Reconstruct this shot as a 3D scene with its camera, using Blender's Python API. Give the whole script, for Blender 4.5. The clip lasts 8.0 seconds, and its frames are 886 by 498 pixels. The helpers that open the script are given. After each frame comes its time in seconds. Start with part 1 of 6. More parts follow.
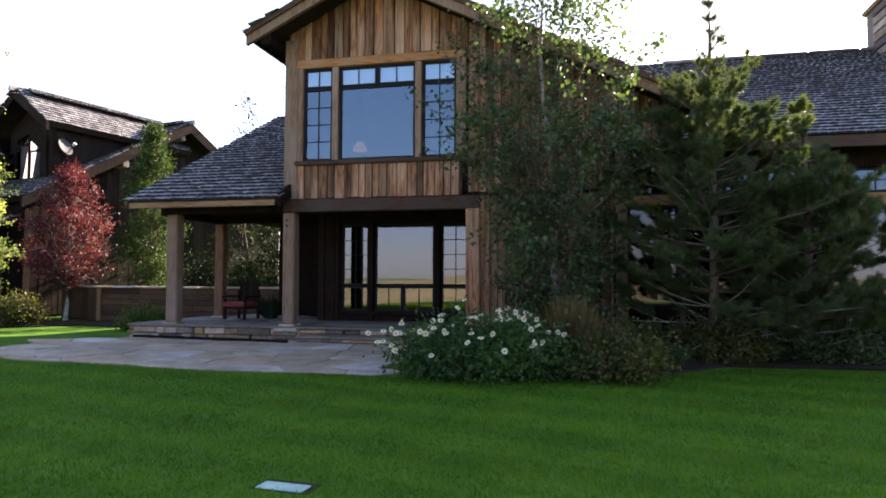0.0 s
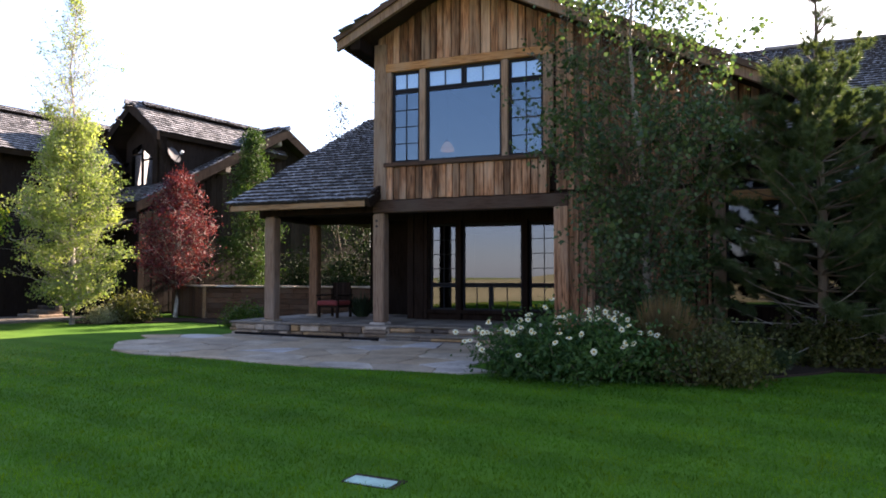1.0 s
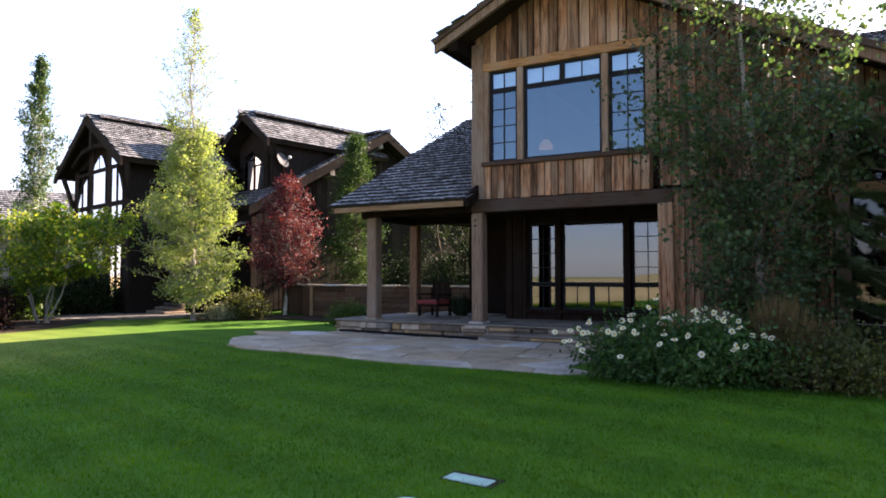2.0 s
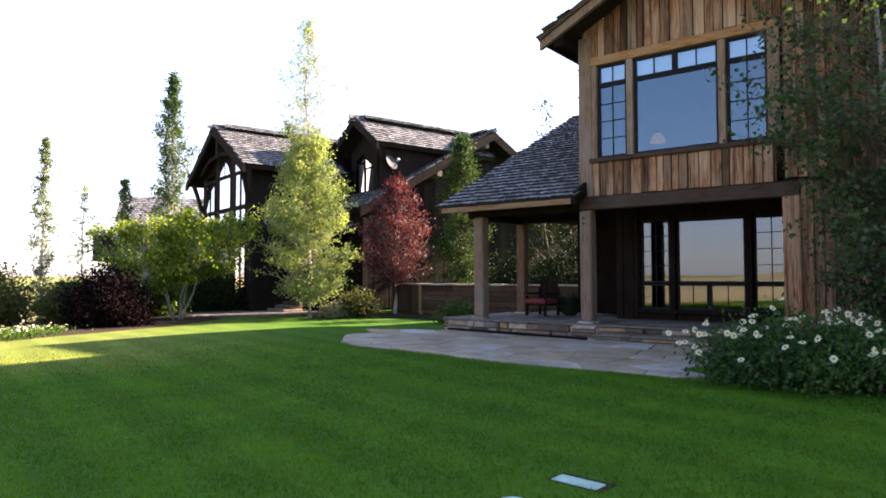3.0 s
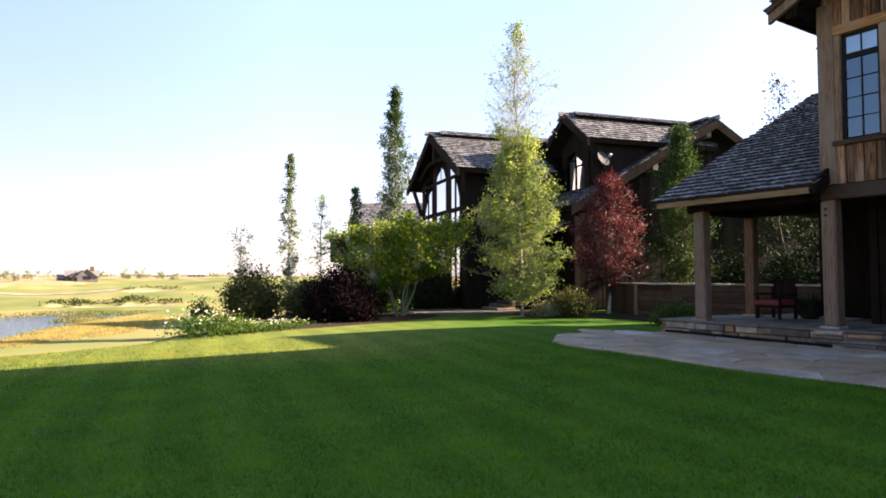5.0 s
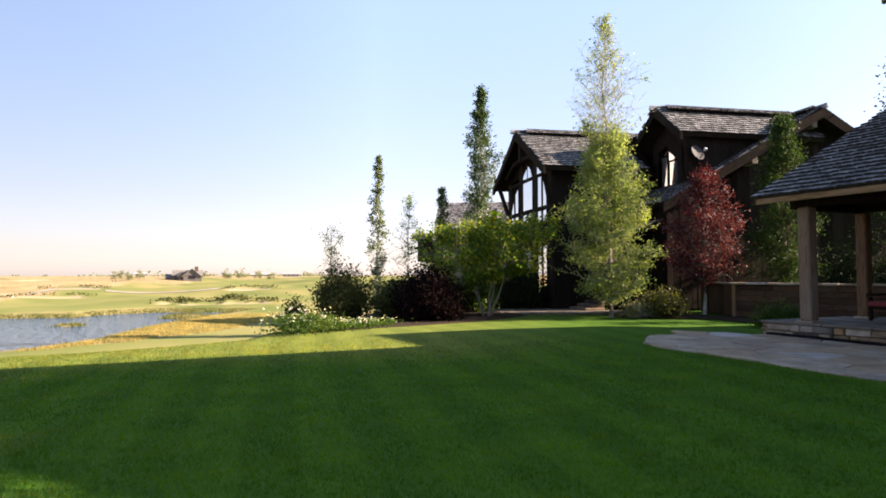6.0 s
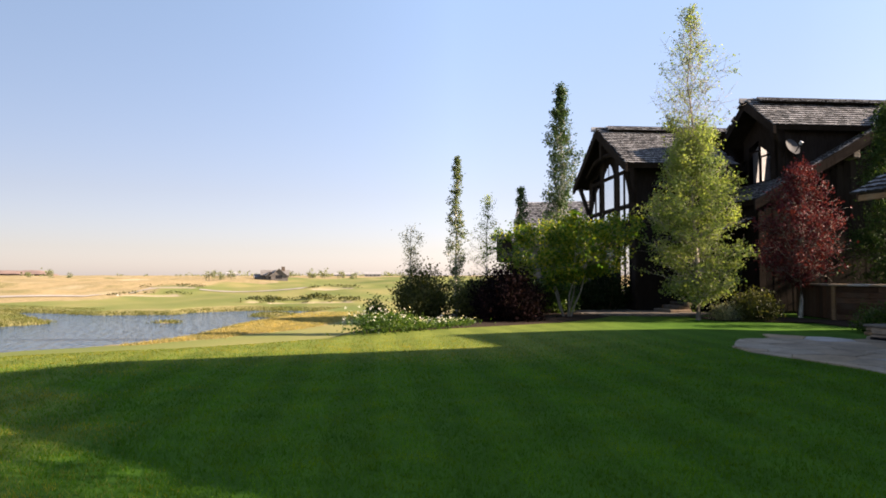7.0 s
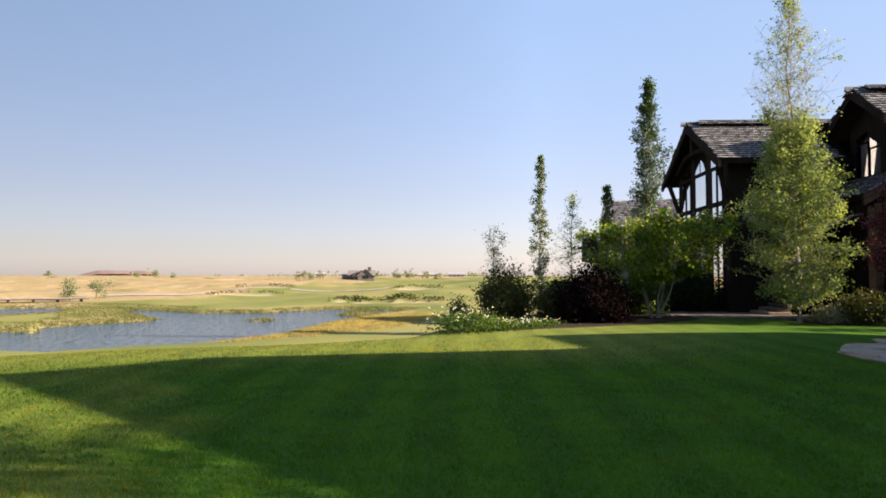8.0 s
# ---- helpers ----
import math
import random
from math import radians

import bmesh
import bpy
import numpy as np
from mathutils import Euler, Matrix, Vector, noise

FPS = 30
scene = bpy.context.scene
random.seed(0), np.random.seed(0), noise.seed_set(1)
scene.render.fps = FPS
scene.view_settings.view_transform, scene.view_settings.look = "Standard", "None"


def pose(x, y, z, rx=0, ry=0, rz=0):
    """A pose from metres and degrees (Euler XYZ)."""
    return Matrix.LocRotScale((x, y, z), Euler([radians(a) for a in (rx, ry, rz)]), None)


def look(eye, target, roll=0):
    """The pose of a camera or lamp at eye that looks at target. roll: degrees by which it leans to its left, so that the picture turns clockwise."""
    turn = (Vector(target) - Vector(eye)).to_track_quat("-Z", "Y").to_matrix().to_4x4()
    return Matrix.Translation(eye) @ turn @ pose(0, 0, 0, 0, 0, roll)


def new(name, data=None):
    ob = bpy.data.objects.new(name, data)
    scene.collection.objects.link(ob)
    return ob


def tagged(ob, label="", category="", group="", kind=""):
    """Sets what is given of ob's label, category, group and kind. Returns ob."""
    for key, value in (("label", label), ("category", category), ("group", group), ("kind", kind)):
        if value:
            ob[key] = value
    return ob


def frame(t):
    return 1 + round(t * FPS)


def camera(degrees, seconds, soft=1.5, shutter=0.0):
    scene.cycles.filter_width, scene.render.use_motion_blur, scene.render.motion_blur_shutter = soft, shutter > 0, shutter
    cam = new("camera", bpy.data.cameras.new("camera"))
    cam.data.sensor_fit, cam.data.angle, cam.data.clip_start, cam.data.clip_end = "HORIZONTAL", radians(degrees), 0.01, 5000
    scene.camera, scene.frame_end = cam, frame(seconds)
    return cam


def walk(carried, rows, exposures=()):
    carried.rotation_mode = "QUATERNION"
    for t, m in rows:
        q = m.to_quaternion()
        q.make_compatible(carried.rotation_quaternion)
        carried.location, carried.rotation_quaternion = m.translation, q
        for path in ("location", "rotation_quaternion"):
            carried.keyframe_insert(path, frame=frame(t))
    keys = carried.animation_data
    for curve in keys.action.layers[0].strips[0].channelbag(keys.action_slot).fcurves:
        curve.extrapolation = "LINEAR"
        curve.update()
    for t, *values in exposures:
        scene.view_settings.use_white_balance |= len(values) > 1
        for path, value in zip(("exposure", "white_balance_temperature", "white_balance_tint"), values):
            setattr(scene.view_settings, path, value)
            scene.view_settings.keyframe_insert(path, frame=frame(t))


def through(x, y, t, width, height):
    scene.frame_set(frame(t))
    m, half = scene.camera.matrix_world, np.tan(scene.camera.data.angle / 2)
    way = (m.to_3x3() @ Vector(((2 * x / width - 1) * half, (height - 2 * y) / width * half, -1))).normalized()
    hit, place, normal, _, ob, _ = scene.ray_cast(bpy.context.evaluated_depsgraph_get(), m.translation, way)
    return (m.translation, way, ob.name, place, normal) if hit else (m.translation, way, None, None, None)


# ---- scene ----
cam = camera(67.5, 8.0, soft=1.8)
EYE = 1.55
PATH = [
    (0.0, 0.000, 0.000, 12.70, 2.63, 0.19),
    (0.5, 0.027, 0.016, 16.51, 2.61, 0.17),
    (1.0, 0.041, 0.022, 20.43, 2.54, 0.10),
    (1.5, 0.056, 0.025, 24.50, 2.50, 0.11),
    (3.0, 0.081, 0.028, 38.28, 2.39, -0.06),
    (3.5, 0.093, 0.041, 42.57, 2.35, -0.05),
    (4.0, 0.100, 0.064, 47.48, 2.36, -0.10),
    (4.5, 0.103, 0.090, 52.24, 2.37, -0.12),
    (6.0, 0.097, 0.150, 64.07, 2.32, -0.15),
    (6.5, 0.099, 0.166, 67.42, 2.33, -0.09),
    (7.0, 0.101, 0.176, 70.92, 2.35, -0.02),
    (7.5, 0.103, 0.185, 74.56, 2.35, -0.00),
    (8.0, 0.104, 0.193, 78.14, 2.37, 0.02),
]
EXPOSURES = [(0.0, 3.0, 6750, 29), (1.5, 2.9, 6650, 28), (3.0, 3.02, 6800, 27), (4.5, 2.6, 6800, 27), (6.5, 1.99, 7050, 24), (8.0, 1.7, 6780, 22)]


def aim(yaw, pitch, roll):
    return pose(0, 0, 0, 0, 0, yaw) @ pose(0, 0, 0, 90 + pitch) @ pose(0, 0, 0, 0, 0, roll)


walk(cam, [(t, Matrix.Translation((x, y, EYE)) @ aim(yaw, pitch, roll)) for t, x, y, yaw, pitch, roll in PATH], EXPOSURES)

# ---- light: a low clear sun behind the house ----
SUN_EL, SUN_AZ = 24.1, 20.0
world = bpy.data.worlds.new("sky")
scene.world = world
world.use_nodes = True
wt = world.node_tree
sky = wt.nodes.new("ShaderNodeTexSky")
sky.sky_type, sky.sun_disc = "NISHITA", False
sky.sun_elevation, sky.sun_rotation = radians(SUN_EL), radians(SUN_AZ)
sky.air_density, sky.dust_density, sky.ozone_density = 1.0, 0.4, 1.6
back = wt.nodes["Background"]
back.inputs["Strength"].default_value = 0.043
# pale haze towards the horizon
tco, sep, haze, mul = (wt.nodes.new("ShaderNode" + k) for k in ("TexCoord", "SeparateXYZ", "ValToRGB", "Mix"))
mul.data_type, mul.blend_type = "RGBA", "MULTIPLY"
mul.inputs[0].default_value = 1.0
wt.links.new(tco.outputs["Generated"], sep.inputs[0])
wt.links.new(sep.outputs["Z"], haze.inputs["Fac"])
haze.color_ramp.elements[0].color, haze.color_ramp.elements[0].position = (0.68, 0.725, 0.98, 1), 0.0
haze.color_ramp.elements[1].color, haze.color_ramp.elements[1].position = (1.12, 1.21, 1.18, 1), 0.4
mid_haze = haze.color_ramp.elements.new(0.12)
mid_haze.color = (0.805, 0.75, 0.795, 1)
low_haze = haze.color_ramp.elements.new(0.04)
low_haze.color = (0.70, 0.68, 0.80, 1)
wt.links.new(sky.outputs[0], mul.inputs[6])
wt.links.new(haze.outputs["Color"], mul.inputs[7])
hsv = wt.nodes.new("ShaderNodeHueSaturation")
hsv.inputs["Saturation"].default_value = 0.92
# brighter haze on the sun's side
side, fit_side, glow, mul_side = (wt.nodes.new("ShaderNode" + k) for k in ("VectorMath", "MapRange", "ValToRGB", "Mix"))
side.operation = "DOT_PRODUCT"
side.inputs[1].default_value = (math.sin(radians(SUN_AZ)), math.cos(radians(SUN_AZ)), 0.0)
wt.links.new(tco.outputs["Generated"], side.inputs[0])
fit_side.inputs["From Min"].default_value = -1.0
wt.links.new(side.outputs["Value"], fit_side.inputs["Value"])
wt.links.new(fit_side.outputs["Result"], glow.inputs["Fac"])
glow.color_ramp.elements[0].color, glow.color_ramp.elements[0].position = (0.96, 0.96, 0.965, 1), 0.15
glow.color_ramp.elements[1].color, glow.color_ramp.elements[1].position = (1.5, 1.45, 1.35, 1), 0.85
mid_glow = glow.color_ramp.elements.new(0.5)
mid_glow.color = (1.78, 1.78, 1.8, 1)
near_glow = glow.color_ramp.elements.new(0.72)
near_glow.color = (1.45, 1.44, 1.43, 1)
mul_side.data_type, mul_side.blend_type = "RGBA", "MULTIPLY"
mul_side.inputs[0].default_value = 1.0
wt.links.new(mul.outputs[2], mul_side.inputs[6])
wt.links.new(glow.outputs["Color"], mul_side.inputs[7])
wt.links.new(mul_side.outputs[2], hsv.inputs["Color"])
wt.links.new(hsv.outputs[0], back.inputs["Color"])
sun = new("sun", bpy.data.lights.new("sun", "SUN"))
sun.data.energy, sun.data.angle, sun.data.color = 5.0, radians(0.55), (1.0, 0.88, 0.68)
se, sa = radians(SUN_EL), radians(SUN_AZ)
sun.matrix_world = look((60 * math.sin(sa) * math.cos(se), 60 * math.cos(sa) * math.cos(se), 60 * math.sin(se)), (0, 0, 0))


# ---- materials ----
def material(name):
    m = bpy.data.materials.new(name)
    m.use_nodes = True
    t = m.node_tree
    return m, t, t.nodes["Principled BSDF"]


def node(t, kind, **values):
    n = t.nodes.new("ShaderNode" + kind)
    for k, v in values.items():
        n.inputs[k].default_value = v
    return n


def ramp(t, fac, stops):
    r = t.nodes.new("ShaderNodeValToRGB")
    e = r.color_ramp.elements
    while len(e) < len(stops):
        e.new(0.5)
    for i, (p, c) in enumerate(stops):
        e[i].position, e[i].color = p, (*c, 1)
    t.links.new(fac, r.inputs["Fac"])
    return r.outputs["Color"]


def mixed(t, fac, a, b, kind="MIX"):
    n = t.nodes.new("ShaderNodeMix")
    n.data_type, n.blend_type = "RGBA", kind
    for sock, v in ((n.inputs[0], fac), (n.inputs[6], a), (n.inputs[7], b)):
        if isinstance(v, (int, float)):
            sock.default_value = v
        elif isinstance(v, tuple):
            sock.default_value = (*v, 1)
        else:
            t.links.new(v, sock)
    return n.outputs[2]


def textured(t, kind, scale, stretch=(1, 1, 1), coords="Object", detail=5.0, shift=True):
    """A noise or wave in real size, shifted from object to object."""
    tc = t.nodes.new("ShaderNodeTexCoord")
    mp = t.nodes.new("ShaderNodeMapping")
    mp.inputs["Scale"].default_value = stretch
    t.links.new(tc.outputs[coords], mp.inputs["Vector"])
    if shift:
        oi = t.nodes.new("ShaderNodeObjectInfo")
        mul = t.nodes.new("ShaderNodeMath")
        mul.operation = "MULTIPLY"
        mul.inputs[1].default_value = 37.0
        t.links.new(oi.outputs["Random"], mul.inputs[0])
        t.links.new(mul.outputs[0], mp.inputs["Location"])
    n = t.nodes.new("ShaderNodeTex" + kind)
    n.inputs["Scale"].default_value = scale
    if "Detail" in n.inputs:
        n.inputs["Detail"].default_value = detail
    t.links.new(mp.outputs[0], n.inputs["Vector"])
    return n


def bumped(t, b, height, strength, distance):
    n = node(t, "Bump", Strength=strength, Distance=distance)
    t.links.new(height, n.inputs["Height"])
    t.links.new(n.outputs[0], b.inputs["Normal"])


def wood(name, dark, light, grey, stretch=(6, 6, 0.35), rough=0.8, vary=0.55, island=False, shine=0.12, knots=False):
    """Weathered timber: grain along one axis, streaks, grey weather and a tint of its own for each board."""
    m, t, b = material(name)
    grain = textured(t, "Noise", 9.0, stretch, detail=8.0)
    blot = textured(t, "Noise", 1.6, (1, 1, 0.5), detail=4.0)
    col = ramp(t, grain.outputs["Fac"], [(0.3, dark), (0.55, light), (0.75, tuple(0.5 * (a + c) for a, c in zip(light, grey)))])
    col = mixed(t, ramp(t, blot.outputs["Fac"], [(0.45, (0, 0, 0)), (0.7, (0.8, 0.8, 0.8))]), col, grey)
    own = t.nodes.new("ShaderNodeNewGeometry").outputs["Random Per Island"] if island else t.nodes.new("ShaderNodeObjectInfo").outputs["Random"]
    tint = ramp(t, own, [(0.0, (1 - vary,) * 3), (0.5, (1, 0.96, 0.92)), (1.0, (1 + 0.5 * vary, 1 + 0.42 * vary, 1 + 0.35 * vary))])
    col = mixed(t, 1.0, col, tint, "MULTIPLY")
    if knots:
        spot = textured(t, "Voronoi", 2.6, (1.0, 1.0, 0.62))
        col = mixed(t, 1.0, col, ramp(t, spot.outputs["Distance"], [(0.07, (0.16, 0.13, 0.11)), (0.15, (1, 1, 1))]), "MULTIPLY")
        streak = textured(t, "Noise", 2.2, (5, 5, 0.22), detail=3.0)
        col = mixed(t, 1.0, col, ramp(t, streak.outputs["Fac"], [(0.34, (0.42, 0.38, 0.36)), (0.5, (1, 1, 1)), (0.7, (1.28, 1.16, 1.06))]), "MULTIPLY")
    t.links.new(col, b.inputs["Base Color"])
    b.inputs["Roughness"].default_value = rough
    b.inputs["Specular IOR Level"].default_value = shine
    bumped(t, b, grain.outputs["Fac"], 0.5, 0.006)
    return m


def stone(name, colours, scale=3.0, rough=0.85, bump=0.5):
    m, t, b = material(name)
    oi = t.nodes.new("ShaderNodeObjectInfo")
    base = ramp(t, oi.outputs["Random"], [(i / max(1, len(colours) - 1), c) for i, c in enumerate(colours)])
    n = textured(t, "Noise", scale, detail=8.0)
    fine = textured(t, "Noise", scale * 9, detail=4.0)
    col = mixed(t, 1.0, base, ramp(t, n.outputs["Fac"], [(0.3, (0.62, 0.6, 0.58)), (0.7, (1.25, 1.22, 1.18))]), "MULTIPLY")
    col = mixed(t, 1.0, col, ramp(t, fine.outputs["Fac"], [(0.3, (0.82,) * 3), (0.7, (1.12,) * 3)]), "MULTIPLY")
    t.links.new(col, b.inputs["Base Color"])
    b.inputs["Roughness"].default_value = rough
    b.inputs["Specular IOR Level"].default_value = 0.25
    bumped(t, b, n.outputs["Fac"], bump, 0.02)
    return m


def mowing(t):
    """Lighter and darker lanes left by the mower, about a metre wide."""
    tc = t.nodes.new("ShaderNodeTexCoord")
    mp = t.nodes.new("ShaderNodeMapping")
    mp.inputs["Rotation"].default_value = (0, 0, radians(13))
    t.links.new(tc.outputs["Object"], mp.inputs["Vector"])
    wave = node(t, "TexWave", Scale=0.3, Distortion=1.1, Detail=2.0)
    wave.bands_direction = "Y"
    t.links.new(mp.outputs[0], wave.inputs["Vector"])
    return ramp(t, wave.outputs["Fac"], [(0.36, (0.905, 0.915, 0.915)), (0.64, (1.07, 1.06, 1.05))])


def leaf(name, colours, gloss=0.45, through=0.45, lanes=False, shine=0.2, pale=False):
    """Leaves: each leaf its own shade; light passes through the blade."""
    m, t, b = material(name)
    g = t.nodes.new("ShaderNodeNewGeometry")
    col = ramp(t, g.outputs["Random Per Island"], [(i / (len(colours) - 1), c) for i, c in enumerate(colours)])
    patch = textured(t, "Noise", 0.9, shift=False, detail=2.0)
    col = mixed(t, 1.0, col, ramp(t, patch.outputs["Fac"], [(0.35, (0.75, 0.8, 0.8)), (0.65, (1.25, 1.15, 1.0))]), "MULTIPLY")
    if lanes:
        clump = textured(t, "Noise", 9.0, shift=False, detail=3.0)
        col = mixed(t, 1.0, col, ramp(t, clump.outputs["Fac"], [(0.3, (0.84, 0.86, 0.84)), (0.7, (1.14, 1.12, 1.1))]), "MULTIPLY")
        col = mixed(t, 1.0, col, mowing(t), "MULTIPLY")
        mottle = textured(t, "Noise", 2.3, shift=False, detail=4.0)
        col = mixed(t, 1.0, col, ramp(t, mottle.outputs["Fac"], [(0.34, (0.76, 0.9, 1.3)), (0.5, (1, 1, 1)), (0.66, (1.42, 1.08, 0.8))]), "MULTIPLY")
    t.links.new(col, b.inputs["Base Color"])
    b.inputs["Roughness"].default_value = gloss
    b.inputs["Specular IOR Level"].default_value = shine
    tr = t.nodes.new("ShaderNodeBsdfTranslucent")
    t.links.new(mixed(t, 1.0, col, (3.3, 2.15, 0.78) if lanes and not pale else (1.5, 1.45, 0.7), "MULTIPLY"), tr.inputs["Color"])
    mx = node(t, "MixShader", Fac=through)
    t.links.new(b.outputs[0], mx.inputs[1])
    t.links.new(tr.outputs[0], mx.inputs[2])
    t.links.new(mx.outputs[0], t.nodes["Material Output"].inputs["Surface"])
    return m


def plain(name, colour, rough=0.6, metal=0.0, grain=12.0, depth=0.25, shine=0.5):
    m, t, b = material(name)
    n = textured(t, "Noise", grain, detail=5.0)
    t.links.new(mixed(t, 1.0, colour, ramp(t, n.outputs["Fac"], [(0.3, (1 - depth,) * 3), (0.7, (1 + depth,) * 3)]), "MULTIPLY"), b.inputs["Base Color"])
    b.inputs["Roughness"].default_value, b.inputs["Metallic"].default_value = rough, metal
    b.inputs["Specular IOR Level"].default_value = shine
    bumped(t, b, n.outputs["Fac"], 0.15, 0.004)
    return m


def window_glass(name, base, tint=(0.86, 0.92, 1.0, 1), clarity=0.33):
    """Coated double glazing: clear, with a strong mirror share."""
    m, t, b = material(name)
    lw = node(t, "LayerWeight", Blend=0.35)
    gloss = node(t, "BsdfGlossy", Roughness=0.005, Color=tint)
    clear = node(t, "BsdfTransparent", Color=(0.92 * clarity, clarity, 1.02 * clarity, 1))
    add = t.nodes.new("ShaderNodeMath")
    add.operation, add.use_clamp = "ADD", True
    add.inputs[1].default_value = base
    mul = t.nodes.new("ShaderNodeMath")
    mul.operation = "MULTIPLY"
    mul.inputs[1].default_value = 1.0 - base
    t.links.new(lw.outputs["Fresnel"], mul.inputs[0])
    t.links.new(mul.outputs[0], add.inputs[0])
    mx = t.nodes.new("ShaderNodeMixShader")
    t.links.new(add.outputs[0], mx.inputs["Fac"])
    t.links.new(clear.outputs[0], mx.inputs[1])
    t.links.new(gloss.outputs[0], mx.inputs[2])
    t.links.new(mx.outputs[0], t.nodes["Material Output"].inputs["Surface"])
    return m


M_BOARD = wood("barn_board", (0.03, 0.016, 0.011), (0.33, 0.175, 0.098), (0.36, 0.275, 0.205), vary=0.62, knots=True)
M_TIMBER = wood("timber", (0.1, 0.066, 0.047), (0.27, 0.18, 0.12), (0.28, 0.225, 0.18), vary=0.2)
M_POST = wood("post_timber", (0.085, 0.058, 0.044), (0.215, 0.15, 0.107), (0.235, 0.195, 0.165), vary=0.2)
M_POST_BROWN = wood("brown_post_timber", (0.07, 0.04, 0.026), (0.19, 0.108, 0.064), (0.17, 0.118, 0.082), vary=0.2)
M_FENCE = wood("fence_board", (0.03, 0.017, 0.011), (0.10, 0.055, 0.033), (0.09, 0.065, 0.05), stretch=(0.35, 6, 6), vary=0.4)
M_TRIM = wood("trim_board", (0.10, 0.062, 0.035), (0.27, 0.17, 0.09), (0.25, 0.185, 0.12), stretch=(0.35, 6, 6), vary=0.2)
M_GREYWOOD = wood("grey_timber", (0.10, 0.09, 0.085), (0.2, 0.185, 0.175), (0.26, 0.245, 0.235), stretch=(3, 0.5, 3), vary=0.2)
M_BLIND = plain("white_blind", (0.56, 0.57, 0.6), 0.9, 0, 3.0, 0.05)
# shake butts: dark end grain, with the shade under each course painted in
M_SHADED_END = plain("shaded_shake_end", (0.02, 0.018, 0.017), 0.95, 0, 40.0)
M_HEADER = wood("timber_golden", (0.16, 0.08, 0.034), (0.40, 0.21, 0.09), (0.33, 0.22, 0.13), stretch=(0.35, 6, 6), vary=0.15)
M_BEAM = wood("timber_beam", (0.028, 0.018, 0.014), (0.085, 0.052, 0.038), (0.085, 0.066, 0.054), stretch=(0.35, 6, 6), vary=0.2)
# near-black timber; the porch's deep shade is put into its colour
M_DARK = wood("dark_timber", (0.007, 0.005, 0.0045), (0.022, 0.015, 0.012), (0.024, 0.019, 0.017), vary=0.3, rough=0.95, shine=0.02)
M_STAIN = wood("stained_timber", (0.01, 0.008, 0.0072), (0.026, 0.0205, 0.0175), (0.032, 0.027, 0.0245), vary=0.35, rough=0.95, shine=0.03)
M_SASH = plain("dark_sash", (0.018, 0.019, 0.023), 0.7, 0.0, 30.0, shine=0.12)
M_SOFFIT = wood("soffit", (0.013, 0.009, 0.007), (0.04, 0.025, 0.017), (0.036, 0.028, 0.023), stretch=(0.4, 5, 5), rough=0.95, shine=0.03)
M_GLASS = window_glass("glass", 0.09, (0.5, 0.72, 0.9, 1), 0.6)
M_GLASS_DIM = window_glass("glass_dim", 0.03, (0.6, 0.7, 0.8, 1), 0.15)
M_GLASS_TOP = window_glass("glass_clear", 0.1, (0.6, 0.8, 1.0, 1), 0.95)
M_GLASS_LOW = window_glass("glass_coated", 0.085, (0.74, 0.86, 1.0, 1))
M_GLASS_FAR = window_glass("glass_mirror", 0.9, (1, 1, 1, 1))
M_SHAKE = wood("shake", (0.068, 0.071, 0.078), (0.185, 0.192, 0.207), (0.295, 0.31, 0.33), stretch=(7, 0.6, 7), rough=0.9, vary=0.7)
M_SHAKE_B = wood("shake_bulk", (0.068, 0.071, 0.078), (0.185, 0.192, 0.207), (0.295, 0.31, 0.33), stretch=(7, 0.6, 7), rough=0.9, vary=0.7, island=True)
M_ROOFBASE = plain("roof_felt", (0.035, 0.03, 0.028), 0.9)
M_LEDGE = stone("ledge_stone", [(0.2, 0.14, 0.09), (0.4, 0.34, 0.28), (0.1, 0.08, 0.065), (0.34, 0.215, 0.105), (0.22, 0.2, 0.18), (0.08, 0.064, 0.056), (0.3, 0.225, 0.16)], 5.0, bump=0.8)
M_FLAG = stone("flagstone", [(0.31, 0.24, 0.165), (0.38, 0.32, 0.25), (0.27, 0.215, 0.155), (0.36, 0.265, 0.17), (0.33, 0.27, 0.2), (0.43, 0.41, 0.4)], 1.6, rough=0.7)
M_FLAG_GREY = stone("grey_flagstone", [(0.15, 0.13, 0.105), (0.19, 0.165, 0.14), (0.13, 0.115, 0.1), (0.21, 0.19, 0.17)], 1.6, rough=0.8)
M_MORTAR = plain("mortar", (0.14, 0.125, 0.11), 0.95, 0, 25.0)
M_METAL = plain("dark_metal", (0.03, 0.03, 0.032), 0.45, 0.8)
# dish aerial: the shade on its face is put into a dark colour
M_DISH = plain("shaded_paint", (0.06, 0.062, 0.068), 0.7, 0.0, shine=0.1)
M_PLATE = plain("plastic_cover", (0.29, 0.42, 0.35), 0.6, shine=0.3)
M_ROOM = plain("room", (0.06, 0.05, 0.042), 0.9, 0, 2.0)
M_RED = plain("red_cloth", (0.19, 0.028, 0.028), 0.9, 0, 60.0)
M_BARK_A = stone("aspen_bark", [(0.42, 0.40, 0.34), (0.5, 0.48, 0.42)], 5.0)
M_BARK_D = stone("dark_bark", [(0.10, 0.075, 0.055), (0.15, 0.115, 0.085)], 8.0)
M_BARK_G = stone("grey_bark", [(0.24, 0.22, 0.19), (0.3, 0.28, 0.25)], 8.0)
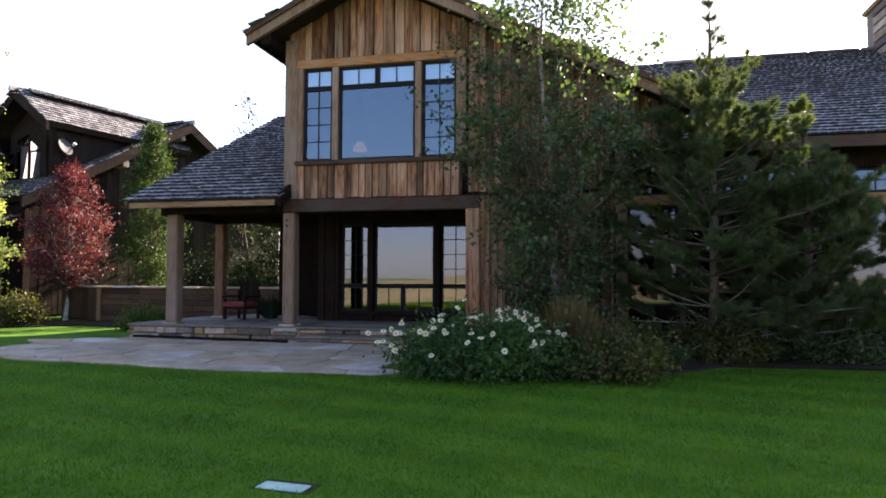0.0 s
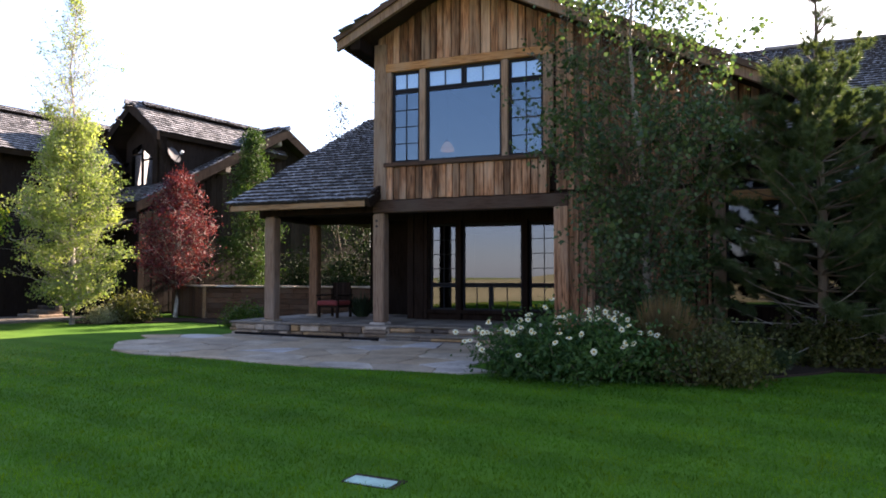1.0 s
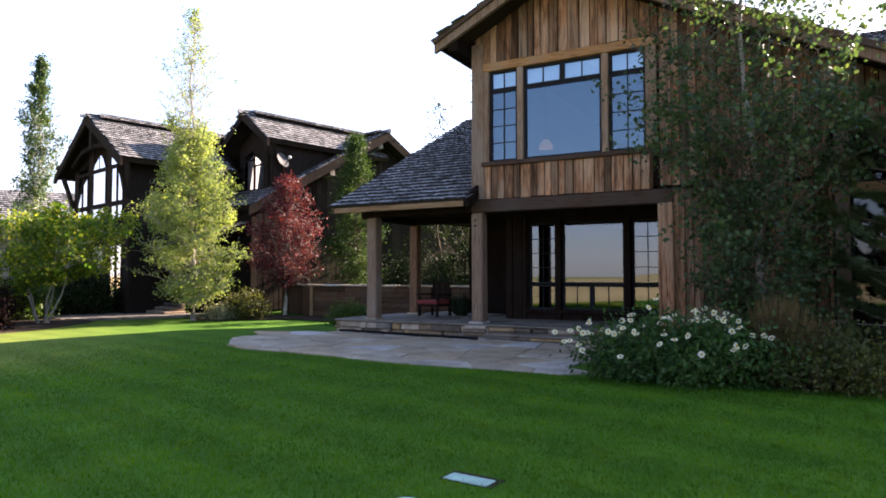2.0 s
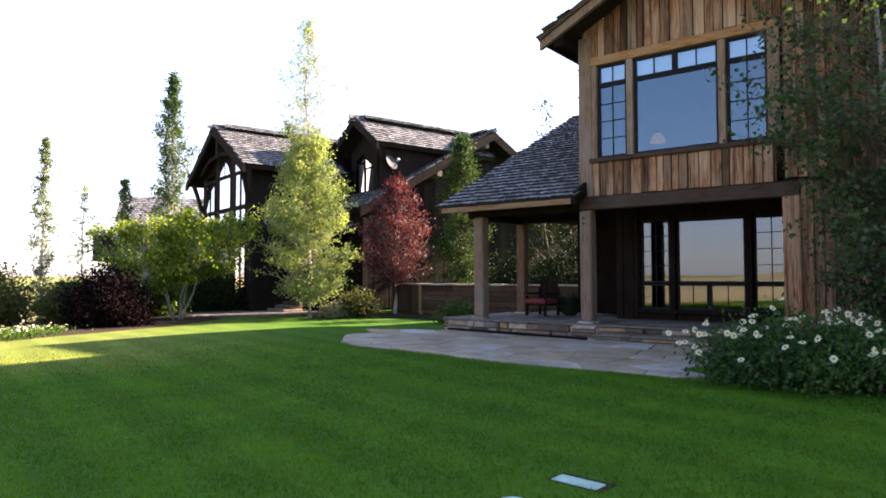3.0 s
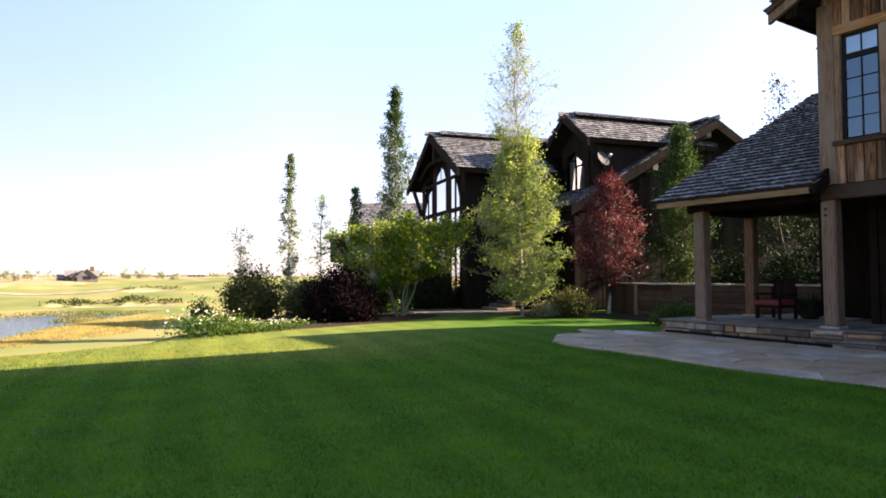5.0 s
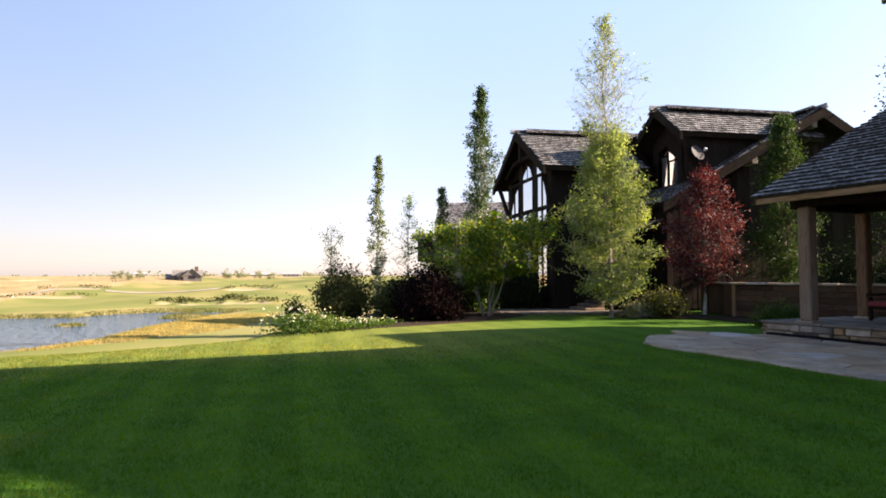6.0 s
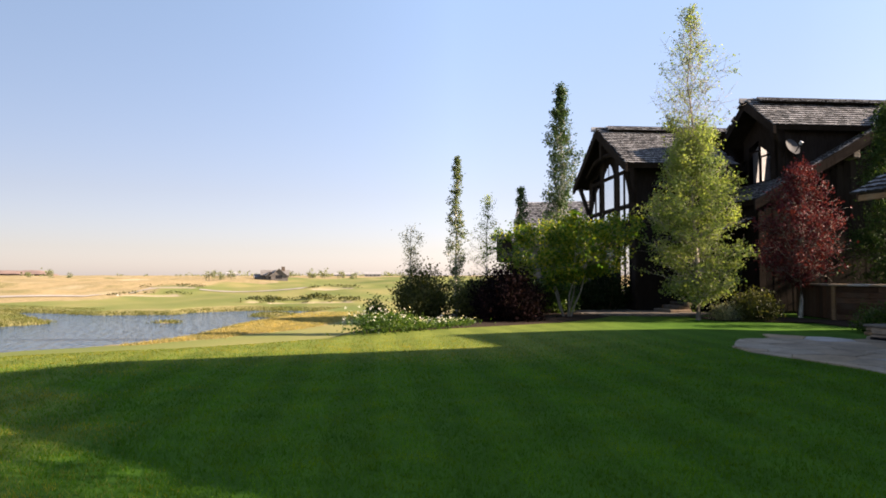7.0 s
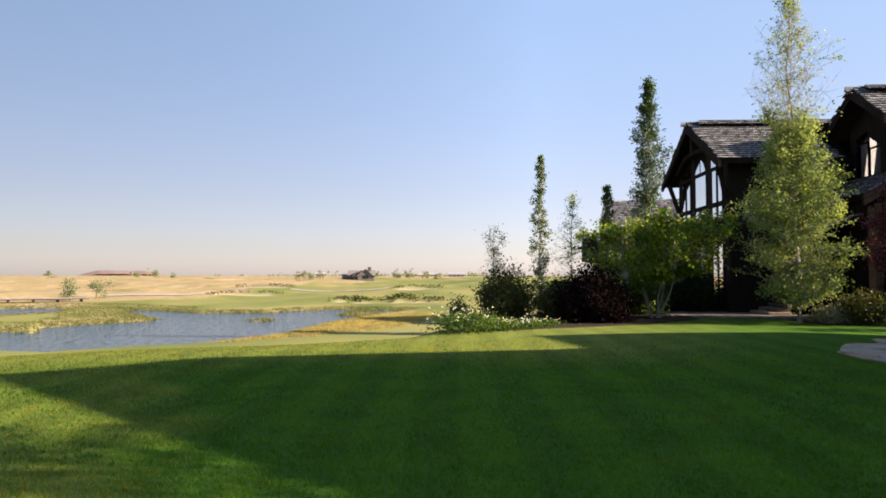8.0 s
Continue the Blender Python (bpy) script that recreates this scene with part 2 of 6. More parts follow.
M_ASPEN = leaf("aspen_leaf", [(0.13, 0.2, 0.06), (0.168, 0.24, 0.08), (0.205, 0.27, 0.1), (0.25, 0.305, 0.13)], 0.5, 0.5)
M_POPLAR = leaf("poplar_leaf", [(0.055, 0.09, 0.045), (0.095, 0.135, 0.07), (0.15, 0.19, 0.105)], 0.45, 0.45)
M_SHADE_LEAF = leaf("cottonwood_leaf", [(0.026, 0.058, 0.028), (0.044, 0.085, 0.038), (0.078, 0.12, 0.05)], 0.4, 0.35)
M_COLUMN = leaf("column_leaf", [(0.022, 0.052, 0.017), (0.038, 0.078, 0.023), (0.06, 0.1, 0.03)], 0.6, 0.22, shine=0.08)
M_REDLEAF = leaf("red_leaf", [(0.05, 0.009, 0.016), (0.1, 0.018, 0.03), (0.19, 0.05, 0.062)], 0.5, 0.26, shine=0.1)
# darker copy of the green leaf, with shade put into its colour
M_LEAF_IN_SHADE = leaf("leaf_in_shade", [(0.009, 0.02, 0.008), (0.016, 0.031, 0.012), (0.027, 0.043, 0.016)], 0.7, 0.1, shine=0.05)
M_AMUR = leaf("amur_leaf", [(0.036, 0.092, 0.012), (0.07, 0.145, 0.018), (0.15, 0.21, 0.024), (0.31, 0.305, 0.036)], 0.5, 0.5)
M_GREENLEAF = leaf("green_leaf", [(0.022, 0.058, 0.013), (0.042, 0.09, 0.017), (0.078, 0.128, 0.025)], 0.45, 0.45)
M_OLIVE = leaf("olive_leaf", [(0.035, 0.047, 0.015), (0.058, 0.07, 0.022), (0.1, 0.105, 0.035)], 0.5, 0.4)
M_PURPLE = leaf("purple_leaf", [(0.007, 0.005, 0.006), (0.011, 0.006, 0.008), (0.017, 0.009, 0.011)], 0.9, 0.2, shine=0.04)
M_AGAVE = leaf("spiky_leaf", [(0.015, 0.03, 0.018), (0.03, 0.05, 0.03)], 0.45, 0.2)
M_GREYLEAF = leaf("grey_leaf", [(0.16, 0.18, 0.12), (0.25, 0.26, 0.18), (0.33, 0.33, 0.25)], 0.6, 0.35)
M_BROWNGRASS = leaf("brown_grass", [(0.12, 0.085, 0.045), (0.19, 0.135, 0.07), (0.25, 0.18, 0.1)], 0.6, 0.4)
M_NEEDLE = leaf("pine_needle", [(0.034, 0.06, 0.03), (0.058, 0.092, 0.042), (0.1, 0.135, 0.06)], 0.5, 0.3)
M_PETAL = leaf("white_petal", [(0.72, 0.72, 0.68), (0.8, 0.8, 0.78)], 0.6, 0.4)
M_YOLK = plain("flower_eye", (0.5, 0.3, 0.03), 0.8)
M_REED = leaf("reed", [(0.085, 0.1, 0.032), (0.125, 0.135, 0.045), (0.17, 0.165, 0.06)], 0.6, 0.4)
M_BLADE = leaf("grass_blade", [(0.026, 0.097, 0.009), (0.03, 0.108, 0.01), (0.036, 0.117, 0.0115)], 0.6, 0.74, lanes=True, shine=0.08)
# grass where the sun falls: sunlight's yellow put into the blade colour
M_BLADE_SUNLIT = leaf("sunlit_grass_blade", [(0.138, 0.166, 0.03), (0.162, 0.188, 0.038), (0.186, 0.208, 0.048)], 0.6, 0.6, lanes=True, shine=0.08, pale=True)
M_MULCH = plain("mulch", (0.03, 0.021, 0.015), 0.95, 0, 30.0, 0.6, shine=0.1)
M_PATH = plain("path", (0.3, 0.27, 0.225), 0.9, 0, 0.4)
M_FARWALL = plain("far_wall", (0.12, 0.11, 0.105), 0.9, 0, 1.0)
M_DAISYLEAF = leaf("daisy_leaf", [(0.02, 0.064, 0.02), (0.038, 0.095, 0.028), (0.068, 0.132, 0.04)], 0.5, 0.4)
M_GOLDGRASS = leaf("gold_grass", [(0.25, 0.215, 0.09), (0.31, 0.265, 0.115), (0.37, 0.315, 0.15)], 0.7, 0.5)
M_HILL = plain("bare_hill", (0.19, 0.125, 0.1), 0.95, 0, 0.02)
M_CHANNEL = plain("black_plastic", (0.008, 0.008, 0.009), 0.85, 0, 20.0, shine=0.05)
# distant houses: horizon haze put into one pale wall and roof colour
M_HAZED_WALL = plain("hazed_wall", (0.3, 0.3, 0.3), 0.9, 0, 1.0)
M_FARROOF = plain("far_roof", (0.16, 0.15, 0.145), 0.9, 0, 1.0)
M_FARLEAF = leaf("far_leaf", [(0.13, 0.155, 0.09), (0.2, 0.225, 0.135)], 0.6, 0.35)


def lamp_material():
    m, t, b = material("lamp_glass")
    b.inputs["Base Color"].default_value = (0.6, 0.4, 0.2, 1)
    b.inputs["Roughness"].default_value = 0.4
    b.inputs["Emission Color"].default_value = (1.0, 0.55, 0.22, 1)
    b.inputs["Emission Strength"].default_value = 0.05
    return m


M_LAMP = lamp_material()


def ground_material():
    m, t, b = material("ground")
    at = {}
    for k in ("dry", "sand", "mown", "sere"):
        a = t.nodes.new("ShaderNodeAttribute")
        a.attribute_name = k
        at[k] = a.outputs["Fac"]
    fine = textured(t, "Noise", 42.0, (1, 1, 1), shift=False, detail=6.0)
    mid = textured(t, "Noise", 1.3, (1, 1, 1), shift=False, detail=5.0)
    wide = textured(t, "Noise", 0.03, (1, 2.2, 1), shift=False, detail=7.0)
    green = ramp(t, fine.outputs["Fac"], [(0.3, (0.03, 0.088, 0.008)), (0.55, (0.047, 0.12, 0.011)), (0.8, (0.075, 0.155, 0.016))])
    green = mixed(t, 1.0, green, ramp(t, mid.outputs["Fac"], [(0.3, (0.8, 0.86, 0.8)), (0.7, (1.2, 1.12, 1.1))]), "MULTIPLY")
    # warmer, paler green for sunlit lawn, painted into the ground
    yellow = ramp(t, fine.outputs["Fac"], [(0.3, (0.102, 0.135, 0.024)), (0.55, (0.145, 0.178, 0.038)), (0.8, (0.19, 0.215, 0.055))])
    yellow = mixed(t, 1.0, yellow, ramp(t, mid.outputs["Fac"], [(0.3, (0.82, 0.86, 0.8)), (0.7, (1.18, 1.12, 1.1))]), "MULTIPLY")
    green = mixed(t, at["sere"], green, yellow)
    green = mixed(t, at["mown"], green, mixed(t, 1.0, green, mowing(t), "MULTIPLY"))
    fair = ramp(t, wide.outputs["Fac"], [(0.3, (0.105, 0.14, 0.038)), (0.5, (0.175, 0.19, 0.06)), (0.7, (0.27, 0.235, 0.095))])
    dry = ramp(t, wide.outputs["Fac"], [(0.3, (0.17, 0.155, 0.065)), (0.46, (0.36, 0.275, 0.15)), (0.56, (0.28, 0.225, 0.115)), (0.7, (0.45, 0.365, 0.225))])
    dry = mixed(t, 1.0, dry, ramp(t, mid.outputs["Fac"], [(0.3, (0.75, 0.78, 0.75)), (0.7, (1.15, 1.12, 1.1))]), "MULTIPLY")
    col = mixed(t, at["mown"], fair, green)
    sh = t.nodes.new("ShaderNodeMath")
    sh.operation = "ADD"
    off = t.nodes.new("ShaderNodeMath")
    off.operation = "MULTIPLY_ADD"
    off.inputs[1].default_value, off.inputs[2].default_value = 1.2, -0.6
    t.links.new(wide.outputs["Fac"], off.inputs[0])
    t.links.new(at["dry"], sh.inputs[0])
    t.links.new(off.outputs[0], sh.inputs[1])
    col = mixed(t, ramp(t, sh.outputs[0], [(0.35, (0, 0, 0)), (0.65, (1, 1, 1))]), col, dry)
    col = mixed(t, at["sand"], col, (0.42, 0.34, 0.26))
    t.links.new(col, b.inputs["Base Color"])
    b.inputs["Roughness"].default_value = 0.9
    b.inputs["Specular IOR Level"].default_value = 0.06
    bumped(t, b, fine.outputs["Fac"], 0.4, 0.02)
    return m


M_GROUND = ground_material()


def water_material():
    m, t, b = material("water")
    b.inputs["Base Color"].default_value = (0.05, 0.085, 0.13, 1)
    b.inputs["Roughness"].default_value = 0.12
    b.inputs["IOR"].default_value = 1.33
    n = textured(t, "Noise", 0.7, (1, 2.2, 1), shift=False, detail=6.0)
    bumped(t, b, n.outputs["Fac"], 1.0, 0.9)
    return m


M_WATER = water_material()


# ---- mesh tools ----
class Form:
    """Collects faces for one mesh."""

    def __init__(self):
        self.v, self.f, self.starts = [], [], []

    def add(self, verts, faces):
        n = len(self.v)
        self.starts.append((n, len(self.f)))
        self.v += [tuple(p) for p in verts]
        self.f += [tuple(n + i for i in f) for f in faces]
        return self

    def box(self, a, b, m=None):
        x0, y0, z0 = a
        x1, y1, z1 = b
        p = [(x, y, z) for x in (x0, x1) for y in (y0, y1) for z in (z0, z1)]
        if m is not None:
            p = [m @ Vector(q) for q in p]
        return self.add(p, [(0, 1, 3, 2), (4, 6, 7, 5), (0, 4, 5, 1), (2, 3, 7, 6), (0, 2, 6, 4), (1, 5, 7, 3)])

    def block(self, a, b, c=0.012, m=None, rng=None):
        """A box with chamfered, slightly uneven edges."""
        mid = [(s + e) / 2 for s, e in zip(a, b)]
        half = [abs(e - s) / 2 for s, e in zip(a, b)]
        c = min(c, 0.45 * min(half))
        at, verts = {}, []
        for sx in (-1, 1):
            for sy in (-1, 1):
                for sz in (-1, 1):
                    j = [rng.uniform(-0.4, 0.4) * c if rng else 0 for _ in range(3)]
                    for k in range(3):
                        q = [mid[i] + (sx, sy, sz)[i] * (half[i] - (0 if i == k else c)) + j[i] for i in range(3)]
                        at[sx, sy, sz, k] = len(verts)
                        verts.append(Vector(q) if m is None else m @ Vector(q))
        faces = []
        for k in range(3):
            o = [i for i in range(3) if i != k]
            for s in (-1, 1):
                ring = []
                for p, q in ((-1, -1), (1, -1), (1, 1), (-1, 1)):
                    key = [0, 0, 0]
                    key[k], key[o[0]], key[o[1]] = s, p, q
                    ring.append(at[key[0], key[1], key[2], k])
                faces.append(ring if (s > 0) == (k != 1) else ring[::-1])
        for k in range(3):
            o = [i for i in range(3) if i != k]
            for p in (-1, 1):
                for q in (-1, 1):
                    e = []
                    for s in (-1, 1):
                        key = [0, 0, 0]
                        key[k], key[o[0]], key[o[1]] = s, p, q
                        e.append((at[key[0], key[1], key[2], o[0]], at[key[0], key[1], key[2], o[1]]))
                    faces.append((e[0][0], e[0][1], e[1][1], e[1][0]))
        for sx in (-1, 1):
            for sy in (-1, 1):
                for sz in (-1, 1):
                    faces.append(tuple(at[sx, sy, sz, k] for k in range(3)))
        return self.add(verts, faces)

    def tube(self, pts, radii, n=7):
        """A tapered tube through points."""
        base = len(self.v)
        for i, p in enumerate(pts):
            d = Vector(pts[min(i + 1, len(pts) - 1)]) - Vector(pts[max(i - 1, 0)])
            q = d.to_track_quat("Z", "Y")
            for k in range(n):
                a = 2 * math.pi * k / n
                self.v.append(tuple(Vector(p) + q @ Vector((radii[i] * math.cos(a), radii[i] * math.sin(a), 0))))
        for i in range(len(pts) - 1):
            for k in range(n):
                a, b = base + i * n + k, base + i * n + (k + 1) % n
                self.f.append((a, b, b + n, a + n))
        self.f.append(tuple(base + (len(pts) - 1) * n + k for k in range(n)))
        return self

    def prism(self, poly, lo, hi, axis="y"):
        """A polygon pushed out along an axis. poly: (x, z) for y, (x, y) for z, (y, z) for x."""
        def at(p, h):
            return {"y": (p[0], h, p[1]), "z": (p[0], p[1], h), "x": (h, p[0], p[1])}[axis]
        n = len(poly)
        return self.add([at(p, lo) for p in poly] + [at(p, hi) for p in poly],
                        [tuple(range(n)), tuple(range(2 * n - 1, n - 1, -1))] + [(i, i + n, (i + 1) % n + n, (i + 1) % n) for i in range(n)])

    def pieces(self):
        """Each added solid as a Form of its own."""
        ends = self.starts[1:] + [(len(self.v), len(self.f))]
        for (v0, f0), (v1, f1) in zip(self.starts, ends):
            p = Form()
            p.add(self.v[v0:v1], [tuple(i - v0 for i in f) for f in self.f[f0:f1]])
            yield p

    def mesh(self, name, mat, smooth=False):
        me = bpy.data.meshes.new(name)
        me.from_pydata(self.v, [], self.f)
        me.materials.append(mat)
        if smooth:
            me.polygons.foreach_set("use_smooth", [True] * len(me.polygons))
        bm = bmesh.new()
        bm.from_mesh(me)
        if len(bm.faces) < 30000:
            bmesh.ops.recalc_face_normals(bm, faces=bm.faces)
            bm.to_mesh(me)
        bm.free()
        me.update()
        return me


def raw_mesh(name, verts, quads, mat):
    """A large mesh from arrays: verts n x 3, quads m x 4 (or m x 3)."""
    me = bpy.data.meshes.new(name)
    k = quads.shape[1]
    me.vertices.add(len(verts))
    me.vertices.foreach_set("co", np.ascontiguousarray(verts, dtype=np.float32).ravel())
    me.loops.add(quads.size)
    me.loops.foreach_set("vertex_index", np.ascontiguousarray(quads, dtype=np.int32).ravel())
    me.polygons.add(len(quads))
    me.polygons.foreach_set("loop_start", np.arange(0, quads.size, k, dtype=np.int32))
    me.materials.append(mat)
    me.update(calc_edges=True)
    return me


def part(name, data, parent, label="", m=None):
    ob = new(name, data)
    ob.parent = parent
    if m is not None:
        ob.matrix_basis = m
    return tagged(ob, label)


def parts(name, form, mat, parent, label=""):
    """Each solid of a form as a part of its own."""
    for p in form.pieces():
        part(name, p.mesh(name, mat), parent, label)


def thing(name, label, category, m=None, group="", kind=""):
    ob = new(name)
    ob.empty_display_size = 0.3
    if m is not None:
        ob.matrix_basis = m
    return tagged(ob, label, category, group, kind)


def step(a, b, x):
    k = min(1.0, max(0.0, (x - a) / (b - a)))
    return k * k * (3 - 2 * k)


# ---- ground: lawn on a low terrace, slope to the pond, golf course, dry plain ----
WATER_Z = -3.0


def pond(x, y):
    """Below 0 inside the pond; metres, roughly."""
    w = 0.9 * noise.noise((x * 0.12, y * 0.12, 3.0)) + 0.5 * noise.noise((x * 0.4, y * 0.4, 7.0))
    def oval(cx, cy, rx, ry):
        return (math.hypot((x - cx) / rx, (y - cy) / ry) - 1) * min(rx, ry)
    r = math.hypot(x, y)
    az = math.degrees(math.atan2(-x, y)) % 360
    if not 70 < az < 150:
        return 90.0
    near = float(np.interp(az, [78, 80.6, 84, 87, 89.5, 91.5, 95, 99, 109, 112, 130], [97, 87, 74, 66, 58, 53.5, 49, 47, 46, 48, 56]))
    far = float(np.interp(az, [78, 80.6, 83, 87, 91, 93, 98, 103, 108, 110, 130], [86, 87, 89, 91.5, 89, 85, 87, 98, 106, 111, 104]))
    d = max(near - r, r - far, 0.6 * (az - 126))
    low = float(np.interp(az, [101, 102, 106, 109, 109.7, 112, 118], [77, 73, 71, 69, 62.5, 65, 66]))
    high = float(np.interp(az, [101, 102, 103, 104.2, 107.4, 108, 112, 118], [77, 79, 86, 102, 102, 92, 89, 85]))
    spit = max(low - r, r - high, 1.2 * (101.6 - az))
    isle = min(oval(-70.6, -4.1, 1.7, 1.1), oval(-79.5, 7.0, 4.2, 2.9))
    return max(d, -spit, -isle) + w


def far_height(r):
    return float(np.interp(r, [0, 60, 95, 180, 300, 600, 2500, 6000], [-2.6, -2.6, -2.5, -2.1, -0.2, 0.7, 3.6, 6.0]))


BUNKERS = [(83.2, 99, 4.2, 2.6), (80.3, 99, 3.4, 2.4), (86.0, 104, 2.4, 1.8), (94.6, 146, 6.5, 4.0), (92.9, 172, 6.0, 4.6), (80.3, 158, 5.5, 4.0)]


def bunker_k(x, y, bunker):
    """How far from a bunker's middle: 1 on its rim. Second value: the side towards the far rim."""
    a, q, w, h = bunker
    cx, cy = -math.sin(radians(a)) * q, math.cos(radians(a)) * q
    ux, uy = -math.cos(radians(a)), -math.sin(radians(a))
    back = ((x - cx) * cx + (y - cy) * cy) / q / h
    return math.hypot(((x - cx) * ux + (y - cy) * uy) / w, back) + 0.25 * noise.noise((x * 0.3, y * 0.3, 1.0)), back


REACH_AZ = [0, 45, 58, 72, 80, 86, 92, 120, 180, 230, 290, 360]
REACH = [70, 70, 46, 23, 16, 14.8, 14.2, 14.2, 18, 26, 60, 70]


def ground_z(x, y):
    r = math.hypot(x, y)
    az = math.degrees(math.atan2(-x, y)) % 360
    # how far the terrace reaches in each direction
    reach = float(np.interp(az, REACH_AZ, REACH))
    drop = 0.104 * (math.sqrt((max(r - reach, 0)) ** 2 + 2) - 1.414)
    z = max(-drop, far_height(r)) if r < 95 else max(far_height(r), -drop)
    if r > 20:
        z += step(60, 180, r) * (1.7 * noise.noise((x * 0.018, y * 0.018, 0.0)) + 0.7 * noise.noise((x * 0.05, y * 0.05, 2.0)))
        z += 1.5 * step(105, 140, r) * (1 - step(230, 320, r)) * (0.25 + noise.noise((x * 0.034, y * 0.034, 5.0)))
        if 135 < az < 235:
            z += 4.2 * step(45, 105, r) * (1 - step(170, 300, r)) * step(135, 150, az) * (1 - step(220, 235, az)) * max(0, 0.35 + noise.noise((x * 0.022, y * 0.022, 8.0)))
        if 80 < r < 200:
            for bunker in BUNKERS:
                e, back = bunker_k(x, y, bunker)
                z += 0.5 * step(0.3, 0.75, back) * (1 - step(0.9, 1.9, e)) - 0.35 * (1 - step(0.6, 1.0, e))
        d = pond(x, y)
        if d < 6:
            z = z * step(0, 6, d) + (WATER_Z + (0.28 if d < 0 else 0.14) * max(-1.5, min(d, 1.4))) * (1 - step(0, 6, d))
    else:
        z += 0.10 * step(5, 9.5, y) * (1 - step(0, 6, abs(x + 5) - 9))
    return z


def zone(x, y):
    """How dry, sandy, mown and sun-tinted the ground is."""
    r = math.hypot(x, y)
    az = math.degrees(math.atan2(-x, y)) % 360
    d = pond(x, y)
    reach = float(np.interp(az, [0, 58, 72, 80, 120, 180, 360], [60, 46, 26, 22, 20, 20, 60]))
    mown, sere = 1 - step(reach, reach + 6, r), 0.0
    # dry land; at low az the nearer edge also paints in distant haze
    edge = float(np.interp(az, [70, 76, 80, 84, 86, 92, 98, 104, 112, 130], [620, 540, 420, 330, 250, 178, 142, 124, 112, 105]))
    dry = step(edge - 14, edge + 22, r + 34 * noise.noise((x * 0.02, y * 0.02, 4.0)))
    if 25 < r < 130:
        wide = float(np.interp(az, [78, 82, 88, 92, 97, 101], [32, 26, 14, 7, 2.5, 0.3])) if r < 60 or az < 98 and r < 80 else 5.0
        dry = max(dry, (0.95 if r < 70 and az < 100 else 0.5) * (1 - step(wide - 1, wide + 2, d + 1.5 * noise.noise((x * 0.15, y * 0.15, 9.0)))))
    # sunlit strip along the terrace rim and sunlit wedge, as a colour tint
    if 45 < az < 130 and r < 30:
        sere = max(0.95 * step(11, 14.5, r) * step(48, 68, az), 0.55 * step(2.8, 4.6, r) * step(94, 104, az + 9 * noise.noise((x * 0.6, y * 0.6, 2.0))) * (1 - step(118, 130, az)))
    if 118 < az < 300:
        dry = max(dry, step(28, 40, r)) * (1 - step(300, 500, r))
    sand = 0.0
    if 80 < r < 200:
        for bunker in BUNKERS:
            e, back = bunker_k(x, y, bunker)
            sand = max(sand, (1 - step(0.8, 1.0, e)) * (1 - step(0.35, 0.6, back)))
    return dry, sand, mown, sere


def build_ground():
    rings = [0.0, 1.0]
    while rings[-1] < 6000:
        r = rings[-1]
        rings.append(r + (max(0.5, 0.035 * r) if r < 24 else 0.9 if r < 36 else 0.012 * r if r < 170 else 0.03 * r))
    azs = list(np.arange(0, 62, 1.6)) + list(np.arange(62, 118, 0.32)) + list(np.arange(118, 360, 2.4))
    n = len(azs)
    verts, tags = [(0, 0, 0)], [(0, 0, 1, 0)]
    for r in rings[1:]:
        for a in azs:
            x, y = -math.sin(radians(a)) * r, math.cos(radians(a)) * r
            verts.append((x, y, ground_z(x, y)))
            tags.append(zone(x, y))
    faces = []
    for i in range(len(rings) - 2):
        b = 1 + i * n
        for k in range(n):
            q = (k + 1) % n
            faces.append((b + k, b + n + k, b + n + q, b + q))
    tris = [(0, 1 + k, 1 + (k + 1) % n, 1 + (k + 1) % n) for k in range(n)]
    me = bpy.data.meshes.new("ground")
    me.from_pydata(verts, [], [t[:3] for t in tris] + faces)
    me.materials.append(M_GROUND)
    me.polygons.foreach_set("use_smooth", [True] * len(me.polygons))
    for i, k in enumerate(("dry", "sand", "mown", "sere")):
        at = me.attributes.new(k, "FLOAT", "POINT")
        at.data.foreach_set("value", [t[i] for t in tags])
    me.update()
    return tagged(new("ground", me), "mown green lawn falling to dry golf course land", "ground", kind="structure")


build_ground()
water = Form().add([(-135, -100, WATER_Z), (-30, -100, WATER_Z), (-30, 30, WATER_Z), (-135, 30, WATER_Z)], [(0, 1, 2, 3)])
tagged(new("water", water.mesh("water", M_WATER)), "rippled blue pond water among reedy banks", "water", kind="structure")


# ---- the lodge ----
def rnd(seed):
    return random.Random(seed)


SHAKE_MESHES = {}


def shake_mesh(kind):
    """One split shake, lying along y (up the slope), butt at y = 0."""
    if kind not in SHAKE_MESHES:
        w = (0.13, 0.17, 0.21)[kind % 3]
        f = Form()
        r = rnd(kind)
        a, b = r.uniform(-0.012, 0.012), r.uniform(-0.012, 0.012)
        f.add([(-w / 2, a, -0.004), (w / 2, b, -0.004), (w / 2, 0.36, -0.004), (-w / 2, 0.36, -0.004),
               (-w / 2, a, 0.036), (-w * 0.1, (a + b) / 2, 0.047), (w / 2, b, 0.034), (w / 2, 0.36, 0.004), (-w / 2, 0.36, 0.004)],
              [(0, 3, 2, 1), (0, 1, 6, 5, 4), (4, 5, 8), (5, 6, 7, 8), (1, 2, 7, 6), (3, 0, 4, 8)])
        me = f.mesh("shake", M_SHAKE)
        # the butt face carries the painted course shade
        me.materials.append(M_SHADED_END)
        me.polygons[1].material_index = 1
        SHAKE_MESHES[kind] = me
    return SHAKE_MESHES[kind]


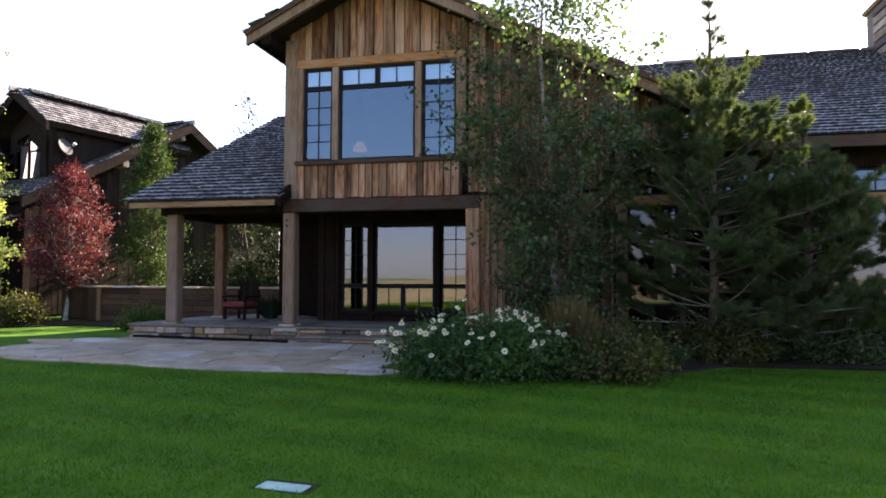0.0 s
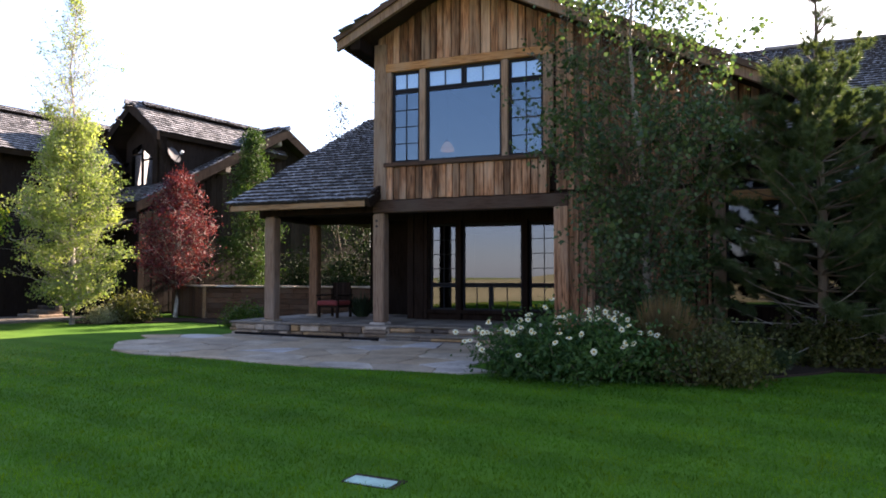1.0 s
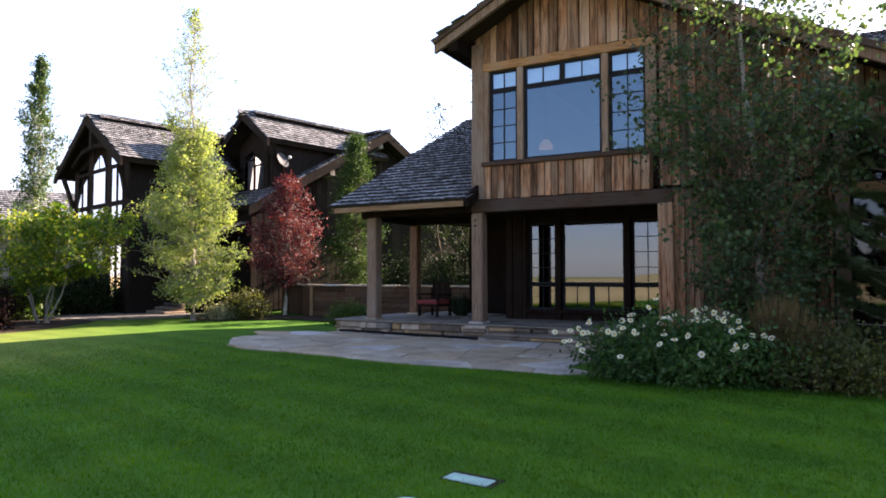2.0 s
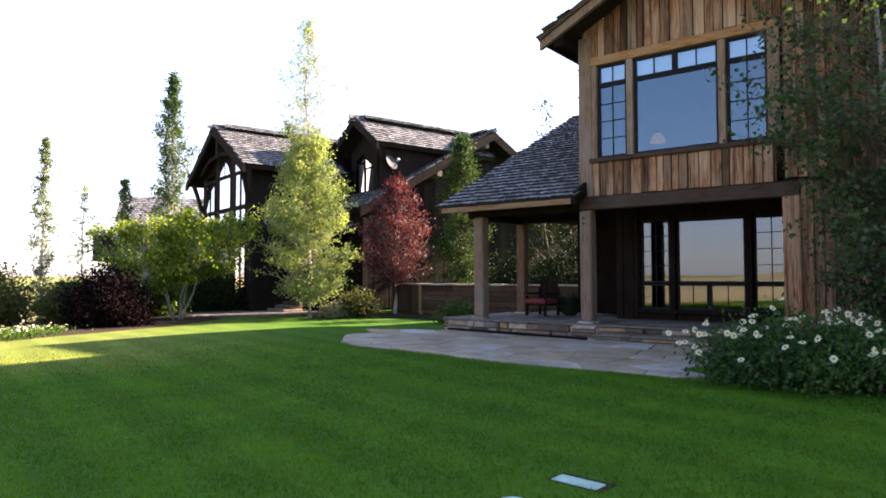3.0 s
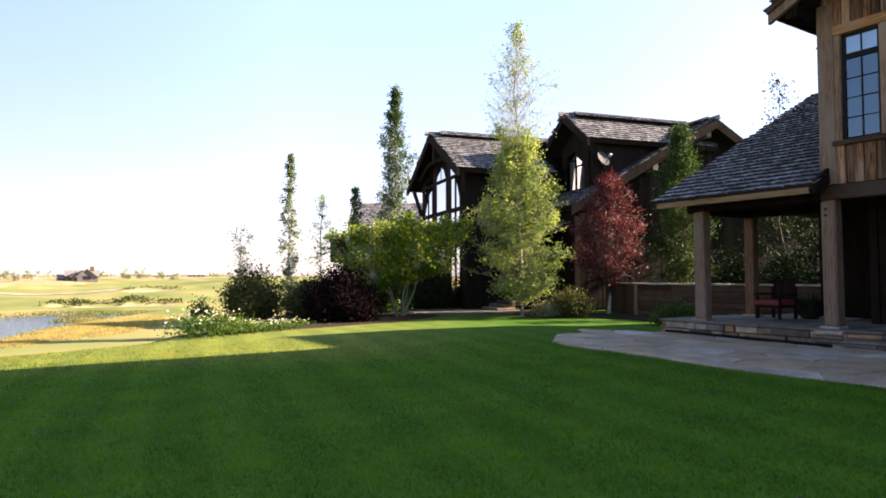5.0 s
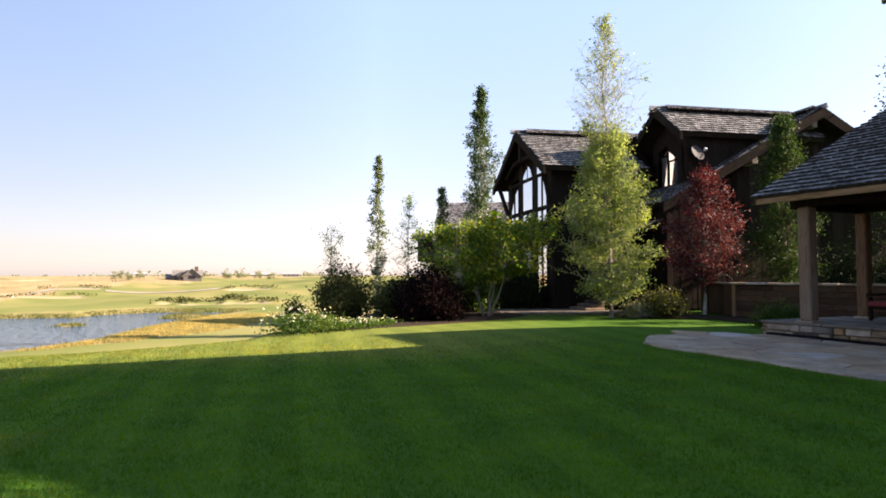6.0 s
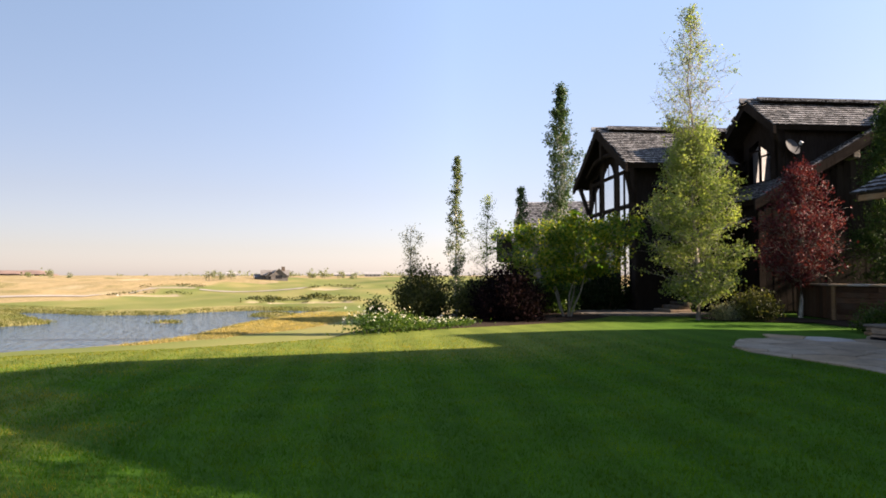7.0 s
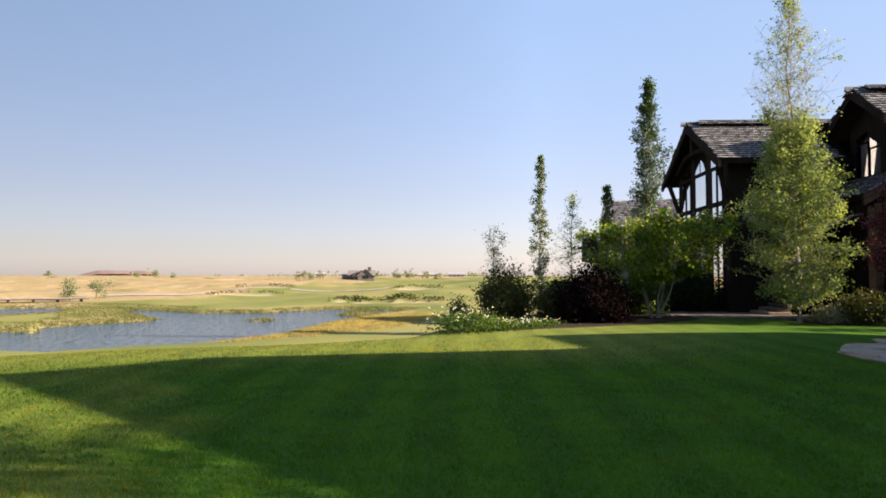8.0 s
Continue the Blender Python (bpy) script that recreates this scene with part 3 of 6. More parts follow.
def shake_field(parent, m, width, length, inside, near, seed, course=0.225):
    """Courses of shakes on a slope. m: the slope's frame, x along the eave, y up the slope, z out. near: which to make single pieces."""
    r = rnd(seed)
    rest = Form()
    count = 0
    y = 0.0
    while y < length - 0.05:
        x = r.uniform(-0.1, 0.0)
        while x < width:
            kind = r.randrange(6)
            w = (0.13, 0.17, 0.21)[kind % 3]
            cx = x + w / 2
            x += w + r.uniform(0.004, 0.012)
            if not inside(cx, y + 0.08):
                continue
            pm = m @ pose(cx, y + r.uniform(-0.015, 0.02), r.uniform(0.0, 0.008), -4.2 + r.uniform(-1.2, 1.2), 0, r.uniform(-1.2, 1.2))
            if count < 290 and near(cx, y):
                count += 1
                part("shake", shake_mesh(kind), parent, m=pm)
            else:
                sm = shake_mesh(kind)
                rest.add([pm @ v.co for v in sm.vertices], [tuple(p.vertices) for p in sm.polygons])
        y += course
    if rest.v:
        me = rest.mesh("shake_cover", M_SHAKE_B)
        me.materials.append(M_SHADED_END)
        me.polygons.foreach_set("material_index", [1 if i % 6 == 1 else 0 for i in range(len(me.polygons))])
        tagged(part("shake_cover", me, parent), kind="stuff")


def slope_frame(origin, along, up):
    """A frame with x along the eave, y up the slope, z out of the roof."""
    x = Vector(along).normalized()
    y = Vector(up).normalized()
    z = x.cross(y)
    m = Matrix((x, y, z)).transposed().to_4x4()
    m.translation = Vector(origin)
    return m


def slab(corners, thick):
    """A roof slab from its upper corners."""
    up = (Vector(corners[1]) - Vector(corners[0])).cross(Vector(corners[-1]) - Vector(corners[0])).normalized()
    if up.z < 0:
        up = -up
    n = len(corners)
    low = [Vector(c) - up * thick for c in corners]
    return Form().add([Vector(c) for c in corners] + low, [tuple(range(n)), tuple(range(2 * n - 1, n - 1, -1))] + [(i, (i + 1) % n, (i + 1) % n + n, i + n) for i in range(n)])


def sash_window(parent, x0, x1, z0, z1, y, cols, rows, label="dark-framed window", rail=0.05, facing=-1, m=None, mat=None, bar=0.018, glass=None, lip=0.03):
    """A glazed window in the plane y: frame, panes and glazing bars. Its front looks to -y."""
    f = Form()
    d0, d1 = y - lip, y + 0.05
    for a, b in (((x0, d0, z0), (x0 + rail, d1, z1)), ((x1 - rail, d0, z0), (x1, d1, z1)), ((x0 + rail, d0, z0), (x1 - rail, d1, z0 + rail)), ((x0 + rail, d0, z1 - rail), (x1 - rail, d1, z1))):
        f.block(a, b, 0.006)
    w = part("window", f.mesh("window", mat or M_SASH), parent, label, m)
    ix0, ix1, iz0, iz1 = x0 + rail, x1 - rail, z0 + rail, z1 - rail
    for i in range(1, cols):
        c = ix0 + (ix1 - ix0) * i / cols
        part("glazing_bar", Form().box((c - bar / 2, y - 0.012, iz0), (c + bar / 2, y + 0.03, iz1)).mesh("glazing_bar", mat or M_SASH), w)
    for k in range(1, rows):
        c = iz0 + (iz1 - iz0) * k / rows
        part("glazing_bar", Form().box((ix0, y - 0.009, c - bar / 2), (ix1, y + 0.03, c + bar / 2)).mesh("glazing_bar", mat or M_SASH), w)
    g = part("pane", Form().box((ix0, y + 0.01, iz0), (ix1, y + 0.018, iz1)).mesh("pane", glass or M_GLASS), w)
    g.visible_shadow = False
    return w


def siding(parent, x0, x1, y, low, high, seed, wmin=0.15, wmax=0.27, mat=None, name="siding_board"):
    """Upright rough boards, each a piece of its own; low and high give the ends at a place."""
    r = rnd(seed)
    x = x0
    while x < x1 - 0.04:
        w = min(r.uniform(wmin, wmax), x1 - x)
        out = r.uniform(0.0, 0.05)
        a, b, c = low((x + w / 2)), high(x + 0.009), high(x + w - 0.009)
        if min(b, c) > a + 0.05:
            q = r.uniform(0.0, 0.02)
            f = Form()
            e = 0.009
            lo = a - q
            f.add([(x + 0.009, y, lo), (x + w - 0.009, y, lo), (x + w - 0.009, y, c), (x + 0.009, y, b),
                   (x + 0.009, y - 0.02 - out, lo), (x + w - 0.009, y - 0.02 - out, lo), (x + w - 0.009, y - 0.02 - out, c), (x + 0.009, y - 0.02 - out, b),
                   (x + 0.009 + e, y - 0.028 - out, lo), (x + w - 0.009 - e, y - 0.028 - out, lo), (x + w - 0.009 - e, y - 0.028 - out, c), (x + 0.009 + e, y - 0.028 - out, b)],
                  [(0, 1, 2, 3), (0, 4, 8, 9, 5, 1), (3, 2, 6, 10, 11, 7), (0, 3, 7, 4), (1, 5, 6, 2), (4, 7, 11, 8), (8, 11, 10, 9), (9, 10, 6, 5)])
            part(name, f.mesh(name, mat or M_BOARD), parent)
        x += w


FY, PY = 14.4, 16.71          # upper front wall; wall behind the porch
GX, GZ, GM = -4.85, 8.6, 0.5  # gable: middle, ridge height, pitch
RAKE_Y = 13.6
CAT_X = 2.05                  # low end of the long roof side
FLOOR_Z, BEAM_Z = 0.45, 3.12


def gable_z(x):
    return GZ - GM * abs(x - GX)


lodge = thing("house", "timber lodge with barn-board gable and shake roofs", "house")

# walls behind the boards, with thickness
f = Form()
f.prism([(-7.0, 3.5), (-6.64, 3.5), (-6.64, 6.5), (-2.92, 6.5), (-2.92, 3.5), (1.75, 3.5), (1.75, gable_z(1.75) - 0.25), (GX, GZ - 0.25), (-7.0, gable_z(-7.0) - 0.25)], FY, FY + 0.2)
f.box((-6.64, FY, 3.5), (-2.92, FY + 0.2, 4.3))
parts("wall", f, M_DARK, lodge)
f = Form()
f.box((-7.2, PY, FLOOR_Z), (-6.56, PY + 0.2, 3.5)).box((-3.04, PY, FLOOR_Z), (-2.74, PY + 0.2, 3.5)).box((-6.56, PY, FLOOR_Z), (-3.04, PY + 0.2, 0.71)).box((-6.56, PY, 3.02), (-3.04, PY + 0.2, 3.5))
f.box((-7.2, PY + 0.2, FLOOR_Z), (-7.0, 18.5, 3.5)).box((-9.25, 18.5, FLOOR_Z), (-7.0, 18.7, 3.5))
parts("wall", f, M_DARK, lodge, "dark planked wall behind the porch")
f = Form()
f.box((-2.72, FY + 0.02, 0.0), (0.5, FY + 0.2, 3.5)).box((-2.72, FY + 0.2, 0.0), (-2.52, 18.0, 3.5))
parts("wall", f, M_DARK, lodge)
f = Form()
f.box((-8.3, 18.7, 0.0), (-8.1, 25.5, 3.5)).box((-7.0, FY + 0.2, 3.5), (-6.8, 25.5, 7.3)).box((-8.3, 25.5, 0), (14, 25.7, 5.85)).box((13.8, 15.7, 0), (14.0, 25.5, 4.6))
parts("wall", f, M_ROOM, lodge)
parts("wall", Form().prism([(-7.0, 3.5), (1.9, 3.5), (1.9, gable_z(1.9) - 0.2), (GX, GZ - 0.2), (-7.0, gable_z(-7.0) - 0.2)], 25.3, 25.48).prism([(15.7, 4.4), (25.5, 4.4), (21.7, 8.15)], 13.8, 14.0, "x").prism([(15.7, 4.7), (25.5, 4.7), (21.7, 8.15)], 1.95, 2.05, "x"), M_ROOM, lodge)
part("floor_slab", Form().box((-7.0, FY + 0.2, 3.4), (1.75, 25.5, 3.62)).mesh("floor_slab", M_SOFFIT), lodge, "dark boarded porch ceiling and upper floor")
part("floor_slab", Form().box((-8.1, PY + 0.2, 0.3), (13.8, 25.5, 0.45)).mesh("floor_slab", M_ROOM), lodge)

# front boards: gable field over the window, apron below it, right-hand wall
siding(lodge, -7.0, 1.7, FY, lambda x: 6.72 if x < -2.75 else 3.5 if x < 0.45 else 4.3, lambda x: gable_z(x) - 0.2, 11)
siding(lodge, -6.78, -2.8, FY, lambda x: 3.44, lambda x: 4.2, 12)
siding(lodge, -2.62, 0.45, FY + 0.02, lambda x: 0.4, lambda x: 3.4, 13, 0.16, 0.26)
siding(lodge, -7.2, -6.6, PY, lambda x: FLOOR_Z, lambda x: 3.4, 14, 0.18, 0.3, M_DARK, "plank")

# timber frame round the upper window
r0 = rnd(5)
for a, b, mat, lab in (
        ((-7.08, FY - 0.09, 3.42), (-6.74, FY + 0.02, 7.2), M_TIMBER, "weathered corner board"),
        ((-6.76, FY - 0.10, 6.5), (-2.66, FY + 0.02, 6.7), M_HEADER, "golden timber window header"),
        ((-6.74, FY - 0.085, 4.3), (-6.62, FY + 0.02, 6.5), M_TIMBER, ""),
        ((-5.89, FY - 0.085, 4.3), (-5.74, FY + 0.02, 6.5), M_TIMBER, ""),
        ((-3.89, FY - 0.085, 4.3), (-3.74, FY + 0.02, 6.5), M_TIMBER, ""),
        ((-2.94, FY - 0.085, 4.3), (-2.72, FY + 0.02, 6.5), M_TIMBER, ""),
        ((-6.8, FY - 0.13, 4.2), (-2.7, FY + 0.02, 4.3), M_BEAM, "dark window sill")):
    part("trim_timber", Form().block(a, b, 0.014, rng=r0).mesh("trim_timber", mat), lodge, lab)
wy = FY + 0.02
for x0, x1, cols in ((-6.61, -5.9, 2), (-3.73, -2.95, 2)):
    sash_window(lodge, x0, x1, 4.31, 6.02, wy, cols, 4)
    sash_window(lodge, x0, x1, 6.03, 6.49, wy, cols, 1, glass=M_GLASS_TOP)
sash_window(lodge, -5.73, -3.9, 4.31, 6.02, wy, 1, 1)
sash_window(lodge, -5.73, -4.82, 6.03, 6.49, wy, 2, 1, glass=M_GLASS_TOP)
sash_window(lodge, -4.81, -3.9, 6.03, 6.49, wy, 2, 1, glass=M_GLASS_TOP)
for x0, x1 in ((-6.56, -5.95), (-5.68, -4.87), (-4.76, -3.95), (-3.68, -3.0)):
    part("blind", Form().block((x0, FY + 0.09, 6.06), (x1, FY + 0.1, 6.46), 0.003).mesh("blind", M_BLIND), lodge, "white blind behind the top light")

# pendant lamp in the upper room
def pendant_lamp(x, y, z):
    p = thing("pendant_lamp", "small lit pendant lamp with a warm glass shade", "lamp", pose(x, y, z))
    part("cord", Form().tube([(0, 0, 0.16), (0, 0, 7.6 - z)], [0.008, 0.008], 6).mesh("cord", M_METAL), p)
    part("cap", Form().tube([(0, 0, 0.12), (0, 0, 0.17), (0, 0, 0.2)], [0.07, 0.06, 0.02], 12).mesh("cap", M_METAL), p)
    part("shade", Form().tube([(0, 0, -0.14), (0, 0, -0.06), (0, 0, 0.04), (0, 0, 0.12)], [0.2, 0.19, 0.14, 0.07], 18).mesh("shade", M_LAMP, True), p, "glowing amber glass shade")


pendant_lamp(-6.45, 17.8, 5.35)

# windows behind the porch
for x0, x1 in ((-6.54, -5.79), (-3.82, -3.06)):
    sash_window(lodge, x0, x1, 1.385, 3.01, PY + 0.06, 2, 4, glass=M_GLASS_LOW)
    sash_window(lodge, x0, x1, 0.71, 1.365, PY + 0.06, 2, 1, glass=M_GLASS_LOW)
sash_window(lodge, -5.62, -4.0, 1.385, 3.01, PY + 0.06, 1, 1, glass=M_GLASS_LOW)
sash_window(lodge, -5.62, -4.86, 0.71, 1.365, PY + 0.06, 2, 1, glass=M_GLASS_LOW)
sash_window(lodge, -4.84, -4.0, 0.71, 1.365, PY + 0.06, 2, 1, glass=M_GLASS_LOW)
for a, b in (((-5.78, PY - 0.1, FLOOR_Z), (-5.63, PY + 0.14, 3.1)), ((-3.99, PY - 0.1, FLOOR_Z), (-3.83, PY + 0.14, 3.1)), ((-6.65, PY - 0.1, 0.62), (-2.9, PY - 0.003, 0.72))):
    part("mullion", Form().block(a, b, 0.012, rng=r0).mesh("mullion", M_DARK), lodge)

# posts, plinths and beams of the porch
for x, y, w, mat in ((-6.96, 14.5, 0.3, M_POST), (-10.06, 14.52, 0.295, M_POST), (-10.42, 17.2, 0.27, M_POST_BROWN)):
    h = w / 2
    part("post", Form().block((x - h, y - h, FLOOR_Z + 0.04), (x + h, y + h, BEAM_Z), 0.03, rng=r0).mesh("post", mat), lodge, "weathered square timber post")
    part("plinth", Form().block((x - h - 0.05, y - h - 0.05, FLOOR_Z - 0.02), (x + h + 0.05, y + h + 0.05, FLOOR_Z + 0.05), 0.02, rng=r0).mesh("plinth", M_FLAG), lodge)
for x, z in ((-7.0, 2.93), (-7.0, 2.8)):
    part("bolt", Form().tube([(x, 14.37, z), (x, 14.34, z)], [0.035, 0.03], 8).mesh("bolt", M_METAL), lodge)
for a, b in (((-7.1, FY - 0.06, BEAM_Z), (-2.4, FY + 0.26, 3.42)),):
    part("beam", Form().block(a, b, 0.02, rng=r0).mesh("beam", M_BEAM), lodge)
# recessed porch beams in the near-black timber, their shade in its colour
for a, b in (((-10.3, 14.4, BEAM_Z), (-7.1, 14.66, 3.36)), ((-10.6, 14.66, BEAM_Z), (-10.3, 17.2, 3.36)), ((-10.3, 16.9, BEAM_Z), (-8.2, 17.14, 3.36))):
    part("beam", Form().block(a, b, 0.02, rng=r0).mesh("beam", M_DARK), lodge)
part("corner_post", Form().block((-2.72, FY - 0.08, 0.1), (-2.4, FY + 0.2, BEAM_Z), 0.02, rng=r0).mesh("corner_post", M_BOARD), lodge)

# porch roof: front slope with a verge on its free side
EX, EY, EZ, HM = -10.75, 13.7, 3.38, 0.5
RIDGE_Y = 21.7
top_z = EZ + HM * (RIDGE_Y - EY)
roof = part("porch_roof", slab([(EX, EY, EZ), (-6.95, EY, EZ), (-6.95, RIDGE_Y, top_z), (EX, RIDGE_Y, top_z)], 0.1).mesh("porch_roof", M_ROOFBASE), lodge, "sloping porch roof of grey split shakes")
part("roof_side", slab([(EX, RIDGE_Y, top_z), (-6.95, RIDGE_Y, top_z), (-6.95, 29.2, EZ + 0.25), (EX, 29.2, EZ + 0.25)], 0.1).mesh("roof_side", M_ROOFBASE), roof)
sl = (RIDGE_Y - EY) * math.hypot(1, HM)
shake_field(roof, slope_frame((EX - 0.06, EY - 0.07, EZ + 0.0), (1, 0, 0), (0, 1, HM)), -6.95 - EX, sl, lambda x, y: True, lambda x, y: y < 3.3, 21, 0.27)
part("fascia", Form().block((EX - 0.02, EY - 0.03, EZ - 0.17), (-6.98, EY + 0.02, EZ - 0.04), 0.008).mesh("fascia", M_TRIM), roof, "weathered fascia board")
part("barge_board", Form().prism([(EY - 0.03, EZ - 0.16), (EY - 0.03, EZ - 0.01), (RIDGE_Y, top_z - 0.01), (RIDGE_Y, top_z - 0.24)], EX - 0.03, EX + 0.02, "x").mesh("barge_board", M_BEAM), roof)
part("barge_board", slab([(-6.96, EY - 0.06, EZ + 0.04), (-6.88, EY - 0.06, EZ + 0.04), (-6.88, FY - 0.1, EZ + 0.04 + HM * (FY - EY)), (-6.96, FY - 0.1, EZ + 0.04 + HM * (FY - EY))], 0.24).mesh("barge_board", M_DARK), roof)
# unseen infill, added to keep light out beneath the porch roof
part("gable_infill", Form().prism([(14.7, 3.34), (29.0, 3.34), (RIDGE_Y, top_z - 0.15)], -10.5, -10.4, "x").mesh("gable_infill", M_DARK), roof)
for i in range(9):
    x = EX + 0.35 + i * 0.43
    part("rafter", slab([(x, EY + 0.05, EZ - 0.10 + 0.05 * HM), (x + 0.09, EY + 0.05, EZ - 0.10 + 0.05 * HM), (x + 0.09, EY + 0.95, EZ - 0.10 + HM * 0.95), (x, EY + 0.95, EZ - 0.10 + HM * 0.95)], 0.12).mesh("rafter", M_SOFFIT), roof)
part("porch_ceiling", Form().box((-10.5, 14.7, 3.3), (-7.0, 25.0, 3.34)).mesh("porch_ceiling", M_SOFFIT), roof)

# main gable roof, long side to the right
EL = -7.62
zl, zr = gable_z(EL), gable_z(CAT_X)
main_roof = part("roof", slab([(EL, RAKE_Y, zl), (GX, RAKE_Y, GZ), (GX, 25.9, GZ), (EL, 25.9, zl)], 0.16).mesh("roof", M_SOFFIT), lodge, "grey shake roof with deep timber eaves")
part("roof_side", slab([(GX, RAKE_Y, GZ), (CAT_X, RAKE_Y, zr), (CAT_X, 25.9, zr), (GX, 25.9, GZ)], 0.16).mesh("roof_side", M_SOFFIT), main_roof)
sl = math.hypot(GX - EL, GZ - zl)
shake_field(main_roof, slope_frame((EL - 0.13, 25.9, zl - 0.04), (0, -1, 0), (1, 0, GM)), 12.35, sl, lambda x, y: True, lambda x, y: False, 23)
sl = math.hypot(CAT_X - GX, GZ - zr)
shake_field(main_roof, slope_frame((CAT_X + 0.04, RAKE_Y, zr + 0.01), (0, 1, 0), (-1, 0, GM)), 12.3, sl, lambda x, y: True, lambda x, y: False, 24)
for (xa, za), (xb, zb) in (((EL - 0.06, zl - 0.03), (GX, GZ)), ((CAT_X + 0.06, zr - 0.03), (GX, GZ))):
    part("barge_board", Form().prism([(xa, za - 0.02), (xb, zb - 0.02), (xb, zb - 0.34), (xa, za - 0.30)], RAKE_Y - 0.05, RAKE_Y + 0.05).mesh("barge_board", M_TIMBER), main_roof, "wide weathered barge board")
    part("barge_board", Form().prism([(xa, za + 0.03), (xb, zb + 0.03), (xb, zb - 0.12), (xa, za - 0.10)], RAKE_Y - 0.11, RAKE_Y - 0.053).mesh("barge_board", M_BEAM), main_roof)
for x in (-7.25, -0.9, 1.5):
    z = gable_z(x) - 0.2
    part("bracket", Form().block((x - 0.13, RAKE_Y + 0.06, z - 0.3), (x + 0.13, FY + 0.02, z), 0.02, rng=r0).mesh("bracket", M_DARK), main_roof, "dark timber outlooker")
part("eave_board", Form().block((EL - 0.02, RAKE_Y + 0.06, zl - 0.22), (EL + 0.05, 25.9, zl - 0.06), 0.01).mesh("eave_board", M_BEAM), main_roof)

# right wing: long shake roof, window band, chimney
WY, WZ, WM = 14.7, 4.5, 0.55
RY = 21.7
rz = WZ + WM * (RY - WY)
wing = part("wing_roof", slab([(1.2, WY, WZ), (14.4, WY, WZ), (14.4, RY, rz), (1.2, RY, rz)], 0.14).mesh("wing_roof", M_SOFFIT), lodge, "long grey shake roof of the side wing")
part("roof_side", slab([(1.2, RY, rz), (14.4, RY, rz), (14.4, 26, WZ + 1.2), (1.2, 26, WZ + 1.2)], 0.14).mesh("roof_side", M_SOFFIT), wing)
shake_field(wing, slope_frame((1.4, WY - 0.05, WZ + 0.01), (1, 0, 0), (0, 1, WM)), 12.9, math.hypot(RY - WY, rz - WZ), lambda x, y: True, lambda x, y: x > 2.2 and x < 6 and 0.6 < y < 3.6, 25, 0.22)
part("fascia", Form().block((1.2, WY - 0.06, WZ - 0.26), (14.4, WY - 0.01, WZ - 0.02), 0.01).mesh("fascia", M_BEAM), wing)
for i, x in enumerate((2.2, 3.6, 5.0, 6.4, 7.8)):
    part("ridge_cap", Form().block((x, RY - 0.16, rz + 0.0), (x + 1.36, RY + 0.16, rz + 0.09), 0.02, rng=r0).mesh("ridge_cap", M_SHAKE), wing)
f = Form()
f.box((1.75, 15.5, 0.0), (13.9, 15.7, 1.1)).box((1.75, 15.5, 3.96), (13.9, 15.7, 4.7)).box((8.6, 15.5, 1.1), (13.9, 15.7, 3.96))
parts("wall", f, M_DARK, lodge)
parts("wall", Form().box((0.5, FY + 0.02, 0.0), (1.75, FY + 0.2, 1.0)).box((1.6, FY + 0.2, 0), (1.75, 15.5, 4.6)), M_DARK, lodge)
part("wall", Form().box((1.76, FY + 1.1, 4.71), (1.9, 25, 4.9)).mesh("wall", M_DARK), lodge)
part("post", Form().block((0.48, FY - 0.06, 0.3), (0.72, FY + 0.16, 4.3), 0.02, rng=r0).mesh("post", M_TIMBER), lodge)
part("beam", Form().block((0.45, FY - 0.05, 3.1), (2.0, FY + 0.12, 3.32), 0.02, rng=r0).mesh("beam", M_HEADER), lodge)
sash_window(lodge, 0.74, 1.74, 3.33, 4.05, FY + 0.08, 3, 2, glass=M_GLASS_DIM)
sash_window(lodge, 0.74, 1.74, 1.0, 3.08, FY + 0.08, 1, 1, glass=M_GLASS_DIM)
for i in range(4):
    x = 2.0 + i * 1.66
    sash_window(lodge, x, x + 1.5, 3.42, 3.94, 15.56, 3, 2)
    sash_window(lodge, x, x + 1.5, 1.14, 3.12, 15.56, 1, 1, glass=M_GLASS_DIM if i < 2 else M_GLASS_LOW)
    part("post", Form().block((x - 0.13, 15.4, 0.3), (x - 0.01, 15.6, 3.96), 0.015, rng=r0).mesh("post", M_TIMBER), lodge)
part("beam", Form().block((1.8, 15.42, 3.14), (8.7, 15.52, 3.4), 0.02, rng=r0).mesh("beam", M_HEADER), lodge, "reddish timber lintel over the window band")
chim = part("chimney", Form().box((8.2, 20.6, 5.0), (9.8, 22.2, 9.6)).mesh("chimney", M_MORTAR), lodge, "stone chimney on the wing roof")
rc = rnd(31)
for i in range(20):
    z = 7.0 + i * 0.13
    x = 8.17
    while x < 9.8:
        w = rc.uniform(0.15, 0.4)
        part("stone", Form().block((x, 20.54, z), (min(x + w, 9.83) - 0.012, 20.66, z + 0.12), 0.015, rng=rc).mesh("stone", M_LEDGE), chim)
        x += w
    if i % 2 == 0:
        part("stone", Form().block((8.13, 20.66, z), (8.25, 21.6, z + 0.22), 0.015, rng=rc).mesh("stone", M_LEDGE), chim)
part("chimney_cap", Form().block((8.1, 20.5, 9.6), (9.9, 22.3, 9.75), 0.02).mesh("chimney_cap", M_LEDGE), chim)


# ---- second house, across the lawn ----
def window_plain(parent, x0, x1, z0, z1, y, cols, rows, m=None, face="y"):
    return sash_window(parent, x0, x1, z0, z1, y, cols, rows, "tall dark-framed window", 0.035, m=m, mat=M_STAIN, bar=0.04, glass=M_GLASS_FAR, lip=0.004)


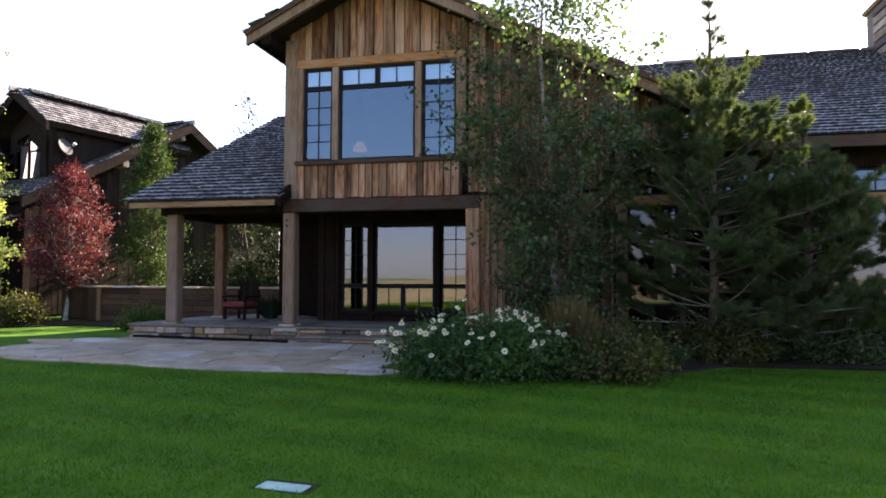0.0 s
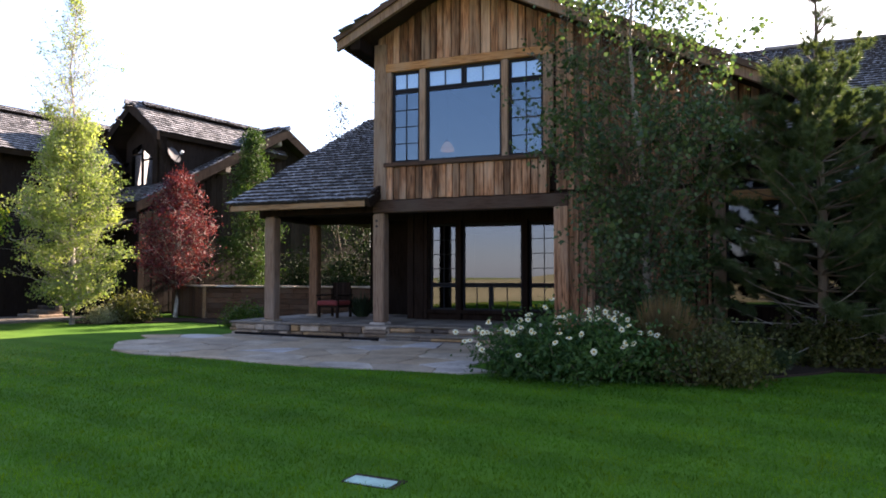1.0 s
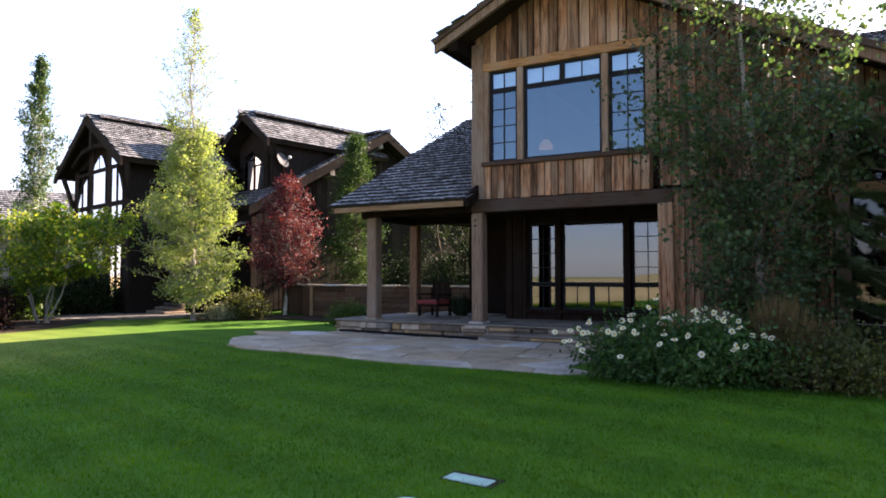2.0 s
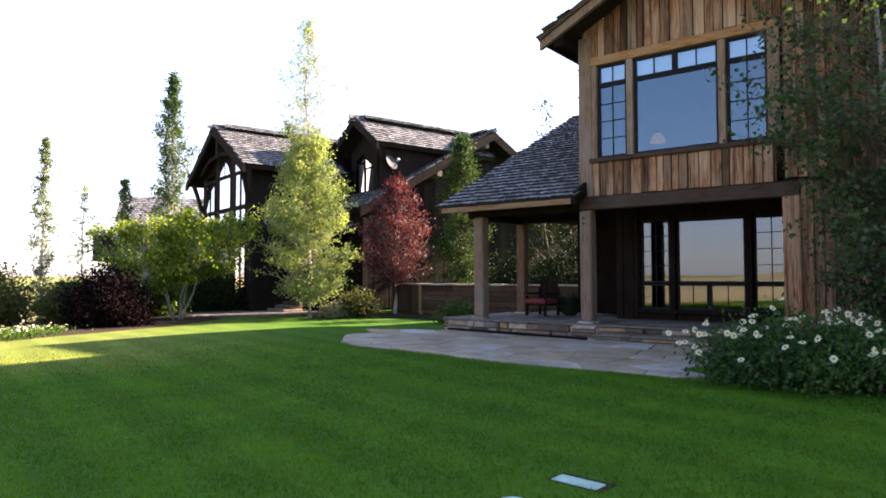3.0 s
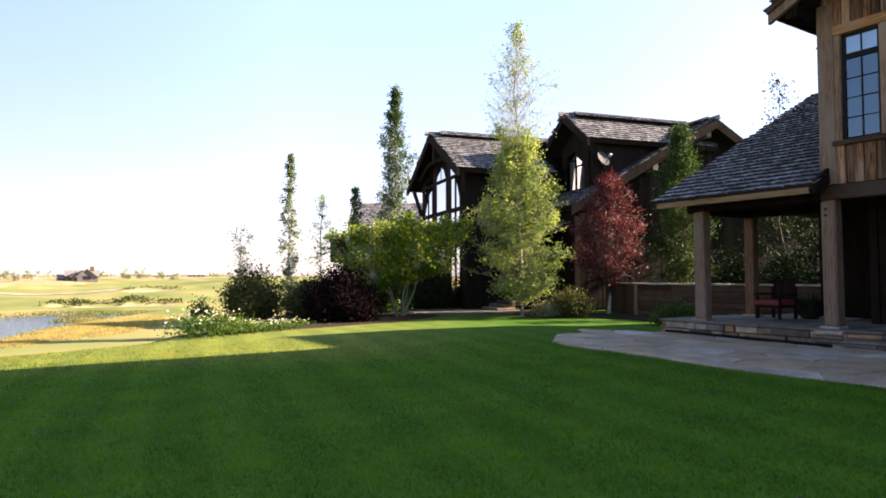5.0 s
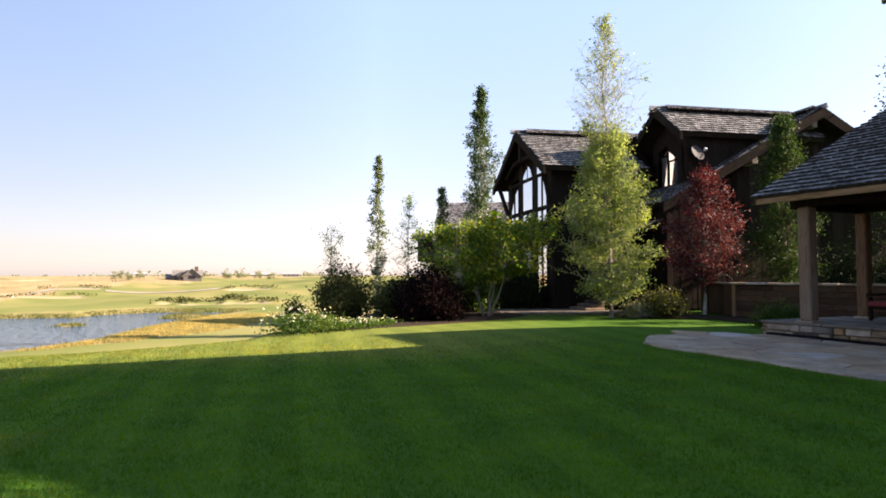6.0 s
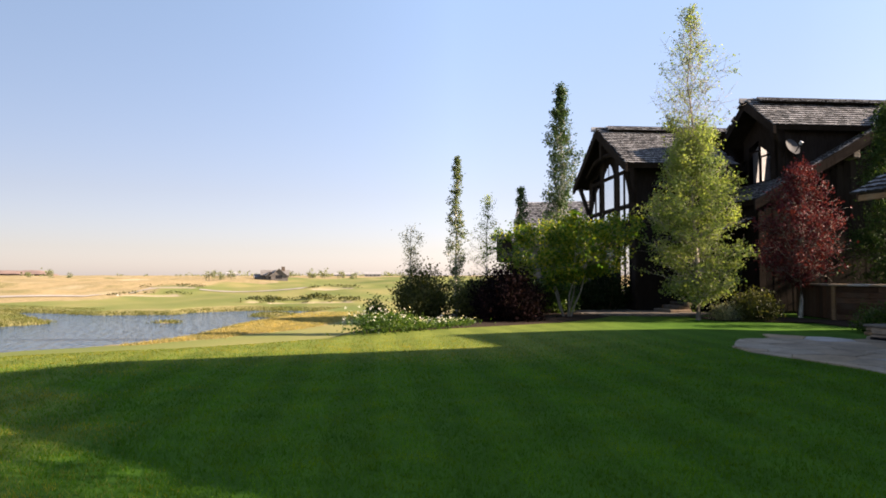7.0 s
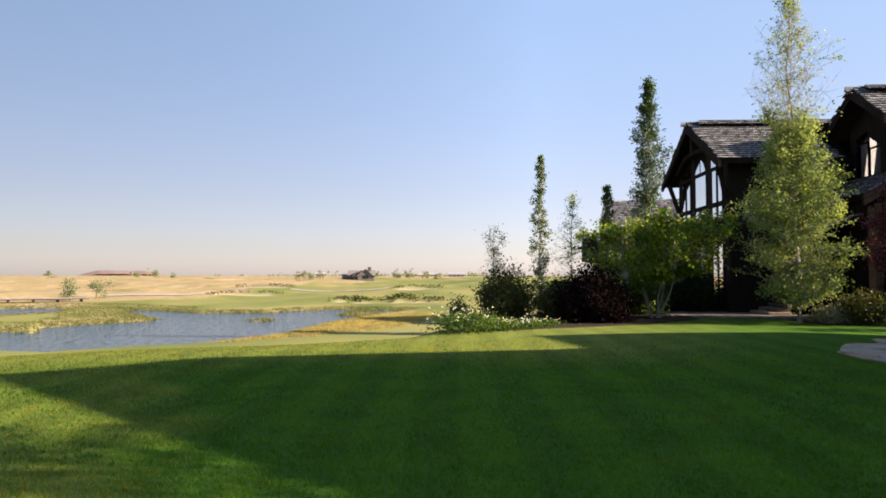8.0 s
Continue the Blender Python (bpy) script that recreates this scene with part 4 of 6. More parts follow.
def gable_slabs(parent, name, cx, ridge, half, pitch, y0, y1, label, seed, course=0.24, y2=None):
    """A gable roof with its ridge along y, with shakes, barge boards and a raised ridge."""
    e = ridge - half * pitch
    y2 = y1 if y2 is None else y2
    rf = part(name, slab([(cx - half, y0, e), (cx, y0, ridge), (cx, y1, ridge), (cx - half, y1, e)], 0.2).mesh(name, M_STAIN), parent, label)
    part("roof_side", slab([(cx, y0, ridge), (cx + half, y0, e), (cx + half, y2, e), (cx, y2, ridge)], 0.2).mesh("roof_side", M_STAIN), rf)
    sl = half * math.hypot(1, pitch)
    shake_field(rf, slope_frame((cx + half + 0.04, y0, e + 0.01), (0, 1, 0), (-1, 0, pitch)), y2 - y0, sl, lambda x, y: True, lambda x, y: False, seed, course)
    shake_field(rf, slope_frame((cx - half - 0.04, y1, e + 0.01), (0, -1, 0), (1, 0, pitch)), y1 - y0, sl, lambda x, y: True, lambda x, y: False, seed + 1, course)
    for s in (-1, 1):
        part("barge_board", Form().prism([(cx + s * (half + 0.05), e - 0.03), (cx, ridge - 0.0), (cx, ridge - 0.42), (cx + s * (half + 0.05), e - 0.36)], y0 - 0.12, y0 - 0.003).mesh("barge_board", M_STAIN), rf)
    part("ridge_cap", Form().prism([(cx - 0.5, ridge - 0.16), (cx - 0.47, ridge - 0.06), (cx, ridge + 0.2), (cx + 0.47, ridge - 0.06), (cx + 0.5, ridge - 0.16)], y0 + 0.5, y1).mesh("ridge_cap", M_STAIN), rf, "raised ridge of shakes")
    shake_field(rf, slope_frame((cx + 0.6, y0 + 0.42, ridge - 0.13), (0, 1, 0), (-1, 0, 0.55)), y1 - y0 - 0.42, 0.5, lambda x, y: True, lambda x, y: False, seed + 2, course)
    shake_field(rf, slope_frame((cx - 0.6, y1, ridge - 0.13), (0, -1, 0), (1, 0, 0.55)), y1 - y0 - 0.42, 0.5, lambda x, y: True, lambda x, y: False, seed + 3, course)
    part("ridge_horn", Form().prism([(cx - 0.08, ridge - 0.1), (cx, ridge + 0.12), (cx + 0.08, ridge - 0.1)], y0 - 0.32, y0 + 0.5).mesh("ridge_horn", M_SHAKE), rf)
    return rf


def neighbour_house():
    h = thing("house", "dark-stained timber house with steep shake gables and tall windows", "house", pose(-19.05, 28.4, 0, 0, 0, -14))
    # main range, ridge along x, gable end towards the lodge
    R, E, D, P = 9.1, 4.65, 7.83, 0.568
    rf = part("roof", slab([(-17, -D, E), (0, -D, E), (0, 0, R), (-17, 0, R)], 0.22).mesh("roof", M_STAIN), h, "long weathered shake roof")
    part("roof_side", slab([(-17, 0, R), (0, 0, R), (0, D, E), (-17, D, E)], 0.22).mesh("roof_side", M_STAIN), rf)
    shake_field(rf, slope_frame((-5.4, -D - 0.05, E + 0.01), (1, 0, 0), (0, 1, P)), 5.4, math.hypot(D, R - E), lambda x, y: True, lambda x, y: x > 2.6 and y < 4, 41, 0.24)
    shake_field(rf, slope_frame((-17, -4.5, E + 0.01 + 3.7 * P), (1, 0, 0), (0, 1, P)), 11.6, 5.1, lambda x, y: True, lambda x, y: False, 42, 0.24)
    for s in (-1, 1):
        f = Form().prism([(s * (D + 0.1), E - 0.05), (0, R), (0, R - 0.5), (s * (D + 0.1), E - 0.45)], 0.003, 0.14, "x")
        part("barge_board", f.mesh("barge_board", M_STAIN), rf, "dark weathered barge board")
    part("ridge_cap", Form().prism([(-0.5, R - 0.16), (-0.47, R - 0.06), (0, R + 0.2), (0.47, R - 0.06), (0.5, R - 0.16)], -3.2, -0.45, "x").mesh("ridge_cap", M_STAIN), rf)
    shake_field(rf, slope_frame((-3.3, -0.6, R - 0.13), (1, 0, 0), (0, 1, 0.55)), 2.9, 0.5, lambda x, y: True, lambda x, y: False, 55, 0.24)
    part("ridge_cap", Form().prism([(-0.5, R - 0.16), (-0.47, R - 0.06), (0, R + 0.2), (0.47, R - 0.06), (0.5, R - 0.16)], -17, -6.0, "x").mesh("ridge_cap", M_STAIN), rf)
    part("ridge_horn", Form().prism([(-0.08, R - 0.1), (0, R + 0.12), (0.08, R - 0.1)], -0.7, 0.35, "x").mesh("ridge_horn", M_SHAKE), rf)
    for y in (-6.6, -3.4, -0.3):
        part("bracket", Form().block((-0.75, y - 0.15, R - P * abs(y) - 0.75), (-0.05, y + 0.15, R - P * abs(y) - 0.26), 0.03).mesh("bracket", M_GREYWOOD), rf)
    f = Form()
    f.prism([(-7.4, 0), (7.4, 0), (7.4, 4.7), (0, 8.75), (-7.4, 4.7)], -0.95, -0.7, "x")
    f.box((-16.4, -7.4, 0), (-0.95, -7.15, 4.7)).box((-16.4, 7.15, 0), (-0.95, 7.4, 4.7)).prism([(-7.15, 0), (7.15, 0), (7.15, 4.7), (0, 8.75), (-7.15, 4.7)], -16.4, -16.15, "x")
    parts("wall", f, M_STAIN, h)
    # planks on the end wall
    r = rnd(61)
    y = -7.35
    while y < 1.5:
        w = r.uniform(0.22, 0.36)
        part("plank", Form().block((-0.7, y, 0.1), (-0.66 + r.uniform(0, 0.02), y + w - 0.01, 8.6 - P * abs(y + w / 2) - 0.1 - 0.2), 0.008).mesh("plank", M_STAIN), h)
        y += w
    # tall front gable
    ax, ay, ar, ah, ap = -5.7, -12.45, 8.65, 3.9, 0.59
    gable_slabs(h, "gable_roof", ax, ar, ah, ap, ay, 0.0, "front gable roof of weathered shakes", 43, y2=-7.6)
    part("wall", Form().prism([(ax - 0.2, 4.0), (ax + 3.2, 4.0), (ax + 3.2, ar - 0.25 - ap * 3.2), (ax - 0.2, ar - 0.25)], -7.75, -7.6).mesh("wall", M_SHAKE), h)
    e = ar - ah * ap
    wy = ay + 0.6
    f = Form()
    f.prism([(ax - 3.2, 0), (ax - 2.95, 0), (ax - 2.95, e + 0.3), (ax - 3.2, e + 0.2)], wy, wy + 0.25)
    f.prism([(ax + 2.95, 0), (ax + 3.2, 0), (ax + 3.2, e + 0.2), (ax + 2.95, e + 0.3)], wy, wy + 0.25)
    f.box((ax - 2.95, wy, 0), (ax + 2.95, wy + 0.25, 0.5)).box((ax - 2.95, wy, 3.0), (ax + 2.95, wy + 0.25, 3.95))
    f.prism([(ax - 2.95, e + 0.15), (ax + 2.95, e + 0.15), (ax, ar - 0.35)], wy, wy + 0.2)
    f.box((ax - 3.2, wy + 0.25, 0), (ax - 3.0, -7.4, e)).box((ax + 3.0, wy + 0.25, 0), (ax + 3.2, -7.4, e))
    parts("wall", f, M_STAIN, h)
    for x, w in ((-2.95, 0.25), (-1.06, 0.26), (1.06, 0.26), (2.95, 0.25)):
        part("post", Form().block((ax + x - w, wy - 0.05, 0.1), (ax + x + w, wy + 0.1, ar - 0.45 - ap * abs(x)), 0.02).mesh("post", M_STAIN), h)
    part("transom", Form().block((ax - 2.8, wy - 0.06, 4.61), (ax + 2.8, wy + 0.1, 4.74), 0.015).mesh("transom", M_STAIN), h)
    part("transom", Form().block((ax - 2.8, wy - 0.055, 6.22), (ax + 2.8, wy + 0.1, 6.34), 0.015).mesh("transom", M_STAIN), h)
    for x0, x1 in ((-2.6, -2.1), (-1.96, -1.42), (-0.72, 0.72), (1.42, 1.96), (2.1, 2.6)):
        for z0, z1 in ((0.5, 2.95), (3.98, 4.6), (4.75, 6.21)):
            if z0 > 1 or x0 > 1:
                window_plain(h, ax + x0, ax + x1, z0, z1, wy - 0.075, 1, 1)
            else:
                sash_window(h, ax + x0, ax + x1, z0, z1, wy - 0.075, 1, 2, "tall dark-framed window", 0.05, mat=M_STAIN, bar=0.05, glass=M_GLASS_DIM)
    for q in (-1, 1):
        part("window", Form().prism([(ax + q * 0.06, 6.36), (ax + q * 0.66, 6.36), (ax + q * 0.42, 6.75), (ax + q * 0.06, 6.98)], wy - 0.075, wy - 0.006).mesh("window", M_GLASS_FAR), h, "arched gable light")
        part("window", Form().prism([(ax + q * 1.4, 6.36), (ax + q * 1.98, 6.36), (ax + q * 1.4, 6.7)], wy - 0.075, wy - 0.006).mesh("window", M_GLASS_FAR), h, "three-cornered gable light")
        part("window", Form().prism([(ax + q * 2.1, 6.36), (ax + q * 2.5, 6.36), (ax + q * 2.1, 6.55)], wy - 0.075, wy - 0.006).mesh("window", M_GLASS_FAR), h, "three-cornered gable light")
    # king post and knee braces under the overhanging gable
    part("king_post", Form().block((ax - 0.13, ay + 0.1, ar - 1.5), (ax + 0.13, ay + 0.36, ar - 0.4), 0.02).mesh("king_post", M_STAIN), h)
    for q in (-1, 1):
        pts = [(ax + q * 2.5, ay + 0.25, ar - 0.5 - ap * 2.5), (ax + q * 1.3, ay + 0.25, ar - 1.45), (ax + q * 0.1, ay + 0.25, ar - 1.35)]
        part("brace", Form().tube(pts, [0.1, 0.11, 0.1], 6).mesh("brace", M_STAIN), h)
    # window and sill in the gable's side wall
    sash_window(h, -0.75, 0.75, 4.3, 5.9, 0.0, 2, 2, "wide dark-framed side window", 0.06, m=pose(ax + 3.22, -9.9, 0, 0, 0, 90), mat=M_STAIN, bar=0.04, glass=M_GLASS_DIM)
    # curved struts under the gable eaves
    for s in (-1, 1):
        for x, z in ((3.1, e - 0.05),):
            pts = [(ax + s * x, wy - 0.1, z - 1.5), (ax + s * (x + 0.12), wy - 0.3, z - 0.75), (ax + s * (x + 0.25), ay + 0.12, z - 0.1)]
            part("strut", Form().tube(pts, [0.12, 0.11, 0.12], 6).mesh("strut", M_STAIN), h)
    # upper cross gable with window and side wall
    bx, by, br, bh, bp = -2.39, -6.78, 9.3, 2.15, 0.72
    gable_slabs(h, "dormer_roof", bx, br, bh, bp, by, 0.4, "dormer roof of weathered shakes", 45)
    be = br - bh * bp
    f = Form()
    f.prism([(bx - 1.7, 5.2), (bx + 1.7, 5.2), (bx + 1.7, be + 0.1), (bx, br - 0.35), (bx - 1.7, be + 0.1)], by + 0.8, by + 1.0)
    f.box((bx + 1.5, by + 1.0, 5.2), (bx + 1.7, -1.0, be + 0.1)).box((bx - 1.7, by + 1.0, 5.2), (bx - 1.5, -1.0, be + 0.1))
    parts("wall", f, M_STAIN, h)
    for x0, x1, z1 in ((-1.98, -1.25, 6.9), (-1.15, -0.32, 7.15), (-0.18, 0.55, 6.85)):
        window_plain(h, bx + x0, bx + x1, 5.72, z1, by + 0.735, 1, 1)
    part("window", Form().prism([(bx - 1.1, 7.2), (bx - 0.34, 7.2), (bx - 0.34, 7.62), (bx - 1.1, 7.4)], by + 0.73, by + 0.795).mesh("window", M_GLASS_FAR), h, "slanted gable light")
    part("window", Form().prism([(bx - 0.15, 6.9), (bx + 0.5, 6.9), (bx - 0.15, 7.3)], by + 0.73, by + 0.795).mesh("window", M_GLASS_FAR), h, "slanted gable light")
    part("post", Form().block((bx + 0.62, by + 0.68, 5.2), (bx + 0.95, by + 0.8, br - 0.4 - bp * 0.8), 0.02).mesh("post", M_STAIN), h)
    for s in (-1, 1):
        pts = [(bx + s * 1.62, by + 0.75, 6.4), (bx + s * 1.75, by + 0.45, 7.0), (bx + s * 1.9, by + 0.1, be - 0.15)]
        part("strut", Form().tube(pts, [0.12, 0.1, 0.12], 6).mesh("strut", M_STAIN), h)
    part("post", Form().block((bx + 1.45, by + 0.6, 5.0), (bx + 1.8, by + 0.8, be), 0.02).mesh("post", M_STAIN), h)
    # lean-to roof over the garden door, and door
    lt = part("canopy_roof", slab([(-3.6, -10.2, 3.0), (-0.9, -10.2, 3.0), (-0.9, -7.4, 4.0), (-3.6, -7.4, 4.0)], 0.18).mesh("canopy_roof", M_STAIN), h)
    shake_field(lt, slope_frame((-3.65, -10.25, 3.0), (1, 0, 0), (0, 2.8, 1.0)), 2.75, 2.97, lambda x, y: True, lambda x, y: False, 47, 0.24)
    for x in (-3.4, -1.1):
        part("post", Form().block((x - 0.13, -10.0, 0.0), (x + 0.13, -9.74, 2.85), 0.02).mesh("post", M_STAIN), h)
    d = part("door", Form().block((-2.9, -7.46, 0.1), (-1.9, -7.4, 2.25), 0.01).mesh("door", M_SASH), h, "dark glazed garden door")
    part("pane", Form().box((-2.75, -7.475, 0.4), (-2.05, -7.465, 2.1)).mesh("pane", M_GLASS), d)
    # dish aerial on the dormer's cheek
    dish = part("dish_aerial", Form().tube([(bx + 1.71, by + 1.05, 6.6), (bx + 1.92, by + 0.95, 6.55), (bx + 2.03, by + 0.76, 6.8)], [0.03, 0.03, 0.03], 6).mesh("dish_aerial", M_METAL), h, "dish aerial with a shade-darkened reflector")
    f = Form()
    n = 20
    cen, m = Vector((bx + 2.05, by + 0.75, 6.85)), look((0, 0, 0), (0.9, 0.28, 0.42))
    for k in range(4):
        rr = 0.36 * k / 3
        for i in range(n):
            a = 2 * math.pi * i / n
            f.v.append(tuple(cen + m.to_3x3() @ Vector((rr * math.cos(a), rr * math.sin(a), -0.5 * rr * rr * 1.0))))
    f.f = [(k * n + i, k * n + (i + 1) % n, (k + 1) * n + (i + 1) % n, (k + 1) * n + i) for k in range(3) for i in range(n)]
    part("reflector", f.mesh("reflector", M_DISH, True), dish)
    part("feed_horn", Form().tube([tuple(cen + m.to_3x3() @ Vector((0, -0.1, -0.38))), tuple(cen + m.to_3x3() @ Vector((0, -0.06, -0.5)))], [0.06, 0.07], 10).mesh("feed_horn", M_BLIND), dish, "white feed horn")
    part("feed_arm", Form().tube([tuple(cen + m.to_3x3() @ Vector((0, -0.3, 0))), tuple(cen + m.to_3x3() @ Vector((0, -0.1, -0.4)))], [0.015, 0.03], 6).mesh("feed_arm", M_DISH), dish)
    return h


neighbour_house()


def far_gable_house(name, label, m, width, depth, eave, ridge, wallmat, roofmat, chimney=False):
    """A house at a distance: walls, gable roof with ridge along x, windows."""
    h = thing("house", label, "house", m)
    w, d = width / 2, depth / 2
    part("wall", Form().prism([(-d, -0.5), (d, -0.5), (d, eave), (0, ridge - 0.25), (-d, eave)], -w, w, "x").mesh("wall", wallmat), h)
    for s in (-1, 1):
        sl = slab([(-w - 0.6, s * (d + 0.6), eave - 0.25), (w + 0.6, s * (d + 0.6), eave - 0.25), (w + 0.6, 0, ridge), (-w - 0.6, 0, ridge)], 0.25)
        part("roof", sl.mesh("roof", roofmat), h)
    for i in range(4):
        x = -w + width * (i + 0.5) / 4
        part("window", Form().block((x - 0.6, -d - 0.06, 0.9), (x + 0.6, -d + 0.02, 2.3), 0.02).mesh("window", M_SASH), h)
    if chimney:
        part("chimney", Form().block((w * 0.5, -0.7, ridge - 1.0), (w * 0.5 + 1.5, 0.7, ridge + 1.5), 0.05).mesh("chimney", M_LEDGE), h)
    return h


# third house in the row, behind the poplars
third = far_gable_house("house", "grey shake-roofed house behind the poplars", pose(-52.2, 36.4, -1.3, 0, 0, 60) @ Matrix.Scale(1.25, 4), 15, 9, 4.8, 7.8, M_FARWALL, M_FARROOF)
shake_field(third.children[1], slope_frame((-8.1, -5.15, 4.57), (1, 0, 0), (0, 5.1, 3.25)), 16.2, 6.0, lambda x, y: True, lambda x, y: False, 51, 0.27)
part("bay", Form().block((-9.4, -3.4, 3.3), (-7.5, -0.6, 5.2), 0.03).mesh("bay", M_STAIN), third, "small bay under its own roof")
part("roof", slab([(-9.8, -3.7, 5.1), (-7.4, -3.7, 5.1), (-7.4, -0.4, 5.5), (-9.8, -0.4, 5.5)], 0.2).mesh("roof", M_FARROOF), third)


def polar(az, r, z=0.0):
    return (-math.sin(radians(az)) * r, math.cos(radians(az)) * r, z)


def club_house():
    x, y, _ = polar(85.1, 300)
    h = far_gable_house("house", "lone grey lodge on the golf course ridge", pose(x, y, ground_z(x, y) + 0.1, 0, 0, 85.1), 11, 7, 2.3, 4.3, M_FARWALL, M_FARROOF, True)
    for name, c, half, eave, top, y0 in (("porch_wing", 1.7, 3.4, 2.0, 5.0, -6.0), ("gable_wing", -1.9, 1.7, 1.9, 3.7, -5.2)):
        part(name, Form().prism([(c - half, -0.5), (c + half, -0.5), (c + half, eave), (c, top - 0.25), (c - half, eave)], y0, 0).mesh(name, M_FARWALL), h)
        for s in (-1, 1):
            part("roof", slab([(c + s * (half + 0.7), y0 - 0.5, eave - 0.45), (c, y0 - 0.5, top), (c, 0, top), (c + s * (half + 0.7), 0, eave - 0.45)], 0.25).mesh("roof", M_FARROOF), h)
        part("gable_window", Form().block((c - half * 0.4, y0 - 0.06, 0.6), (c + half * 0.4, y0 + 0.02, eave), 0.02).mesh("gable_window", M_SASH), h)
    part("low_wing", Form().prism([(-2.8, -0.5), (2.8, -0.5), (2.8, 1.3), (0, 2.3), (-2.8, 1.3)], -8.6, -5.45, "x").mesh("low_wing", M_FARWALL), h)
    for s in (-1, 1):
        part("roof", slab([(-9.0, s * 3.2, 1.15), (-5.45, s * 3.2, 1.15), (-5.45, 0, 2.55), (-9.0, 0, 2.55)], 0.2).mesh("roof", M_FARROOF), h)


club_house()
for az, r, wd in ((76.95, 820, 20), (79.0, 900, 16), (79.8, 980, 14), (81.2, 1000, 14), (88.5, 1100, 18), (90.3, 1150, 14)):
    x, y, _ = polar(az, r)
    far_gable_house("house", "distant low house on the plain", pose(x, y, ground_z(x, y), 0, 0, az), wd, 9, 3.2, 6.0, M_HAZED_WALL, M_HAZED_WALL)


# bare reddish rise on the horizon
def far_hill():
    f = Form()
    n, m = 40, 8
    for j in range(m + 1):
        for i in range(n + 1):
            az = 100.6 + 6.6 * i / n
            k = min(1.0, 4 * min(i / n, 1 - i / n)) ** 0.7
            x, y, _ = polar(az, 1900 + 60 * j)
            f.v.append((x, y, ground_z(x, y) - 4 + (19 + 1.5 * noise.noise((i * 0.3, j * 0.5, 0.0))) * k * math.sin(math.pi * min(1, (j + 0.5) / m)) ** 0.5))
    f.f = [(j * (n + 1) + i, j * (n + 1) + i + 1, (j + 1) * (n + 1) + i + 1, (j + 1) * (n + 1) + i) for j in range(m) for i in range(n)]
    tagged(new("far_hill", f.mesh("far_hill", M_HILL, True)), "bare reddish hill on the dry horizon", "hill", kind="structure")


far_hill()


# cart path over the course
def ribbon(name, label, az0, az1, dist, width, n=60):
    f = Form()
    for i in range(n + 1):
        az = az0 + (az1 - az0) * i / n
        for s in (-1, 1):
            x, y, _ = polar(az, dist(i / n) + s * width / 2)
            f.v.append((x, y, ground_z(x, y) + 0.1))
    f.f = [(2 * i, 2 * i + 1, 2 * i + 3, 2 * i + 2) for i in range(n)]
    tagged(new(name, f.mesh(name, M_PATH)), label, "path", kind="structure")


ribbon("path", "pale winding cart path", 105.0, 94.0, lambda k: 130 + 38 * step(0.5, 1.0, k), 3.0)
ribbon("path", "pale winding cart path", 91.0, 81.0, lambda k: 165 - 7 * math.sin(math.pi * k), 3.0)


def foot_bridge():
    x, y, _ = polar(110.5, 118)
    b = thing("bridge", "low timber bridge at the pond's end", "bridge", pose(x, y, WATER_Z, 0, 0, 110.5))
    part("deck", Form().block((-9, -1.2, 0.98), (9, 1.2, 1.12), 0.04).mesh("deck", M_BEAM), b)
    for i in range(6):
        for s in (-1, 1):
            part("pile", Form().tube([(-8 + 3.2 * i, s, -1), (-8 + 3.2 * i, s, 1.05)], [0.18, 0.16], 7).mesh("pile", M_DARK), b)
    for s in (-1, 1):
        part("kerb", Form().block((-9, s * 1.1 - 0.08, 1.12), (9, s * 1.1 + 0.08, 1.24), 0.03).mesh("kerb", M_GREYWOOD), b)


foot_bridge()


# ---- garden walls, porch base, patio ----
def garden_wall():
    w = tagged(new("garden_wall", Form().box((-17.5, 20.9, 0), (-9.5, 21.2, 1.2)).prism([(-17.5, 20.9), (-17.5, 21.2), (-20.3, 22.5), (-20.4, 22.25)], 0, 1.19, "z").mesh("garden_wall", M_DARK)), "low brown board-faced garden wall with a stone cap", "wall", kind="structure")
    r = rnd(71)
    for k in range(6):
        x = -17.5
        while x < -9.5:
            l = min(r.uniform(1.2, 2.6), -9.5 - x)
            part("plank", Form().block((x, 20.84, 0.02 + k * 0.195), (x + l - 0.01, 20.9, 0.205 + k * 0.195), 0.008, rng=r).mesh("plank", M_FENCE), w)
            x += l
    turn = pose(-17.5, 20.9, 0, 0, 0, -25)
    for k in range(11):
        part("plank", Form().block((-3.1 + k * 0.28, -0.06, 0.02), (-2.83 + k * 0.28, 0.0, 1.19), 0.008, turn, r).mesh("plank", M_FENCE), w)
    for k in range(4):
        part("capstone", Form().block((-3.2 + k * 0.8, -0.16, 1.2), (-2.412 + k * 0.8, 0.4, 1.27), 0.015, turn, r).mesh("capstone", M_FLAG_GREY), w)
    part("corner_board", Form().block((-17.58, 20.78, 0), (-17.42, 20.93, 1.2), 0.01, rng=r).mesh("corner_board", M_TRIM), w)
    x = -17.65
    while x < -9.4:
        l = r.uniform(0.5, 1.0)
        part("capstone", Form().block((x, 20.72, 1.2), (x + l - 0.012, 21.32, 1.27), 0.015, rng=r).mesh("capstone", M_FLAG), w)
        x += l


garden_wall()


